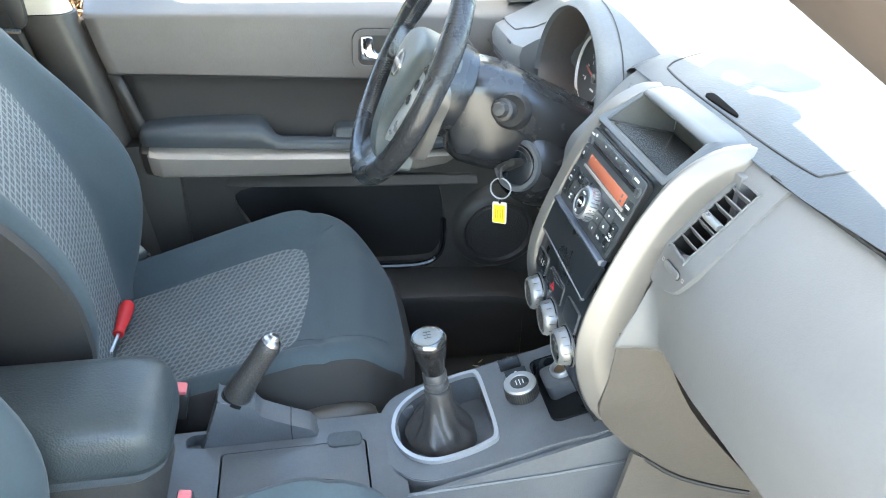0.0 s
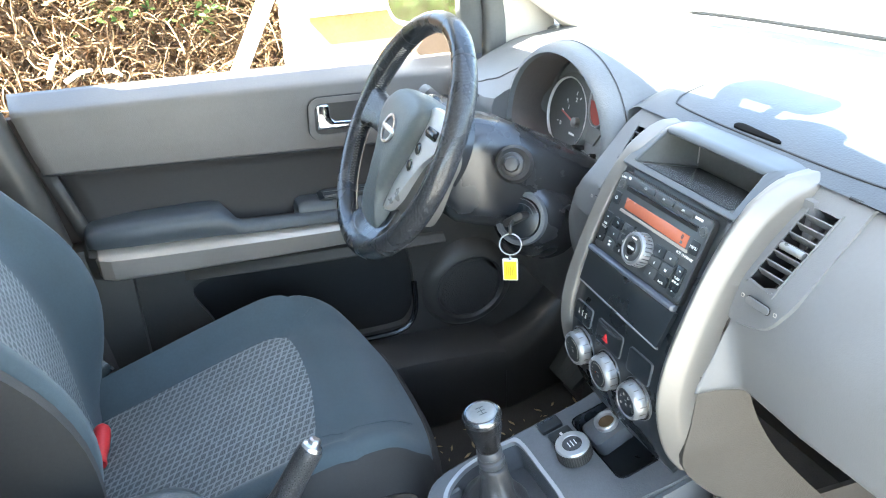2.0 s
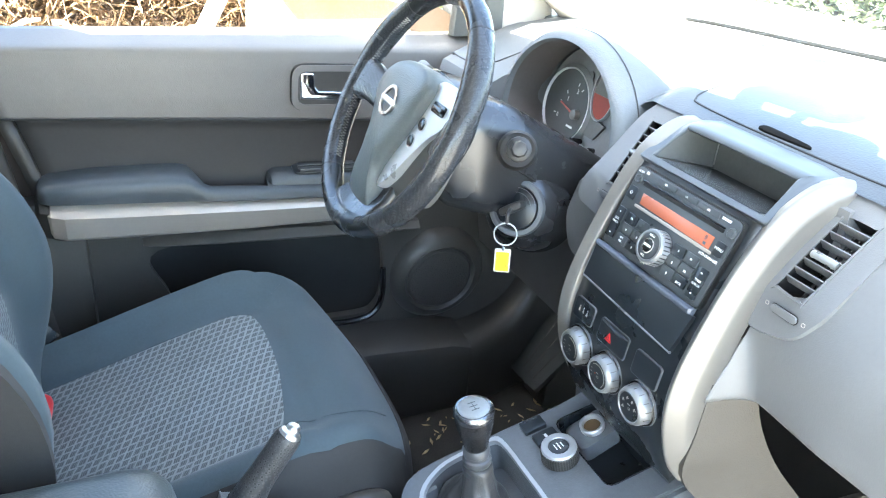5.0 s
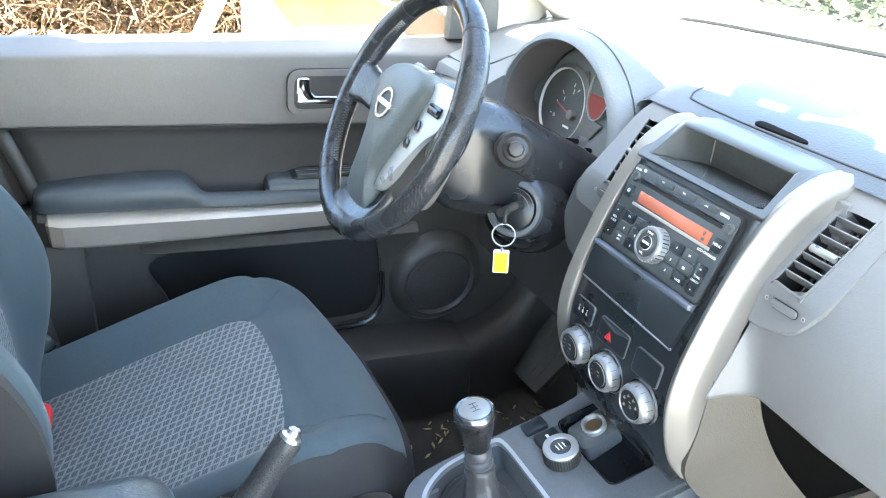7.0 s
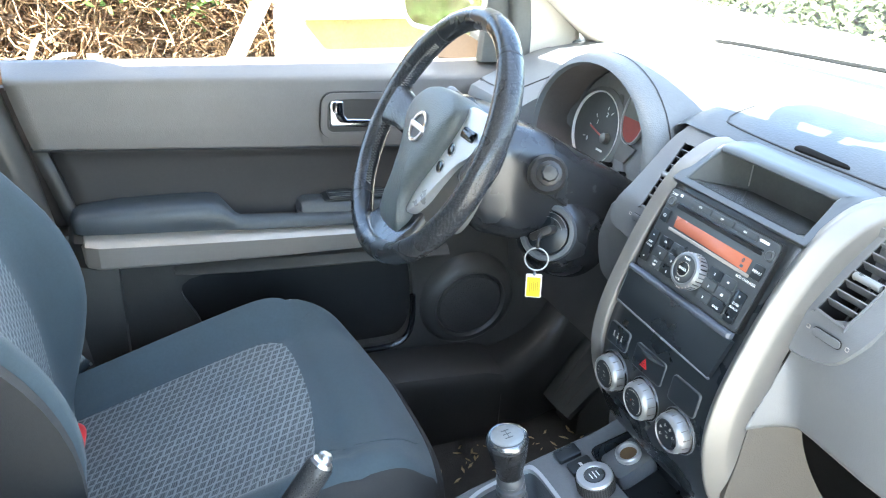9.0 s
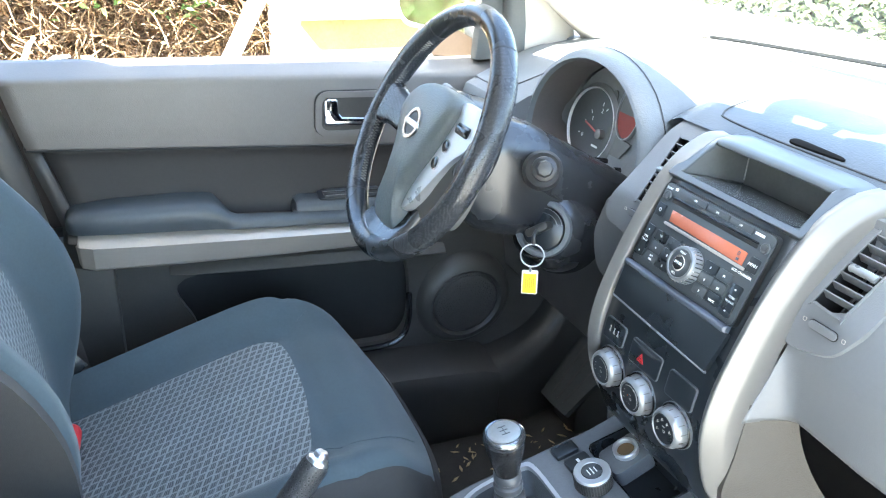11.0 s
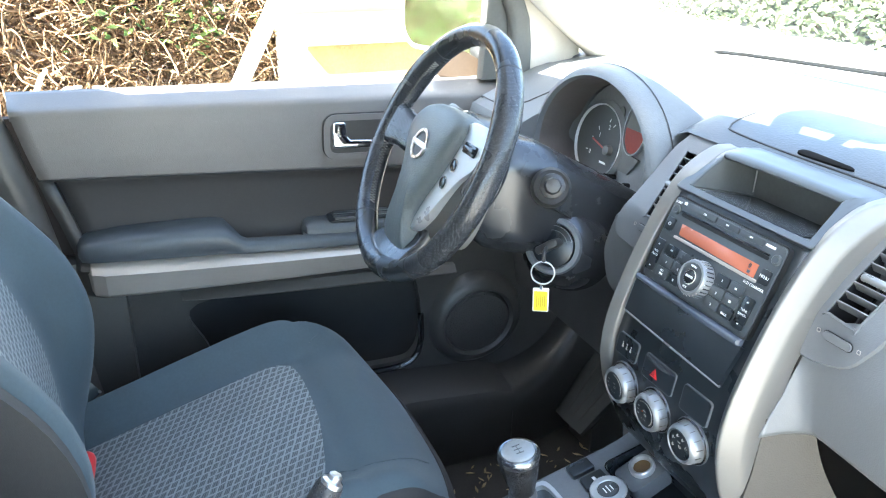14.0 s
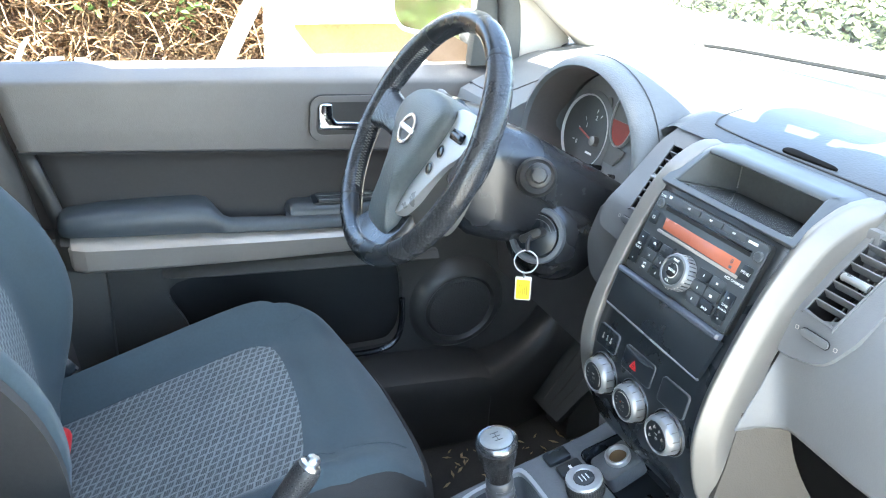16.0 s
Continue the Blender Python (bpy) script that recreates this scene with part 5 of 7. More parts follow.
for words, x, y, size in (("LOAD", -0.0795, 0.0670, 0.0038), ("MENU", 0.0795, 0.0370, 0.0046), ("SEEK", -0.0805, 0.0035, 0.0036), ("TRACK", -0.0805, -0.0010, 0.0036), ("TUNE", 0.0755, -0.0030, 0.0038), ("SEARCH", 0.0755, -0.0080, 0.0034), ("6CD CHANGER", 0.0720, 0.0235, 0.0042), ("BACK", 0.0535, -0.0180, 0.0036), ("TA", -0.0575, 0.0125, 0.0036), ("RPT", -0.0575, -0.0135, 0.0034), ("MIX", -0.0575, -0.0178, 0.0034), ("CD", -0.033, 0.0673, 0.0034), ("FM", 0.004, 0.0673, 0.0034), ("AM", 0.041, 0.0673, 0.0034)):
    radio_words(words, x, y, size)
di = part("dial", lathe([(0.0215, 0.0), (0.0215, 0.004), (0.0205, 0.0125), (0.0192, 0.0150), (0.0168, 0.0155), (0.0160, 0.0140)], 40, RD @ Matrix.Translation((0, 0.0, Z)), cap=False), M["climate"], radio, "silver volume dial")
for k in range(28):
    a = 2 * math.pi * k / 28
    part("ridge", box((0.0016, 0.0012, 0.0105), RD @ Matrix.Translation((0.0211 * math.cos(a), 0.0211 * math.sin(a), Z + 0.002)) @ Matrix.Rotation(a, 4, "Z")), M["chrome"], di)
part("dial_ring", lathe([(0.0163, 0.0142), (0.0150, 0.0150), (0.0098, 0.0150), (0.0092, 0.0146)], 36, RD @ Matrix.Translation((0, 0, Z)), cap=False), M["button"], di, "dark menu ring")
part("enter_ring", lathe([(0.0094, 0.0145), (0.0090, 0.0160), (0.0078, 0.0160), (0.0075, 0.0152)], 32, RD @ Matrix.Translation((0, 0, Z)), cap=False), M["chrome"], di)
part("enter_button", lathe([(0.0076, 0.0150), (0.0070, 0.0160), (0.001, 0.0164)], 28, RD @ Matrix.Translation((0, 0, Z))), M["gloss"], di)
for words, y, size in (("ENTER", 0.0, 0.0040), ("MENU", 0.0123, 0.0034), ("VOL", -0.0123, 0.0036)):
    part("lettering", lettering(words, size, RD @ Matrix.Translation((0, y, Z + 0.0166))), M["white"], di)

# covered storage slot below the radio, then switches and climate knobs
box_door = part("slot_cover", slab([(-0.0930, -0.0380), (0.0930, -0.0380), (0.0885, -0.0855), (-0.0885, -0.0790)], 0.006, RD @ Matrix.Translation((0, 0, -0.0002)), 0.0015), M["stack"], dash, "black hinged slot cover")
part("cover_lip", loft([[tuple(RD @ Vector((x, y, z * k))) for y, z in ((-0.0305, -0.001), (-0.0305, 0.0040), (-0.0325, 0.0088), (-0.0345, 0.0098), (-0.0375, 0.0085), (-0.0405, 0.0045), (-0.0410, -0.001))] for x, k in ((-0.0945, 0.7), (-0.092, 0.95), (-0.05, 1.0), (0.04, 1.0), (0.078, 1.0), (0.086, 0.95), (0.088, 0.6))]), mat("blue_black_gloss", (0.085, 0.097, 0.120), 0.20), box_door, "glossy folded lip", 25)
part("cover_frame", tube([tuple(RD @ Vector(p)) for p in ((-0.0925, -0.0440, 0.0038), (-0.0912, -0.0600, 0.0038), (-0.0888, -0.0795, 0.0038), (-0.0870, -0.0802, 0.0042), (-0.03, -0.0822, 0.0046), (0.04, -0.0845, 0.0046), (0.0885, -0.0860, 0.0042), (0.0896, -0.0850, 0.0038))], 0.0016, 8), M["climate"], box_door, "thin bright edge strip")
FB = lambda y, z: frame_of((face_x(z) + 0.002, y, z), (0, -1, 0), (face_x(z + 0.01) - face_x(z - 0.01), 0, 0.02))  # noqa: E731
for nm, y, z, w, h, lab in (("seatbelt_indicator", 0.0815, 0.9860, 0.040, 0.026, "seat-belt warning panel"), ("hazard_switch", 0.0172, 0.9845, 0.056, 0.029, "hazard switch with red triangle"), ("blank_cover", -0.0495, 0.9830, 0.045, 0.030, "blank switch cover")):
    pc = part(nm, slab(rrect(w, h, 0.004, 3), 0.0038, FB(y, z), 0.0012), M["stack"], dash, lab)
    part("cover_outline", ring_plate(rrect(w + 0.0016, h + 0.0016, 0.0046, 3), rrect(w, h, 0.004, 3), 0.0030, FB(y, z)), M["console"], pc)
    if nm == "hazard_switch":
        tri = [(0.0, 0.0066), (-0.0068, -0.0048), (0.0068, -0.0048)]
        part("triangle", ring_plate(tri, [(x * 0.72, y2 * 0.72) for x, y2 in tri], 0.0005, FB(y, z) @ Matrix.Translation((-0.006, -0.003, 0.0038))), M["red"], pc)
        part("inner_triangle", ring_plate([(x * 0.52, y2 * 0.52) for x, y2 in tri], [(x * 0.26, y2 * 0.26) for x, y2 in tri], 0.0005, FB(y, z) @ Matrix.Translation((-0.006, -0.003, 0.0038))), M["red"], pc)
        part("top_edge", loft([[tuple(FB(y, z) @ Vector((u, h / 2 - 0.0015 + b * g, 0.0030 + c))) for b, c in ((0, 0), (-0.1, 0.0016), (-0.5, 0.0020), (-1.0, 0.0012), (-1.0, 0.0))] for u, g in ((-0.026, 0.0012), (-0.018, 0.0042), (0.0, 0.0066), (0.018, 0.0042), (0.026, 0.0012))]), M["slot_gloss"], pc, "glossy scooped finger edge")
    if nm == "seatbelt_indicator":
        for k in (-1, 0, 1):
            part("belt_mark", merged(slab(circle(0.0010, 10, k * 0.0082, 0.0036), 0.0004, FB(y, z) @ Matrix.Translation((0, 0, 0.0038))), slab([(k * 0.0082, 0.0026), (k * 0.0082 - 0.0018, -0.0030), (k * 0.0082 + 0.0018, -0.0030)], 0.0004, FB(y, z) @ Matrix.Translation((0, 0, 0.0038)))), M["thread"], pc)
for y in (0.0760, 0.0120, -0.0530):
    z = 0.9395
    F = FB(y, z) @ Matrix.Diagonal((0.87, 0.87, 1, 1))
    kn = part("climate_knob", lathe([(0.0284, 0.001), (0.0281, 0.006), (0.0270, 0.0135), (0.0250, 0.0180), (0.0222, 0.0195), (0.0207, 0.0180)], 40, F, cap=False), M["climate"], dash, "silver climate knob with a dark face")
    part("collar", lathe([(0.0312, -0.004), (0.0310, 0.0025), (0.0298, 0.0045), (0.0285, 0.003)], 40, F, cap=False), M["gloss"], kn)
    part("bright_edge", lathe([(0.0318, 0.0), (0.0320, 0.0022), (0.0313, 0.0030), (0.0308, 0.0022)], 40, F, cap=False), M["console"], kn)
    part("face", lathe([(0.0209, 0.0178), (0.0198, 0.0188), (0.001, 0.0190)], 32, F), M["stack"], kn)
    for k in range(14):
        a = 2 * math.pi * (k + 0.5) / 14
        part("ridge", box((0.0010, 0.0008, 0.010), F @ Matrix.Translation((0.0277 * math.cos(a), 0.0273 * math.sin(a), 0.004)) @ Matrix.Rotation(a, 4, "Z")), M["console_side"], kn)
    dial = lambda a, r: F @ Matrix.Translation((r * math.cos(radians(a)), r * math.sin(radians(a)), 0.0190))  # noqa: E731
    if y < 0:                                                # five air-flow signs round the third knob
        for a in (205, 155, 108, 62, 15):
            sign = merged(slab(circle(0.0011, 8, 0.0006, 0.0014), 0.0003, dial(a, 0.0132)), box((0.0022, 0.0028, 0.0003), dial(a, 0.0132) @ Matrix.Translation((-0.0003, -0.0010, 0)), 0.0), box((0.0022, 0.0007, 0.0003), dial(a, 0.0132) @ Matrix.Translation((0.0026, 0.0, 0)), 0.0))
            part("airflow_sign", sign, M["thread"], kn)
    else:
        def arc(a0, a1, r0, r1):
            outer = [(r0 * math.cos(radians(a)), r0 * math.sin(radians(a))) for a in range(a0, a1 + 1, 10)]
            inner = [(r1 * math.cos(radians(a)), r1 * math.sin(radians(a))) for a in range(a1, a0 - 1, -10)]
            return slab(outer + inner, 0.0003, F @ Matrix.Translation((0, 0, 0.0189)))
        part("scale_arc", arc(-50, 130, 0.0178, 0.0166) if y < 0.05 else arc(-30, 100, 0.0178, 0.0168), M["thread"], kn)
        for a in (205, 180, 155):
            part("mark", box((0.0030, 0.0009, 0.0003), dial(a, 0.0140), 0.0), M["thread"], kn)
        for a in (285, 265, 245):
            part("dot", slab(circle(0.0005, 8), 0.0003, dial(a, 0.0105)), M["thread"], kn)
    part("centre_mark", merged(box((0.0052, 0.0009, 0.0003), F @ Matrix.Translation((0.0005, 0.0042, 0.0190)), 0.0), ring_plate(rrect(0.0042, 0.0034, 0.0005, 2), rrect(0.0030, 0.0022, 0.0004, 2), 0.0003, F @ Matrix.Translation((0.002, -0.002, 0.0189)))), M["thread"], kn)
    if abs(y - 0.0120) < 0.001:
        part("red_sign", slab(circle(0.0013, 10), 0.0003, F @ Matrix.Translation((-0.0045, 0.0012, 0.0190))), M["display"], kn)

# passenger side of the dash
pass_x = curve1((0.955, 0.960, 0.970, 1.02, 1.06, 1.10, 1.15, 1.19, 1.215, 1.225), (0.606, 0.597, 0.590, 0.584, 0.583, 0.594, 0.624, 0.656, 0.676, 0.682))


def swing(y):
    """The dash draws forward towards the passenger's door."""
    return 0.09 * max(0, -y - 0.22)


def glove(a, b):
    z0 = 0.975 + 0.238 * b
    k = min(1, max(0, (z0 - 1.088) / 0.05))
    k = k * k * (3 - 2 * k)
    edge = -0.140 - 0.047 * k
    if a < 0.25:
        f = a / 0.25
        z = z0
        ex = pass_x(0.9555 + 0.2575 * b)
        ax, ay = face_x(min(z, 1.19)) + 0.034 + 0.010 * min(1, b / 0.2), -0.113
        ax, ay = ax + (ex - ax) * k, ay + (edge - ay) * k
        cy = edge + 0.020 * (1 - k)
        x = (1 - f) ** 2 * ax + 2 * f * (1 - f) * ex + f * f * ex
        y = (1 - f) ** 2 * ay + 2 * f * (1 - f) * cy + f * f * edge
        return (x, y, z)
    y = edge + (-0.745 - edge) * (a - 0.25) / 0.75
    zb = 0.975 - 0.06 * max(0, -y - 0.15)
    z = zb + (1.213 - zb) * b
    return (pass_x(0.9555 + 0.2575 * b) + swing(y) + 0.03 * max(0, (-y - 0.5) / 0.25) ** 2, y, z)


gx = part("passenger_panel", grid(glove, 81, 44), M["dash_grey"], dash, "smooth light grey glove-box panel", 60)
thicken(gx, 0.010, (1, 0.15, 0))
part("panel_backing", block((0.615, -0.19, 0.985), (0.64, -0.105, 1.078), 0.002), M["dash_grey"], dash, "grey backing behind the panel joint")
part("pad_seam", tube([(0.6655 + swing(y), y, 1.2135 - 0.02 * abs(y / 0.745) ** 4) for y in (-0.165, -0.3, -0.4, -0.5, -0.6, -0.68, -0.74)], 0.0020, 8), M["seal"], dash, "dark seam under the dashboard pad")


def vent(name, y0, mirror):
    """An air vent with vanes in its frame, on the sloping face beside an arch."""
    o = Vector((0.6245, y0, 1.1535))
    F = frame_of(o, (0, -1, 0), (0.062, 0, 0.077))
    sgn = -1 if mirror else 1
    outer = smooth([(-0.0165, -0.048), (0.0165, -0.050), (0.0200, -0.045), (0.0205, 0.044), (0.0170, 0.050), (-0.0165, 0.050), (-0.0205, 0.044), (-0.0200, -0.044)], 4)
    lean = lambda y: -0.0045 + 0.0045 * y / 0.048  # noqa: E731
    outer = [((x + lean(y)) * sgn, y) for x, y in outer]
    inner = [(lean(y) * sgn + (x - lean(y) * sgn) * 0.93, y * 0.97) for x, y in outer]
    skin = smooth([(-0.052, -0.090), (0.008, -0.087), (0.032, -0.062), (0.040, -0.030), (0.045, 0.060), (0.040, 0.078), (-0.026, 0.078), (-0.034, 0.06), (-0.044, -0.02)], 4)
    if mirror:
        skin = smooth([(-0.052, -0.090), (0.030, -0.092), (0.058, -0.086), (0.062, -0.066), (0.054, -0.030), (0.048, 0.040), (0.040, 0.064), (0.030, 0.077), (0.0, 0.080), (-0.028, 0.078), (-0.035, 0.05), (-0.044, -0.02)], 4)
    skin = [(x * sgn, y) for x, y in skin]
    skin_fine = skin
    bend = lambda co: Vector((co.x, co.y, co.z - 0.014 * max(0, (-0.046 - co.y) / 0.040) ** 1.5))  # noqa: E731
    root = part(name, plate(skin_fine, [outer], 0.016, F @ Matrix.Translation((0, 0, 0.0030)), bend), M["dash_grey"], dash, "grey air-vent surround")
    TW = F @ Matrix.Translation((0, -0.0665, -0.0020)) @ Matrix.Rotation(radians(30), 4, "X") @ Matrix.Translation((0, 0.0665, 0))
    part("vent_rim", ring_plate([(lean(y) * sgn + (x - lean(y) * sgn) * 1.04, y * 1.02) for x, y in outer], inner, 0.0022, F @ Matrix.Translation((0, 0, 0.0025)), 0.0008), M["dash_grey"], root)
    part("duct", loft([[tuple(F @ Vector((x * k, y * k, z))) for x, y in outer] for k, z in ((1.0, 0.003), (0.97, -0.05), (0.5, -0.051), (0.02, -0.051))], cap="end"), M["hollow"], root, "dark duct behind the vanes")
    for k in range(7):
        yv = -0.036 + 0.012 * k
        part("vane", box((0.0385, 0.0017, 0.012), F @ Matrix.Translation((lean(yv) * sgn, yv, -0.007)) @ Matrix.Rotation(radians(-18), 4, "X"), 0.0006), M["dash_grey"], root)
    for k in range(4):
        part("upright_vane", box((0.0018, 0.090, 0.012), F @ Matrix.Translation((-0.016 * sgn + 0.0080 * k * sgn, 0, -0.030)) @ Matrix.Rotation(radians(25 * sgn), 4, "Y")), M["stack"], root)
    part("slider", tube([tuple(F @ Vector(p)) for p in ((-0.018 * sgn, -0.001, 0.0045), (-0.011 * sgn, -0.001, 0.0065), (0.004 * sgn, -0.001, 0.0065), (0.012 * sgn, -0.001, 0.0045))], 0.0042, 10), M["knob"], root, "metal-capped vane slider")
    wheel_slot = part("thumb_wheel", slab(rrect(0.034, 0.0085, 0.004, 3, sgn * -0.002, -0.0665), 0.003, TW, 0.001), M["dash_grey"], root, "ribbed thumb wheel")
    part("wheel_outline", ring_plate(rrect(0.036, 0.0105, 0.005, 3, sgn * -0.002, -0.0665), rrect(0.034, 0.0085, 0.004, 3, sgn * -0.002, -0.0665), 0.0008, TW), M["hollow"], wheel_slot)
    for x in (-0.026, 0.0225):
        part("wheel_mark", ring_plate(rrect(0.0044, 0.0044, 0.001, 2, x * sgn, -0.066), rrect(0.0032, 0.0032, 0.001, 2, x * sgn, -0.066), 0.0006, TW), M["thread"], root)
    return root


part("vent_backing", block((0.674, -0.195, 1.10), (0.700, -0.105, 1.2150), 0.004), M["dash_grey"], dash, "grey body behind the vent")
part("vent_backing", block((0.677, 0.128, 1.10), (0.700, 0.219, 1.2080), 0.004), M["dash_grey"], dash, "grey body behind the vent")
vent("air_vent", -0.1495, False)
vent("air_vent", 0.1695, True)

# lower side of the stack and a black sheet for the shade under the glove box
sidep = [(0.540, 0.870), (0.545, 0.930), (0.550, 0.990), (0.552, 0.996), (0.575, 0.996), (0.604, 0.992), (0.608, 0.975), (0.624, 0.93), (0.652, 0.88), (0.692, 0.83), (0.728, 0.79), (0.748, 0.765), (0.66, 0.775), (0.590, 0.812)]


def side_place(co):
    x, z = co.x, co.y
    return Vector((x, -0.1125 - 0.30 * max(0, x - 0.56) + co.z * -1, z))


part("lower_side", plate(smooth(sidep, 4), [], 0.010, shape=side_place), M["dash_tan"], dash, "grained taupe side of the centre stack")
part("lower_seam", tube(smooth([(0.592, -0.122, 0.810), (0.64, -0.138, 0.780), (0.69, -0.153, 0.767), (0.735, -0.166, 0.762)], 5, closed=False), 0.003, 6), M["seal"], dash)
part("footwell_side", slab([(0.585, 0.815), (0.64, 0.782), (0.74, 0.762), (0.95, 0.75), (0.95, 0.41), (0.50, 0.41), (0.55, 0.62)], 0.008, Matrix(((1, 0, 0, 0), (0, 0, 1, -0.128), (0, 1, 0, 0), (0, 0, 0, 1)))), M["console_side"], dash, "grey carpeted tunnel side")
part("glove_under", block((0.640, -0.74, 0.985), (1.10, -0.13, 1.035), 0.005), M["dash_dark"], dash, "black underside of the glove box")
part("glove_shade", block((0.86, -0.74, 0.42), (0.875, -0.17, 1.02), 0.0), M["hollow"], dash, "black sheet standing for the shade under the glove box")
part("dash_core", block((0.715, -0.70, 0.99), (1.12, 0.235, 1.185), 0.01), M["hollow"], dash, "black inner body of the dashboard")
# driver's side lower panels
part("knee_panel", loft([[(x, y, z) for x, z in ((0.66, 0.80), (0.645, 0.90), (0.64, 0.985), (0.655, 1.035), (0.72, 1.04), (0.72, 0.80))] for y in (0.125, 0.30, 0.50, 0.66)]), M["dash_dark"], dash, "black knee panel under the steering column")
part("stack_cheek", loft([[(x, y, z) for x, z in smooth([(0.530, 0.88), (0.520, 0.95), (0.525, 1.02), (0.55, 1.08), (0.60, 1.14), (0.645, 1.185), (0.72, 1.19), (0.72, 0.80), (0.60, 0.82)], 3)] for y in (0.112, 0.133)]), M["dash_grey"], dash, "grey cheek beside the centre stack")


def cheek_place(co):
    return Vector((0.577 + 0.09 * (co.x - 0.132) + 0.60 * max(0, co.y - 1.095) - co.z, co.x, co.y))


part("vent_cheek", plate(smooth([(0.128, 0.975), (0.205, 0.984), (0.240, 0.990), (0.256, 1.008), (0.264, 1.037), (0.256, 1.062), (0.246, 1.084), (0.234, 1.104), (0.205, 1.106), (0.128, 1.106)], 4), [], 0.018, shape=cheek_place), M["dash_grey"], dash, "light grey panel tapering under the vent")
part("cheek_return", block((0.600, 0.128, 0.95), (0.66, 0.20, 1.07), 0.004), M["dash_dark"], dash, "dark body behind the grey panel")
for y in (-0.118, 0.138):
    part("arch_backing", block((0.650, y - 0.018, 1.10), (0.700, y + 0.018, 1.200), 0.003), M["dash_grey"], dash, "grey body behind the arch")

# instrument hood and dials
clu = thing("instrument_cluster", (0.70, 0.40, 1.10), "hooded instrument cluster with a chrome-ringed dial", "instrument cluster")


def hood_ring(x, cy, cz, a, b, low):
    """An arch-shaped ring: half an ellipse on top, drawn in below."""
    pts = []
    for k in range(48):
        t = 2 * math.pi * k / 48
        c, s2 = math.cos(t), math.sin(t)
        pts.append((x + 0.015 * s2, cy - a * c, cz + (b if s2 > 0 else low) * s2))
    return pts


hood_rings = [hood_ring(0.70, 0.392, 1.133, 0.154, 0.110, 0.075), hood_ring(0.655, 0.385, 1.136, 0.145, 0.112, 0.075), hood_ring(0.624, 0.385, 1.138, 0.150, 0.116, 0.075), hood_ring(0.617, 0.385, 1.138, 0.155, 0.1195, 0.078), hood_ring(0.620, 0.386, 1.138, 0.163, 0.125, 0.082), hood_ring(0.634, 0.389, 1.138, 0.171, 0.131, 0.084), hood_ring(0.70, 0.395, 1.137, 0.184, 0.139, 0.07), hood_ring(0.80, 0.400, 1.13, 0.197, 0.134, 0.05), hood_ring(0.93, 0.402, 1.11, 0.20, 0.122, 0.04)]
hood_skin = loft(hood_rings[2:], cap=False)
bmesh.ops.delete(hood_skin, geom=[v for v in hood_skin.verts if v.co.z < 1.110], context="VERTS")
part("hood", hood_skin, M["hood"], clu, "grained instrument hood", 60)
lining = loft(hood_rings[:3], cap=False)
bmesh.ops.delete(lining, geom=[v for v in lining.verts if v.co.z < 1.100 and v.co.x < 0.652 and v.co.y < 0.40], context="VERTS")
part("hood_lining", lining, M["hood_in"], clu, "dark lining of the hood", 60)
part("hood_seam", loft([[(p[0], 0.4 + (p[1] - 0.4) * k, 1.14 + (p[2] - 1.14) * k) for p in hood_ring(x, 0.3905, 1.138, 0.1755, 0.1338, 0.08)] for x, k in ((0.652, 1.0), (0.652, 1.0035), (0.6535, 1.0035), (0.6535, 1.0))], cap=False), M["seal"], clu)
GF = frame_of((0.703, 0.392, 1.130), (0, -1, 0), (0.20, 0, 0.98))
part("backing", slab(circle(0.152, 40, 0, 0.005, 0.112), 0.003, GF @ Matrix.Translation((0, 0, -0.003))), M["gauge_panel"], clu, "grey dial surround")
DG = GF @ Matrix.Translation((-0.0785, 0.001, 0.001)) @ Matrix.Diagonal((0.96, 0.915, 1, 1))
dg = part("dial", lathe([(0.0660, 0), (0.0660, 0.003), (0.001, 0.003)], 48, DG), M["gauge"], clu, "revolution counter with chrome ring")
part("ring", lathe([(0.0655, 0.003), (0.0662, 0.0070), (0.0670, 0.0078), (0.0680, 0.0070), (0.0688, 0.0)], 56, DG, cap=False), M["ring"], dg, "thin chrome ring")
part("cone", lathe([(0.0690, 0.0070), (0.0760, 0.0020), (0.0765, 0.0)], 56, DG, cap=False), M["gauge_panel"], dg, "flared grey collar of the dial")
for n, u, v in (("0", -0.096, -0.020), ("1", -0.079, 0.012), ("2", -0.058, 0.029)):
    part("numeral", lettering(n, 0.0105, GF @ Matrix.Translation((u, v, 0.0044))), M["white"], dg)
for u, v, a in ((-0.106, -0.018, 10), (-0.096, 0.004, -25), (-0.086, 0.022, -55), (-0.060, 0.040, 78), (-0.046, 0.034, 50)):
    part("tick", box((0.006, 0.0014, 0.0004), GF @ Matrix.Translation((u, v, 0.0042)) @ Matrix.Rotation(radians(a), 4, "Z")), M["white"], dg)
part("unit_bar", box((0.018, 0.0035, 0.0004), GF @ Matrix.Translation((-0.054, -0.029, 0.0042))), M["white"], dg)
part("hub", lathe([(0.0085, 0.003), (0.008, 0.012), (0.001, 0.014)], 20, GF @ Matrix.Translation((-0.043, -0.006, 0.001))), M["silver"], dg, "silver needle hub")
na = radians(166)
part("needle", box((0.044, 0.0024, 0.002), GF @ Matrix.Translation((-0.043 + 0.022 * math.cos(na), -0.006 + 0.022 * math.sin(na), 0.011)) @ Matrix.Rotation(na, 4, "Z")), M["needle"], dg, "thin faded red needle")
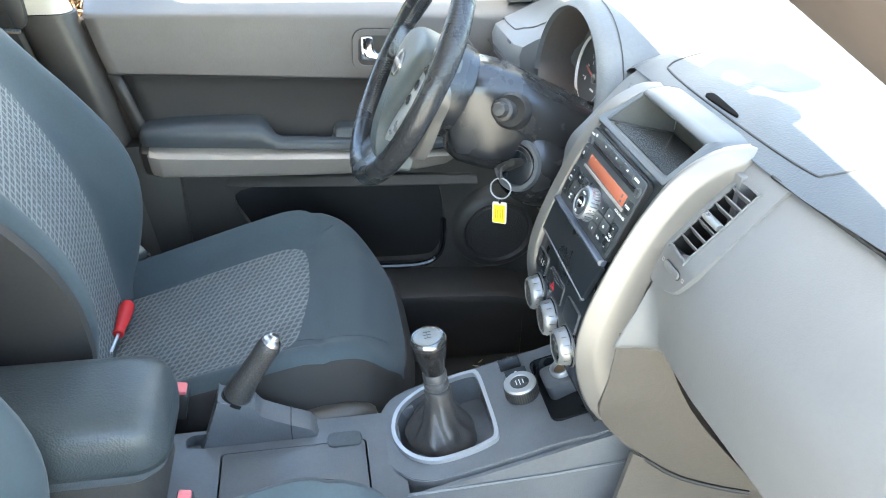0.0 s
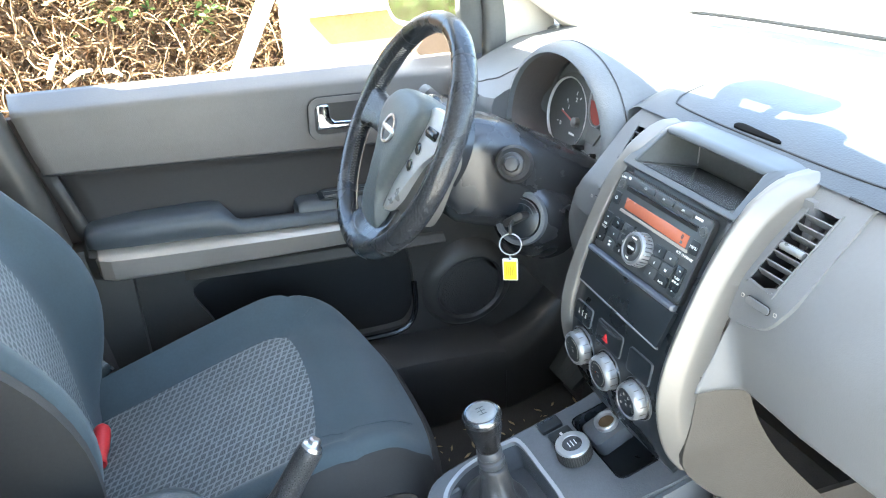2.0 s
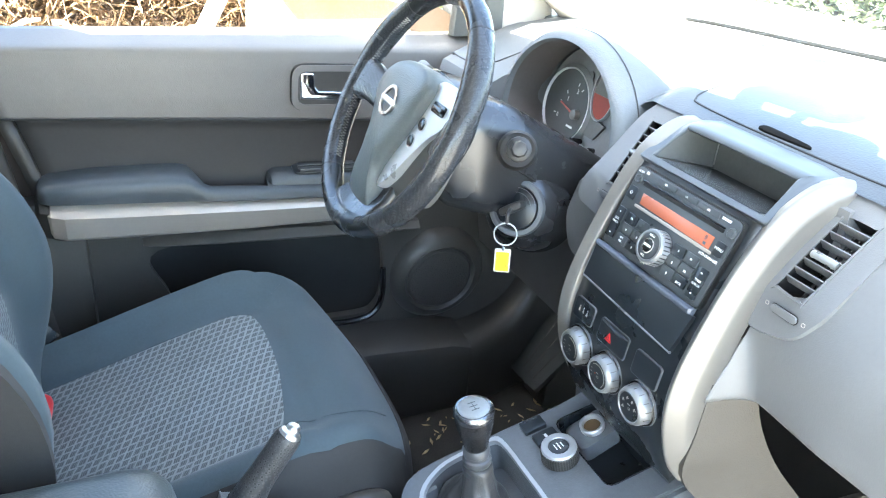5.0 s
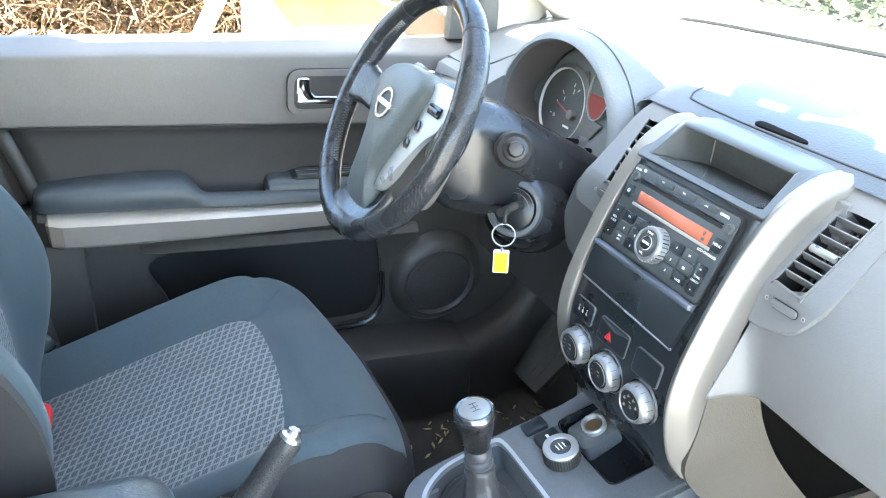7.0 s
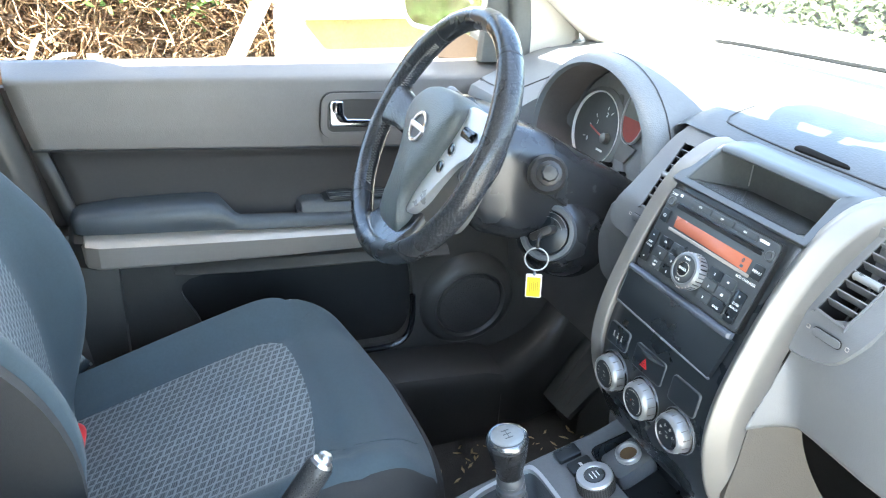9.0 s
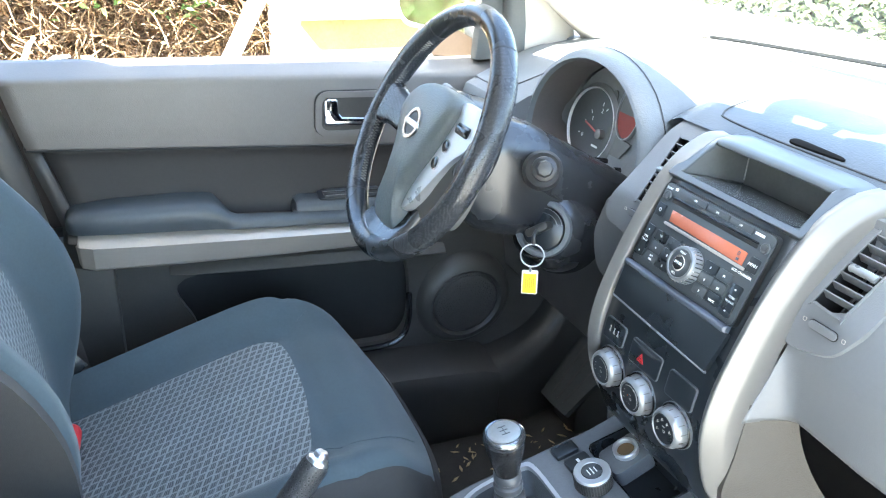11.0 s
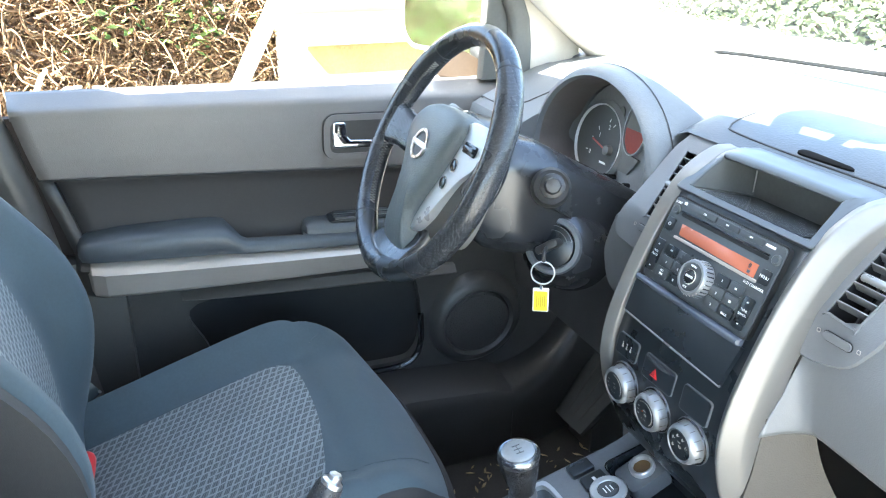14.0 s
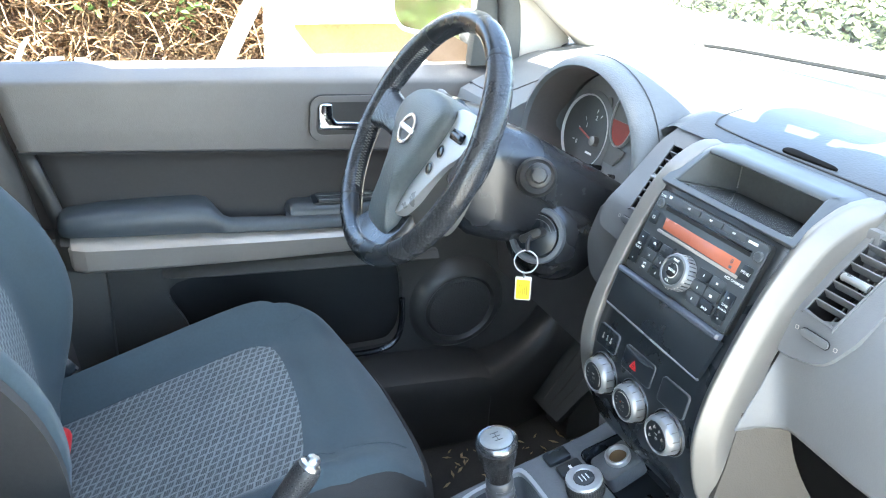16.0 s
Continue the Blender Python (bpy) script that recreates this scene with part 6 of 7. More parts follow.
fuel = part("dial", slab([(0.011 + 0.0270 * math.cos(t), 0.045 + 0.0425 * math.sin(t)) for t in (2 * math.pi * k / 40 for k in range(40))], 0.003, GF @ Matrix.Translation((0, 0, 0.001))), M["recess"], clu, "oval dial with a red lower half")
part("red_face", slab([(0.011 + 0.0255 * math.cos(t), 0.045 + 0.0410 * math.sin(t)) for t in (math.pi + 0.12 + (math.pi - 0.24) * k / 24 for k in range(25))], 0.0012, GF @ Matrix.Translation((0, 0, 0.0036))), M["gauge_red"], fuel, "red lower half of the dial")
part("ring", ring_plate([(0.011 + 0.0288 * math.cos(t), 0.045 + 0.0445 * math.sin(t)) for t in (2 * math.pi * k / 40 for k in range(40))], [(0.011 + 0.0272 * math.cos(t), 0.045 + 0.0427 * math.sin(t)) for t in (2 * math.pi * k / 40 for k in range(40))], 0.006, GF @ Matrix.Translation((0, 0, 0.001)), 0.0008), M["bezel"], fuel)
part("warning_window", slab([(-0.040 + 0.0085 * math.cos(t), 0.056 + 0.0125 * math.sin(t)) for t in (2 * math.pi * k / 24 for k in range(24))], 0.002, GF @ Matrix.Translation((0, 0, 0.001))), M["recess"], clu, "dark oval warning window")
part("message_screen", slab([(-0.013, -0.029), (0.016, -0.029), (0.036, -0.001), (-0.007, 0.003)], 0.003, GF @ Matrix.Translation((0, 0, 0.001))), M["recess"], clu, "dark message screen")
for u, v, h in ((-0.015, -0.042, 0.022), (0.0245, -0.045, 0.010)):
    pin = part("reset_pin", lathe([(0.0046, 0), (0.0044, h), (0.0036, h + 0.001), (0.001, h + 0.001)], 16, GF @ Matrix.Translation((u, v, 0.001))), M["gloss"], clu, "black reset pin")
    part("pin_tip", lathe([(0.0026, 0), (0.0024, 0.0008), (0.001, 0.0008)], 12, GF @ Matrix.Translation((u, v, h + 0.0018))), M["thread"], pin)
part("panel_ledge", slab([(-0.030, -0.041), (0.030, -0.055), (0.030, -0.0575), (-0.030, -0.0435)], 0.004, GF @ Matrix.Translation((0, 0, 0.0))), M["bezel"], clu, "bright ledge under the pins")
part("cluster_shelf", loft([[(x, y, z) for x, z in ((0.64, 1.050), (0.64, 1.064), (0.705, 1.062), (0.72, 1.04))] for y in (0.31, 0.52)]), M["dash_dark"], clu)

# left end of the dash with a small lidded holder
lend = loft([[(x + dx, y, z - dz) for x, z in ((0.600, 1.03), (0.580, 1.09), (0.574, 1.140), (0.580, 1.156), (0.600, 1.166), (0.66, 1.190), (0.75, 1.222), (0.85, 1.234), (1.02, 1.236), (1.02, 1.03))] for y, dx, dz in ((0.540, 0.012, 0.0), (0.560, 0.0, 0.0), (0.70, 0.0, 0.0), (0.728, 0.004, 0.004), (0.742, 0.016, 0.012))])
le = part("end_panel", lend, M["dash_grey"], dash, "light grey left end of the dashboard", 30)
EF = frame_of((0.576, 0.655, 1.115), (0, -1, 0), (-0.12, 0, 1))
part("end_slot", box((0.105, 0.010, 0.008), EF @ Matrix.Translation((0.002, -0.018, -0.002)), 0.001), M["hollow"], le, "dark slot under the lid")
part("face_seam", box((0.160, 0.0016, 0.004), EF @ Matrix.Translation((-0.002, 0.004, 0.0)), 0.0), M["seal"], le)
lid_o = smooth([(0.598, 0.705), (0.598, 0.64), (0.601, 0.622), (0.612, 0.612), (0.620, 0.600), (0.640, 0.592), (0.735, 0.592), (0.735, 0.715), (0.610, 0.715)], 4)
lid_z = curve1((0.574, 0.58, 0.60, 0.66, 0.75, 0.85), (1.14, 1.156, 1.166, 1.190, 1.222, 1.234))
part("holder_lid", loft([[(x, y, lid_z(x) + h) for x, y in lid_o] for h in (-0.004, 0.0018)] + [[(0.665 + (x - 0.665) * 0.97, 0.655 + (y - 0.655) * 0.97, lid_z(0.665 + (x - 0.665) * 0.97) + 0.003) for x, y in lid_o]]), M["dash_grey"], le, "small hinged lid")
part("dash_corner", block((0.80, 0.735, 1.05), (1.12, 0.80, 1.226), 0.01), M["dash_grey"], le, "grey corner of the dashboard at the pillar")
part("lid_seam", tube([(x, y, lid_z(x) + 0.0006) for x, y in lid_o + lid_o[:1]], 0.0012, 5), M["seal"], le)
part("lid_gap", box((0.030, 0.010, 0.006), frame_of((0.584, 0.592, 1.150), (0, -1, 0), (0.2, 0, 1)), 0.002), M["hollow"], le, "dark finger gap")
# ---------------------------------------------------------------- steering column and wheel
col = thing("steering_column", (0.55, 0.38, 1.0), "dark plastic steering column shroud with stalk and lock", "steering column")
sh = []
for x, zt, zb, yr, yl in ((0.425, 1.165, 1.035, 0.335, 0.425), (0.44, 1.185, 1.022, 0.325, 0.437), (0.48, 1.188, 1.010, 0.318, 0.442), (0.53, 1.172, 1.000, 0.312, 0.448), (0.58, 1.145, 0.998, 0.306, 0.454), (0.64, 1.114, 1.00, 0.302, 0.458), (0.69, 1.085, 1.02, 0.305, 0.455)):
    sh.append([(x, (yr + yl) / 2 + y, (zt + zb) / 2 + z) for y, z in rrect(yl - yr, zt - zb, min(0.045, (zt - zb) * 0.42), 6)])
part("shroud", loft(sh), M["shroud"], col, "grained black column shroud", 50)
part("shroud_seam", tube([(0.50, 0.3145, 1.105), (0.55, 0.3085, 1.075), (0.60, 0.3035, 1.045), (0.66, 0.2990, 1.03)], 0.0016, 5), M["hollow"], col)
lock_n = Vector((-0.72, -0.62, 0.30)).normalized()
LK = facing(Vector((0.524, 0.303, 1.034)) - lock_n * 0.012, lock_n)
part("lock_boss", lathe([(0.074, -0.08), (0.066, -0.04), (0.056, -0.014), (0.049, -0.004), (0.043, 0.001)], 36, LK), M["shroud"], col, "rounded boss of the ignition lock")
lk = part("ignition_lock", lathe([(0.0435, -0.004), (0.043, 0.005), (0.041, 0.0085), (0.0350, 0.0092), (0.0335, 0.007), (0.0320, 0.002)], 44, LK, cap=False), M["console"], col, "broad grey ignition lock ring")
part("lock_face", lathe([(0.0325, 0.003), (0.0312, 0.0065), (0.0290, 0.0078), (0.001, 0.0086)], 36, LK), M["stack"], lk, "black lock cylinder")
part("lock_arc", ring_plate([(0.0305 * math.cos(radians(a)), 0.0305 * math.sin(radians(a))) for a in range(20, 161, 7)] + [(0.023 * math.cos(radians(a)), 0.023 * math.sin(radians(a))) for a in range(160, 19, -7)], [(0.0300 * math.cos(radians(a)), 0.0300 * math.sin(radians(a))) for a in range(20, 161, 7)] + [(0.0235 * math.cos(radians(a)), 0.0235 * math.sin(radians(a))) for a in range(160, 19, -7)], 0.0016, LK @ Matrix.Translation((0, 0, 0.0085))), M["gauge_panel"], lk)
stn = (Vector((0.473, 0.222, 1.157)) - Vector((0.515, 0.30, 1.125))).normalized()
ST = facing((0.515, 0.30, 1.125), stn)
part("stalk_socket", lathe([(0.029, -0.01), (0.028, 0.012), (0.024, 0.019), (0.020, 0.017)], 28, ST), M["dash_dark"], col)
stk = part("wiper_stalk", lathe([(0.011, 0.0), (0.012, 0.03), (0.0160, 0.040), (0.0172, 0.060), (0.0165, 0.070), (0.0130, 0.0725)], 28, ST), M["dash_dark"], col, "black wiper stalk")
part("stalk_tip", lathe([(0.0120, 0.0715), (0.0116, 0.086), (0.0095, 0.091), (0.002, 0.0925)], 8, ST), M["dash_dark"], stk, "stepped round stalk end")

lst = (Vector((0.466, 0.556, 1.186)) - Vector((0.520, 0.455, 1.120))).normalized()
LS = facing((0.520, 0.455, 1.120), lst)
lsk = part("light_stalk", lathe([(0.010, 0.0), (0.0105, 0.07), (0.0125, 0.085), (0.0135, 0.105), (0.0120, 0.118)], 24, LS), M["dash_dark"], col, "black light stalk")
part("stalk_end", lathe([(0.0120, 0.117), (0.0118, 0.128), (0.0095, 0.133), (0.002, 0.134)], 20, LS), M["gauge_panel"], lsk, "grey end of the stalk")
TILT_W = radians(27.5)
WC = Vector((0.3655, 0.380, 1.170))
WU, WV = Vector((0, -1, 0)), Vector((math.sin(TILT_W), 0, math.cos(TILT_W)))
WH = frame_of(WC, WU, WV)                                  # x to the passenger, y up, z to the driver
wheel = thing("steering_wheel", (0.42, 0.38, 1.14), "black leather steering wheel with silver spoke trim", "steering wheel")
R0 = 0.1745


def rim_part(a0, a1, fat=1.0, steps=40):
    rings = []
    for k in range(steps + 1):
        a = radians(a0 + (a1 - a0) * k / steps)
        lump = 1 + 0.10 * math.exp(-((math.degrees(a) % 360 - 30) / 14) ** 2) + 0.10 * math.exp(-((math.degrees(a) % 360 - 150) / 14) ** 2)
        c = Vector((math.cos(a), math.sin(a), 0))
        rings.append([tuple(WH @ (c * (R0 + 0.0158 * fat * lump * math.cos(t)) + Vector((0, 0, 0.0178 * fat * lump * math.sin(t))))) for t in (2 * math.pi * i / 18 for i in range(18))])
    return loft(rings)


for name, a0, a1, material, lab in (("rim_top", 52, 128, M["leather"], "smooth leather top of the rim"), ("rim_left", 128.4, 232, M["perf"], "perforated leather side of the rim"), ("rim_right", -52, 51.6, M["perf"], "perforated leather side of the rim"), ("rim_bottom", 232.4, 307.6, M["leather"], "smooth leather foot of the rim")):
    rp = part(name, rim_part(a0, a1), material, wheel, lab, 60)
for a in (52, 128, 232, 307.8):
    part("joint", rim_part(a - 0.35, a + 0.35, 1.012, 2), M["hollow"], wheel)
for a0, a1 in ((134, 178), (190, 228), (2, 46), (-48, -10)):
    st = []
    n = int((a1 - a0) / 1.6)
    for k in range(n):
        a = radians(a0 + (a1 - a0) * k / n)
        for j in (0, 1):
            a2 = a + radians(0.8) * j
            t = radians(180 + (16 if j else -10))
            st.append(tuple(WH @ (Vector((math.cos(a2), math.sin(a2), 0)) * (R0 + 0.0164 * math.cos(t)) + Vector((0, 0, 0.0184 * math.sin(t) + 0.002)))))
    part("stitching", tube(st, 0.0012, 4), M["thread"], wheel, "grey zigzag stitching")
pad_o = smooth([(-0.084, 0.036), (-0.066, 0.054), (-0.03, 0.065), (0.03, 0.066), (0.062, 0.053), (0.063, 0.026), (0.050, -0.021), (0.037, -0.058), (0.032, -0.09), (0.036, -0.122), (0.036, -0.142), (0.0, -0.148), (-0.036, -0.142), (-0.037, -0.122), (-0.035, -0.09), (-0.043, -0.056), (-0.058, -0.026), (-0.076, -0.002), (-0.087, 0.016)], 5)
pr = []
for k, z in ((0.98, -0.055), (1.03, -0.030), (1.035, -0.010), (1.02, -0.001), (0.985, 0.0050), (0.91, 0.0105), (0.74, 0.0150), (0.5, 0.0168), (0.25, 0.0175), (0.02, 0.0176)):
    pr.append([tuple(WH @ Vector((x * k, -0.01 + (y + 0.01) * k, z - 0.14 * max(0, -(y * k) - 0.055)))) for x, y in pad_o])
pad = part("airbag_cover", loft(pr), M["pad"], wheel, "grained grey airbag cover", 55)
EM = WH @ Matrix.Translation((-0.004, 0.004, 0.0172))
em = part("emblem", ring_plate(circle(0.0225, 40), circle(0.0178, 40), 0.0035, EM, 0.001), M["steel"], pad, "plain chrome ring badge")
part("emblem_bar", slab(rrect(0.048, 0.0078, 0.001, 2), 0.0042, EM, 0.0008), M["steel"], em)
part("emblem_back", slab(circle(0.0180, 32), 0.0012, EM), M["button"], em)
for dx, dy, w in ((-0.010, -0.098, 0.010), (-0.010, -0.104, 0.013)):
    part("cover_mark", box((w, 0.003, 0.0006), WH @ Matrix.Translation((dx, dy, 0.0055)) @ Matrix.Rotation(radians(-8), 4, "X")), M["thread"], pad)


def wing_skin(pts, back, s, z0, fall):
    """A spoke plate with rolled edges; fall lets it sink away from the pad's side."""
    c = [sum(p[i] for p in pts) / len(pts) for i in (0, 1)]
    w = smooth([(x * s, y) for x, y in (pts if s > 0 else pts[::-1])], 4)
    cx = c[0] * s
    return loft([[tuple(WH @ Vector((x, y, z0 + z - fall(abs(x), y)))) for x, y in [(cx + (px - cx) * k, c[1] + (py - c[1]) * k) for px, py in w]] for k, z in ((0.97, -back), (1.0, -0.006), (1.0, 0.0), (0.975, 0.0025), (0.8, 0.0030), (0.4, 0.0032), (0.03, 0.0032))])


for s in (-1, 1):
    z0 = -0.008 if s > 0 else -0.016
    key = [(0.058, 0.060), (0.090, 0.066), (0.120, 0.062), (0.127, 0.036), (0.119, 0.009), (0.100, -0.011), (0.080, -0.044), (0.060, -0.080), (0.036, -0.106), (0.022, -0.088), (0.034, -0.045), (0.048, -0.010), (0.058, 0.024)]
    low = [(0.124, 0.034), (0.140, 0.032), (0.143, 0.010), (0.132, -0.018), (0.124, -0.045), (0.113, -0.075), (0.096, -0.098), (0.062, -0.104), (0.032, -0.105), (0.050, -0.083), (0.070, -0.046), (0.092, -0.012), (0.112, 0.010)]
    if s < 0:
        key = [(x, 0.86 * y - 0.016) for x, y in key]
    wg = part("spoke_trim", wing_skin(key, 0.02, s, z0, lambda x, y: 0.03 * max(0, x - 0.08)), M["spoke"], wheel, "satin silver spoke trim", 50)
    part("lower_trim", wing_skin(low, 0.015, s, z0 - 0.002, lambda x, y: 0.55 * max(0, (x - 0.085) * 0.75 - (y + 0.012) * 0.62)), M["silver"], wheel, "satin silver lower spoke trim", 50)
    if s > 0:
        part("rocker", merged(slab(rrect(0.034, 0.015, 0.003, 3), 0.005, WH @ Matrix.Translation((0.094, 0.031, z0 + 0.001)), 0.002), slab(rrect(0.028, 0.007, 0.002, 3), 0.006, WH @ Matrix.Translation((0.097, 0.031, z0 + 0.004)), 0.002)), M["gloss"], wg, "black rocker key")
        for x, y in ((0.074, 0.002), (0.067, -0.025)):
            part("button", slab(circle(0.0080, 20, 0, 0, 0.0066), 0.006, WH @ Matrix.Translation((x, y, z0 + 0.001)) @ Matrix.Rotation(radians(-40), 4, "Z"), 0.0015), M["gloss"], wg, "oval black button")
            part("button_rim", ring_plate(circle(0.0098, 20, 0, 0, 0.0084), circle(0.0082, 20, 0, 0, 0.0068), 0.0042, WH @ Matrix.Translation((x, y, z0 + 0.001)) @ Matrix.Rotation(radians(-40), 4, "Z"), 0.0005), M["steel"], wg)
    part("spoke", loft([[tuple(WH @ Vector((s * x, yc + y, zc + z))) for y, z in rrect(h, 0.022, 0.009, 3)] for x, yc, h, zc in ((0.05, 0.000, 0.06, -0.034), (0.10, -0.002, 0.054, -0.026), (0.135, 0.004, 0.056, -0.012), (0.158, 0.006, 0.070, -0.003), (0.174, 0.006, 0.084, 0.0))]), M["perf"], wheel, "leather-covered side spoke")
part("lower_spoke", loft([[tuple(WH @ Vector((xc, y, zc + z))) for xc, z in rrect(w, 0.02, 0.008, 3)] for y, w, zc in ((-0.08, 0.11, -0.035), (-0.12, 0.115, -0.026), (-0.15, 0.12, -0.010), (-0.172, 0.12, 0.0))]), M["shroud"], wheel, "broad lower spoke")
part("hub_cover", lathe([(0.075, -0.085), (0.078, -0.06), (0.074, -0.03), (0.06, -0.02)], 36, WH), M["shroud"], wheel, "round black hub cover")
part("hub_plug", lathe([(0.012, 0), (0.011, 0.002), (0.001, 0.002)], 20, frame_of(WH @ Vector((0.055, -0.055, -0.055)), (0.6, 0.6, -0.2), (0.3, 0, 0.9))), M["pad"], wheel)

# keys hanging in the lock
keys = thing("car_key", (0.50, 0.28, 0.95), "car key in the lock with ring and yellow tag", "key")
kc = LK @ Vector((0, 0, 0.030))
part("key_head", slab(rrect(0.036, 0.012, 0.005, 3), 0.026, LK @ Matrix.Rotation(radians(35), 4, "Z") @ Matrix.Translation((0, 0, 0.012)), 0.003), M["dash_dark"], keys, "black key head")
part("key_blade", box((0.010, 0.003, 0.02), LK @ Matrix.Translation((0, 0, 0.0))), M["steel"], keys)
rc = Vector((0.496, 0.274, 1.008))
part("key_loop", tube(smooth([tuple(kc), (0.495, 0.272, 1.040), (0.494, 0.270, 1.028)], 4, closed=False), 0.003, 8), M["dash_dark"], keys)
view_n = Vector((-0.50, -0.85, 0.15)).normalized()
KR = facing(rc, view_n)
part("split_ring", tube([tuple(KR @ Vector((0.0165 * math.cos(a), 0.0165 * math.sin(a), 0))) for a in (2 * math.pi * k / 36 for k in range(37))], 0.0012, 8), M["bezel"], keys, "bright split ring")
tg = Vector((0.497, 0.277, 0.964))
TG = frame_of(tg, Vector((0.86, -0.50, 0.03)), Vector((0.05, 0.0, 1)))
if (TG.to_3x3() @ Vector((0, 0, 1))).dot(view_n) < 0:
    TG = TG @ Matrix.Rotation(math.pi, 4, "Y")
tag = part("tag", slab(rrect(0.0235, 0.0365, 0.002, 2), 0.004, TG @ Matrix.Translation((0, 0, -0.002)), 0.0008), M["tagedge"], keys, "clear plastic tag frame")
part("tag_card", slab(rrect(0.0195, 0.0305, 0.001, 2), 0.0006, TG @ Matrix.Translation((0, -0.001, 0.0020))), M["yellow"], tag, "yellow card")
for k in range(5):
    part("tag_line", box((0.0011, 0.018 - 0.003 * (k % 2), 0.0003), TG @ Matrix.Translation((-0.0055 + 0.0028 * k, -0.001, 0.0026))), mat("ochre_ink", (0.45, 0.30, 0.01), 0.6) if k == 0 else bpy.data.materials["ochre_ink"], tag)
part("tag_loop", tube([(0.496, 0.2755, 0.9925), (0.4965, 0.276, 0.9815)], 0.0022, 8), M["chrome"], keys)

# ---------------------------------------------------------------- loose things
drv = thing("screwdriver", (-0.15, 0.45, 0.70), "red-handled screwdriver lying on the seat cushion", "screwdriver")
part("handle", tube(smooth([(-0.146, 0.474, 0.727), (-0.146, 0.460, 0.725), (-0.147, 0.435, 0.722), (-0.149, 0.405, 0.719), (-0.150, 0.388, 0.717)], 4, closed=False), [0.006, 0.0100, 0.0122, 0.0132, 0.0135, 0.0135, 0.0132, 0.0128, 0.0125, 0.012, 0.0112, 0.0102, 0.0094, 0.009, 0.0095, 0.0102, 0.009], 14), M["red"], drv, "fluted red plastic handle")
part("blade", tube([(-0.150, 0.388, 0.717), (-0.156, 0.345, 0.710)], 0.003, 8), M["steel"], drv)


def buckle(x, y, z, label):
    t = thing("seat_belt_buckle", (x, y, z - 0.08), label, "belt buckle", "belt buckles")
    part("stalk", tube([(x - 0.012, y, z - 0.13), (x - 0.004, y, z - 0.03)], 0.012, 10), M["hollow"], t)
    part("housing", box((0.022, 0.032, 0.045), frame_of((x - 0.006, y, z - 0.040), (1, 0, -0.2), (0, 1, 0)), 0.004), M["dash_dark"], t)
    part("release_button", box((0.016, 0.024, 0.008), frame_of((x + 0.002, y, z + 0.002), (1, 0, -0.2), (0, 1, 0)), 0.003), M["pink"], t, "faded red release button")


buckle(-0.012, 0.150, 0.765, "black belt buckle with faded red button beside the seat")
buckle(0.022, -0.097, 0.790, "black belt buckle with red button by the console")
belt = thing("seat_belt", (-0.13, 0.63, 0.60), "dark seat belt running down beside the seat", "seat belt")
part("webbing", loft([[(x + dx, y + dy, z) for dx, dy in ((-0.02, -0.001), (0.02, -0.003), (0.02, 0.0), (-0.02, 0.002))] for x, y, z in ((-0.205, 0.655, 0.52), (-0.245, 0.69, 0.80), (-0.305, 0.718, 1.10), (-0.330, 0.718, 1.20))]), M["seat_side"], belt)
part("tongue", box((0.045, 0.004, 0.03), frame_of((-0.138, 0.598, 0.742), (0.8, 0.3, 0.5), (0, 1, 0.2)), 0.001), M["steel"], belt, "steel belt tongue")
anc = thing("belt_guide", (-0.29, 0.70, 1.18), "dark plastic seat-belt guide on the pillar", "belt guide")
part("cover", slab(rrect(0.085, 0.10, 0.024, 4), 0.022, frame_of((-0.325, 0.742, 1.215), (1, 0, 0), (0, 0, 1)), 0.006), M["dash_dark"], anc)
part("slot", tube([(-0.345, 0.716, 1.172), (-0.292, 0.716, 1.168)], 0.006, 8), M["steel"], anc)

# dead pedal and floor crumbs
ped = thing("foot_rest", (0.83, 0.62, 0.42), "worn black rubber foot rest in the footwell", "foot rest")
PD = frame_of((0.789, 0.621, 0.448), (0.06, -1, 0), (0.082, -0.0085, 0.092))
part("plate", slab(smooth([(-0.050, 0.012), (-0.042, 0.002), (0.040, 0.002), (0.049, 0.012), (0.056, 0.07), (0.068, 0.150), (0.060, 0.160), (-0.060, 0.160), (-0.068, 0.150), (-0.057, 0.07)], 3), 0.012, PD, 0.003), mat("worn_grey_rubber", (0.034, 0.037, 0.037), 0.6, grain=0.5, grain_size=0.003), ped)
part("wedge", loft([[(x, y, z) for x, z in ((0.815, 0.402), (0.815, 0.462), (0.885, 0.540), (0.90, 0.402))] for y in (0.575, 0.665)]), M["dash_dark"], ped)
for k in range(3):
    part("groove", box((0.003, 0.150, 0.0015), PD @ Matrix.Translation((-0.028 + 0.028 * k, 0.095, 0.0117)) @ Matrix.Rotation(-0.09 * (k - 1), 4, "Z"), 0.0004), M["dash_dark"], ped)
crumbs = bmesh.new()
rng = random.Random(4)
for k in range(150):
    x, y, a, l = rng.uniform(0.46, 0.85), rng.uniform(0.22, 0.62), rng.uniform(0, 6.28), rng.uniform(0.004, 0.012)
    pts = [crumbs.verts.new((x + l * (c * math.cos(a) - 0.3 * s * math.sin(a)), y + l * (c * math.sin(a) + 0.3 * s * math.cos(a)), 0.4015 + 0.002 * abs(c * s) + 0.001)) for c, s in ((1, 0), (0.2, 1), (-1, 0.3), (-0.2, -0.8))]
    crumbs.faces.new(pts)
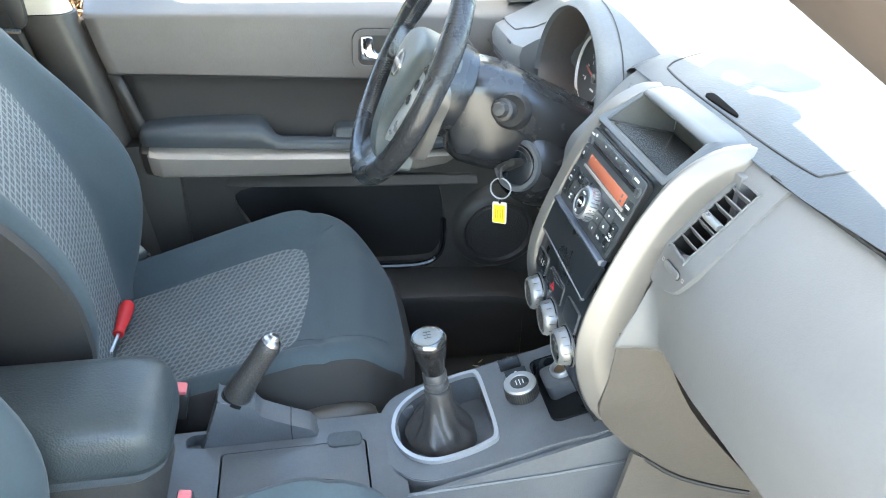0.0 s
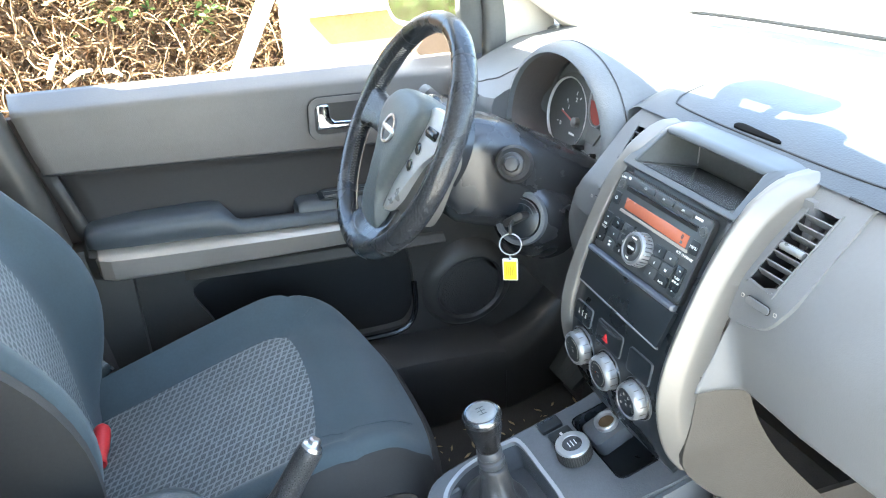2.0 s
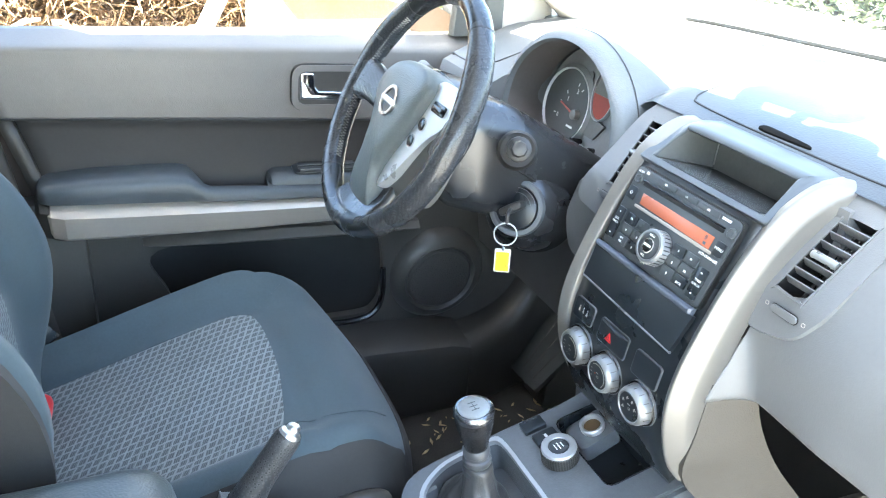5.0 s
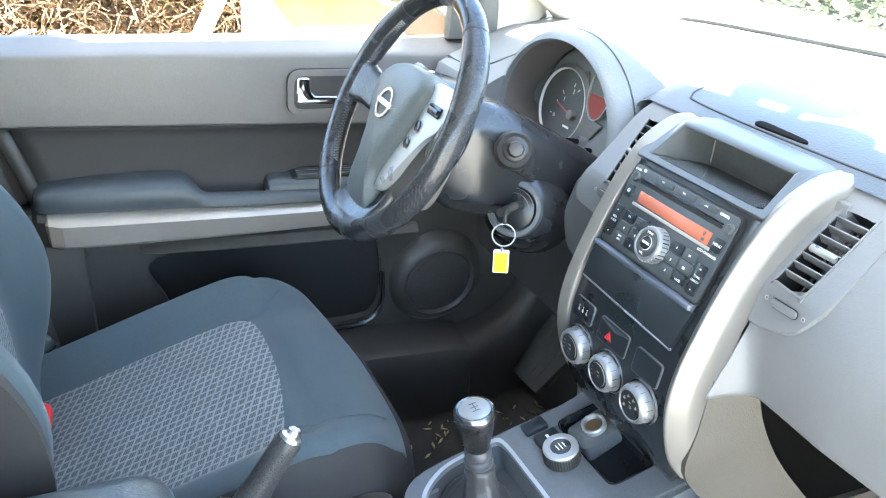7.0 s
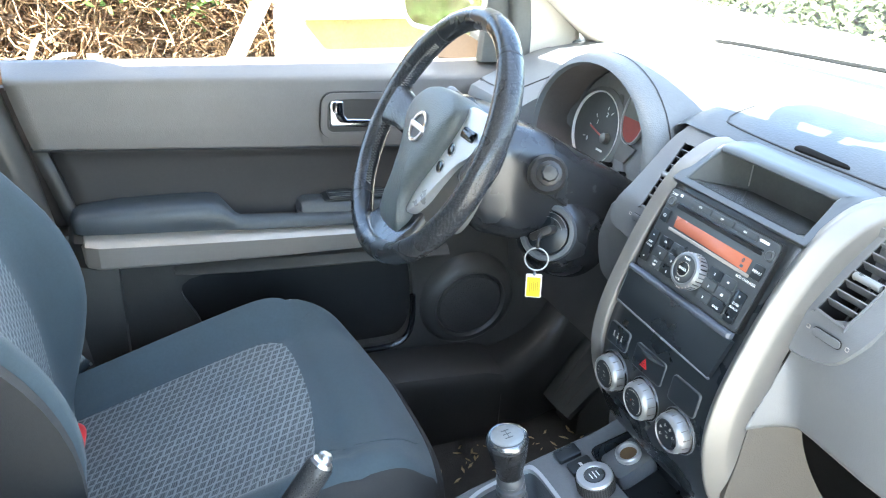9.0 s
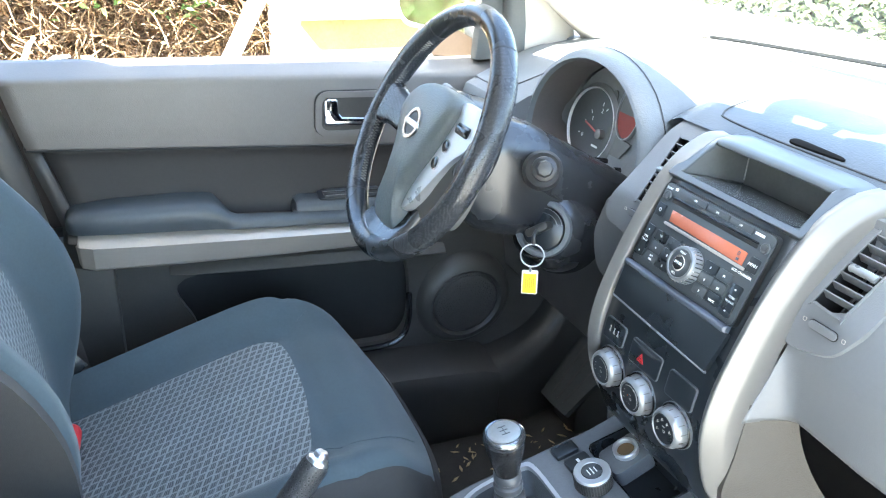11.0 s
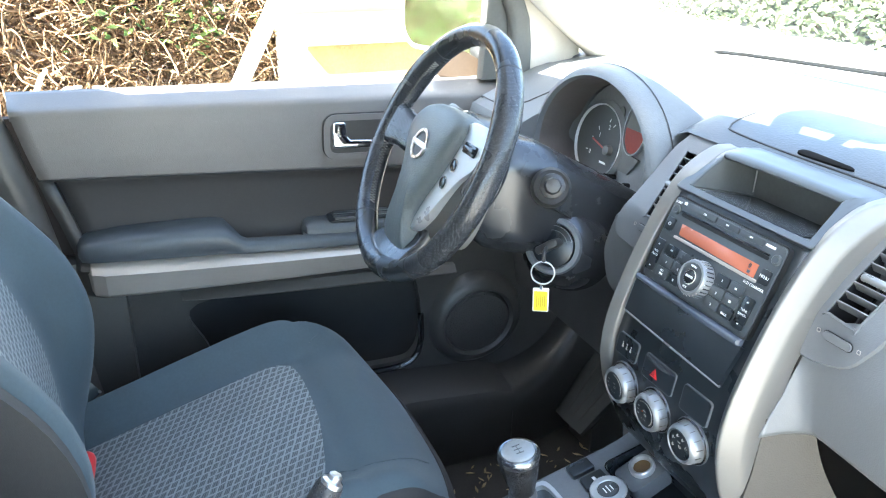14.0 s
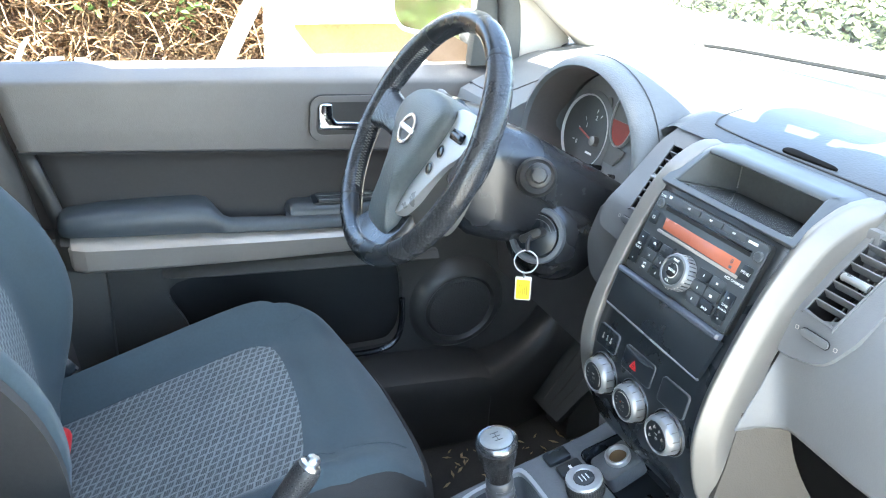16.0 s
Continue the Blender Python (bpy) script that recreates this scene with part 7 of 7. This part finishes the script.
thicken(alone("floor_crumbs", crumbs, mat("dry_leaf_bits", (0.40, 0.30, 0.17), 0.9), "bits of dry leaf on the carpet", "debris", kind="stuff"), 0.001, (0, 0, 1))

# mirrors
rv = thing("rear_view_mirror", (0.53, 0.02, 1.50), "black interior mirror hanging from the windscreen", "mirror")
MF = frame_of((0.554, -0.008, 1.533), (0.06, -1, 0), (0.18, 0, 1))
part("shell", slab(rrect(0.160, 0.066, 0.030, 6), 0.022, MF @ Matrix.Translation((0, 0, -0.011)), 0.006), M["dash_dark"], rv)
part("stem", tube(smooth([(0.556, 0.045, 1.535), (0.530, 0.052, 1.550), (0.495, 0.036, 1.560), (0.45, 0.010, 1.588), (0.41, -0.01, 1.615)], 4, closed=False), 0.019, 10), M["dash_dark"], rv)
part("mirror_glass", slab(rrect(0.148, 0.055, 0.026, 6), 0.001, MF @ Matrix.Translation((0, 0, 0.0112))), M["chrome"], rv)
# unseen bar, added only to close the slit in the mirror's shadow
part("shadow_bar", tube(smooth([(0.430, -0.072, 1.597), (0.459, -0.062, 1.577), (0.509, -0.046, 1.556), (0.545, -0.036, 1.545)], 4, closed=False), 0.011, 8), M["dash_dark"], rv)
# made-up hook out of view, shaped for the shadow lobe on the pad
alone("shadow_hook", tube(smooth([(0.425, -0.105, 1.612), (0.446, -0.130, 1.600), (0.456, -0.152, 1.590), (0.446, -0.172, 1.592), (0.42, -0.175, 1.61)], 4, closed=False), 0.014, 10), M["roof"], "unseen grey hook added to cast a lobe of shadow on the dashboard", kind="structure")
dm = thing("door_mirror", (0.62, 0.92, 1.22), "pale door mirror outside the side window", "mirror")
DM = frame_of((0.620, 0.964, 1.300), (0.316, -0.949, 0), (0.02, 0, 1))
part("shell", loft([[tuple(DM @ Vector((x * k, y * k, z))) for x, y in rrect(0.275, 0.190, 0.05, 6)] for z, k in ((-0.012, 0.93), (0.003, 0.985), (0.0, 1.02), (-0.04, 1.0), (-0.09, 0.85), (-0.12, 0.5))]), M["paint"], dm, "silver mirror shell")
part("mirror_glass", slab(rrect(0.252, 0.170, 0.042, 6), 0.002, DM @ Matrix.Translation((0, 0, 0.0030))), M["chrome"], dm)
part("arm", tube([(0.66, 0.87, 1.225), (0.665, 0.80, 1.205)], 0.022, 10), M["seal"], dm)

# ---------------------------------------------------------------- outside
rng = random.Random(11)


def bramble(name, n, place, material, label, thick=0.004, length=0.22, droop=0.4):
    """A mass of bent dry twigs."""
    verts, faces = [], []
    for _ in range(n):
        p = Vector(place())
        d = Vector((rng.gauss(0, 0.7), rng.gauss(-0.2, 0.5), rng.gauss(0.5, 0.6))).normalized()
        l, r0 = length * rng.uniform(0.4, 1.3), thick * rng.uniform(0.5, 1.5)
        seg, at = 5, len(verts)
        bend = Vector((rng.gauss(0, 0.34), rng.gauss(0, 0.18), rng.gauss(0, 0.34)))
        for k in range(seg + 1):
            f = k / seg
            q = p + Vector((0, 0, -droop * l * f * f * 0.5))
            p = p + d * (l / seg)
            r = r0 * (1 - 0.6 * f)
            for a in (0, 2.1, 4.2):
                verts.append((q.x + r * math.cos(a), q.y + r * math.sin(a) * 0.7, q.z + r * math.sin(a)))
            d = (d + bend + Vector((rng.gauss(0, 0.16), rng.gauss(0, 0.16), rng.gauss(0, 0.16)))).normalized()
        for k in range(seg):
            for a in range(3):
                b = (a + 1) % 3
                faces.append((at + 3 * k + a, at + 3 * k + b, at + 3 * k + 3 + b, at + 3 * k + 3 + a))
    me = bpy.data.meshes.new(name)
    me.from_pydata(verts, [], faces)
    me.polygons.foreach_set("use_smooth", [True] * len(me.polygons))
    me.materials.append(material)
    return tagged(new(name, me), label, "hedge", kind="stuff")


def leaves(name, n, place, material, label, size=0.03):
    verts, faces = [], []
    for _ in range(n):
        p, a, b = Vector(place()), rng.uniform(0, 6.28), rng.uniform(-0.9, 0.9)
        u = Vector((math.cos(a), math.sin(a), b)).normalized()
        w = u.cross(Vector((rng.gauss(0, 1), rng.gauss(0, 1), rng.gauss(0, 1)))).normalized()
        s, at = size * rng.uniform(0.6, 1.4), len(verts)
        for c, k in ((-1, 0), (-0.2, 0.42), (1, 0), (-0.2, -0.42)):
            verts.append(tuple(p + u * (s * c) + w * (s * k) + Vector((0, 0, -0.15 * s * c * c))))
        faces += [(at, at + 1, at + 2), (at, at + 2, at + 3)]
    me = bpy.data.meshes.new(name)
    me.from_pydata(verts, [], faces)
    me.materials.append(material)
    return tagged(new(name, me), label, "hedge", kind="stuff")


def leafy(name, colour, spread):
    m = mat(name, colour, 0.6)
    nt = m.node_tree
    gm = nt.nodes.new("ShaderNodeNewGeometry")
    hs = nt.nodes.new("ShaderNodeHueSaturation")
    mr = nt.nodes.new("ShaderNodeMapRange")
    mr.inputs["To Min"].default_value, mr.inputs["To Max"].default_value = 1 - spread, 1 + spread
    nt.links.new(gm.outputs["Random Per Island"], mr.inputs["Value"])
    nt.links.new(mr.outputs[0], hs.inputs["Value"])
    b = nt.nodes["Principled BSDF"]
    src = b.inputs["Base Color"].links[0].from_socket
    nt.links.new(src, hs.inputs["Color"])
    nt.links.new(hs.outputs[0], b.inputs["Base Color"])
    return m


dry = leafy("dry_brown_twigs", (0.215, 0.126, 0.060), 0.30)
bramble("dry_hedge", 30000, lambda: (rng.uniform(-3.0, 1.0), 2.72 + abs(rng.gauss(0, 0.16)), rng.uniform(0.2, 1.75)), dry, "tangled mass of dry brown hedge twigs", 0.0046, 0.17, 0.5)
alone("hedge_core", loft([[(x, 3.30 + 0.25 * math.sin(2.3 * x) + dy, z) for dy, z in ((0.0, 0.0), (-0.05, 1.0), (0.05, 2.0), (0.5, 2.1), (0.6, 0.0))] for x in (-4.0, -3.0, -2.0, -1.0, 0.0, 1.0, 2.0)]), mat("hedge_shade", (0.22, 0.135, 0.07), 0.95, grain=0.8, grain_size=0.05, kind="noise", stain=0.4, stain_size=0.2), "dark brown inside of the dry hedge", "hedge", kind="stuff")
green = leafy("fresh_green_leaf", (0.17, 0.24, 0.06), 0.5)
leaves("ivy_leaves", 330, lambda: (rng.choice((-0.02, 0.22, 0.30, 0.36)) + rng.gauss(0, 0.08), 2.64 + rng.uniform(0, 0.15), rng.choice((1.07, 1.12, 1.3, 1.35)) + rng.gauss(0, 0.06)), leafy("ivy_green", (0.07, 0.115, 0.022), 0.35), "sparse green leaves over the dry hedge", 0.022)
leaves("side_hedge", 7000, lambda: (rng.uniform(-4.2, -1.3), 2.62 + abs(rng.gauss(0, 0.15)), rng.uniform(0.3, 1.9)), green, "sunlit green leaves along the hedge", 0.035)
pale = mat("pale_cut_wood", (0.46, 0.40, 0.31), 0.8, grain=0.5, grain_size=0.006, kind="noise")
for k, (x, z, a, l) in enumerate(((-0.28, 0.90, 60, 0.10), (-0.20, 0.855, 20, 0.11), (-0.08, 0.85, -20, 0.07))):
    c = Vector((math.cos(radians(a)), -0.1, math.sin(radians(a))))
    lo = Vector((x, 2.60, z))
    t = alone("cut_branch", tube([tuple(lo - c * l / 2), tuple(lo + Vector((0, 0, 0.012))), tuple(lo + c * l / 2)], [0.011, 0.010, 0.006], 9), pale, "pale freshly cut branch caught in the hedge", "branch", group="cut branches")
plank = thing("white_plank", (0.35, 2.45, 0.0), "white painted plank leaning against the wall", "plank")
part("board", box((0.055, 0.03, 1.50), frame_of((-0.115, 2.30, -0.02), (0.88, 0, -0.47), (0.0, 1, 0.0)), 0.003), mat("white_paint", (0.80, 0.79, 0.76), 0.6, stain=0.06), plank)
shed = thing("garden_shed", (1.6, 2.9, 0.0), "white rendered shed wall with an ochre stained panel", "shed")
part("wall", block((0.60, 2.55, 0.0), (2.28, 2.75, 2.3), 0.005), mat("white_render", (0.80, 0.79, 0.75), 0.85, grain=0.6, grain_size=0.02, kind="noise", stain=0.06, stain_size=0.3), shed)
part("ochre_panel", block((0.685, 2.535, 0.0), (1.6, 2.549, 0.995), 0.003), mat("ochre_boards", (0.36, 0.23, 0.085), 0.8, stain=0.3, stain_size=0.15), shed, "ochre painted lower panel")
part("ledge", block((0.665, 2.50, 0.995), (1.62, 2.549, 1.02), 0.004), bpy.data.materials["white_paint"], shed)
part("upper_rail", block((0.63, 2.51, 1.115), (1.62, 2.549, 1.16), 0.004), mat("brown_rail", (0.20, 0.11, 0.07), 0.7), shed, "brown upper rail")
far = leafy("hedge_green", (0.14, 0.17, 0.09), 0.35)
leaves("front_hedge", 30000, lambda: (8.5 + abs(rng.gauss(0, 0.5)) - 0.25 * rng.random(), rng.uniform(1.0, 11.0), rng.uniform(0.0, 2.1)), far, "green clipped hedge in front of the car", 0.075)
alone("front_hedge_core", block((9.1, 0.8, 0.0), (10.0, 11.2, 2.0), 0.1), bpy.data.materials["hedge_shade"], "dark inside of the green hedge", "hedge", kind="stuff")
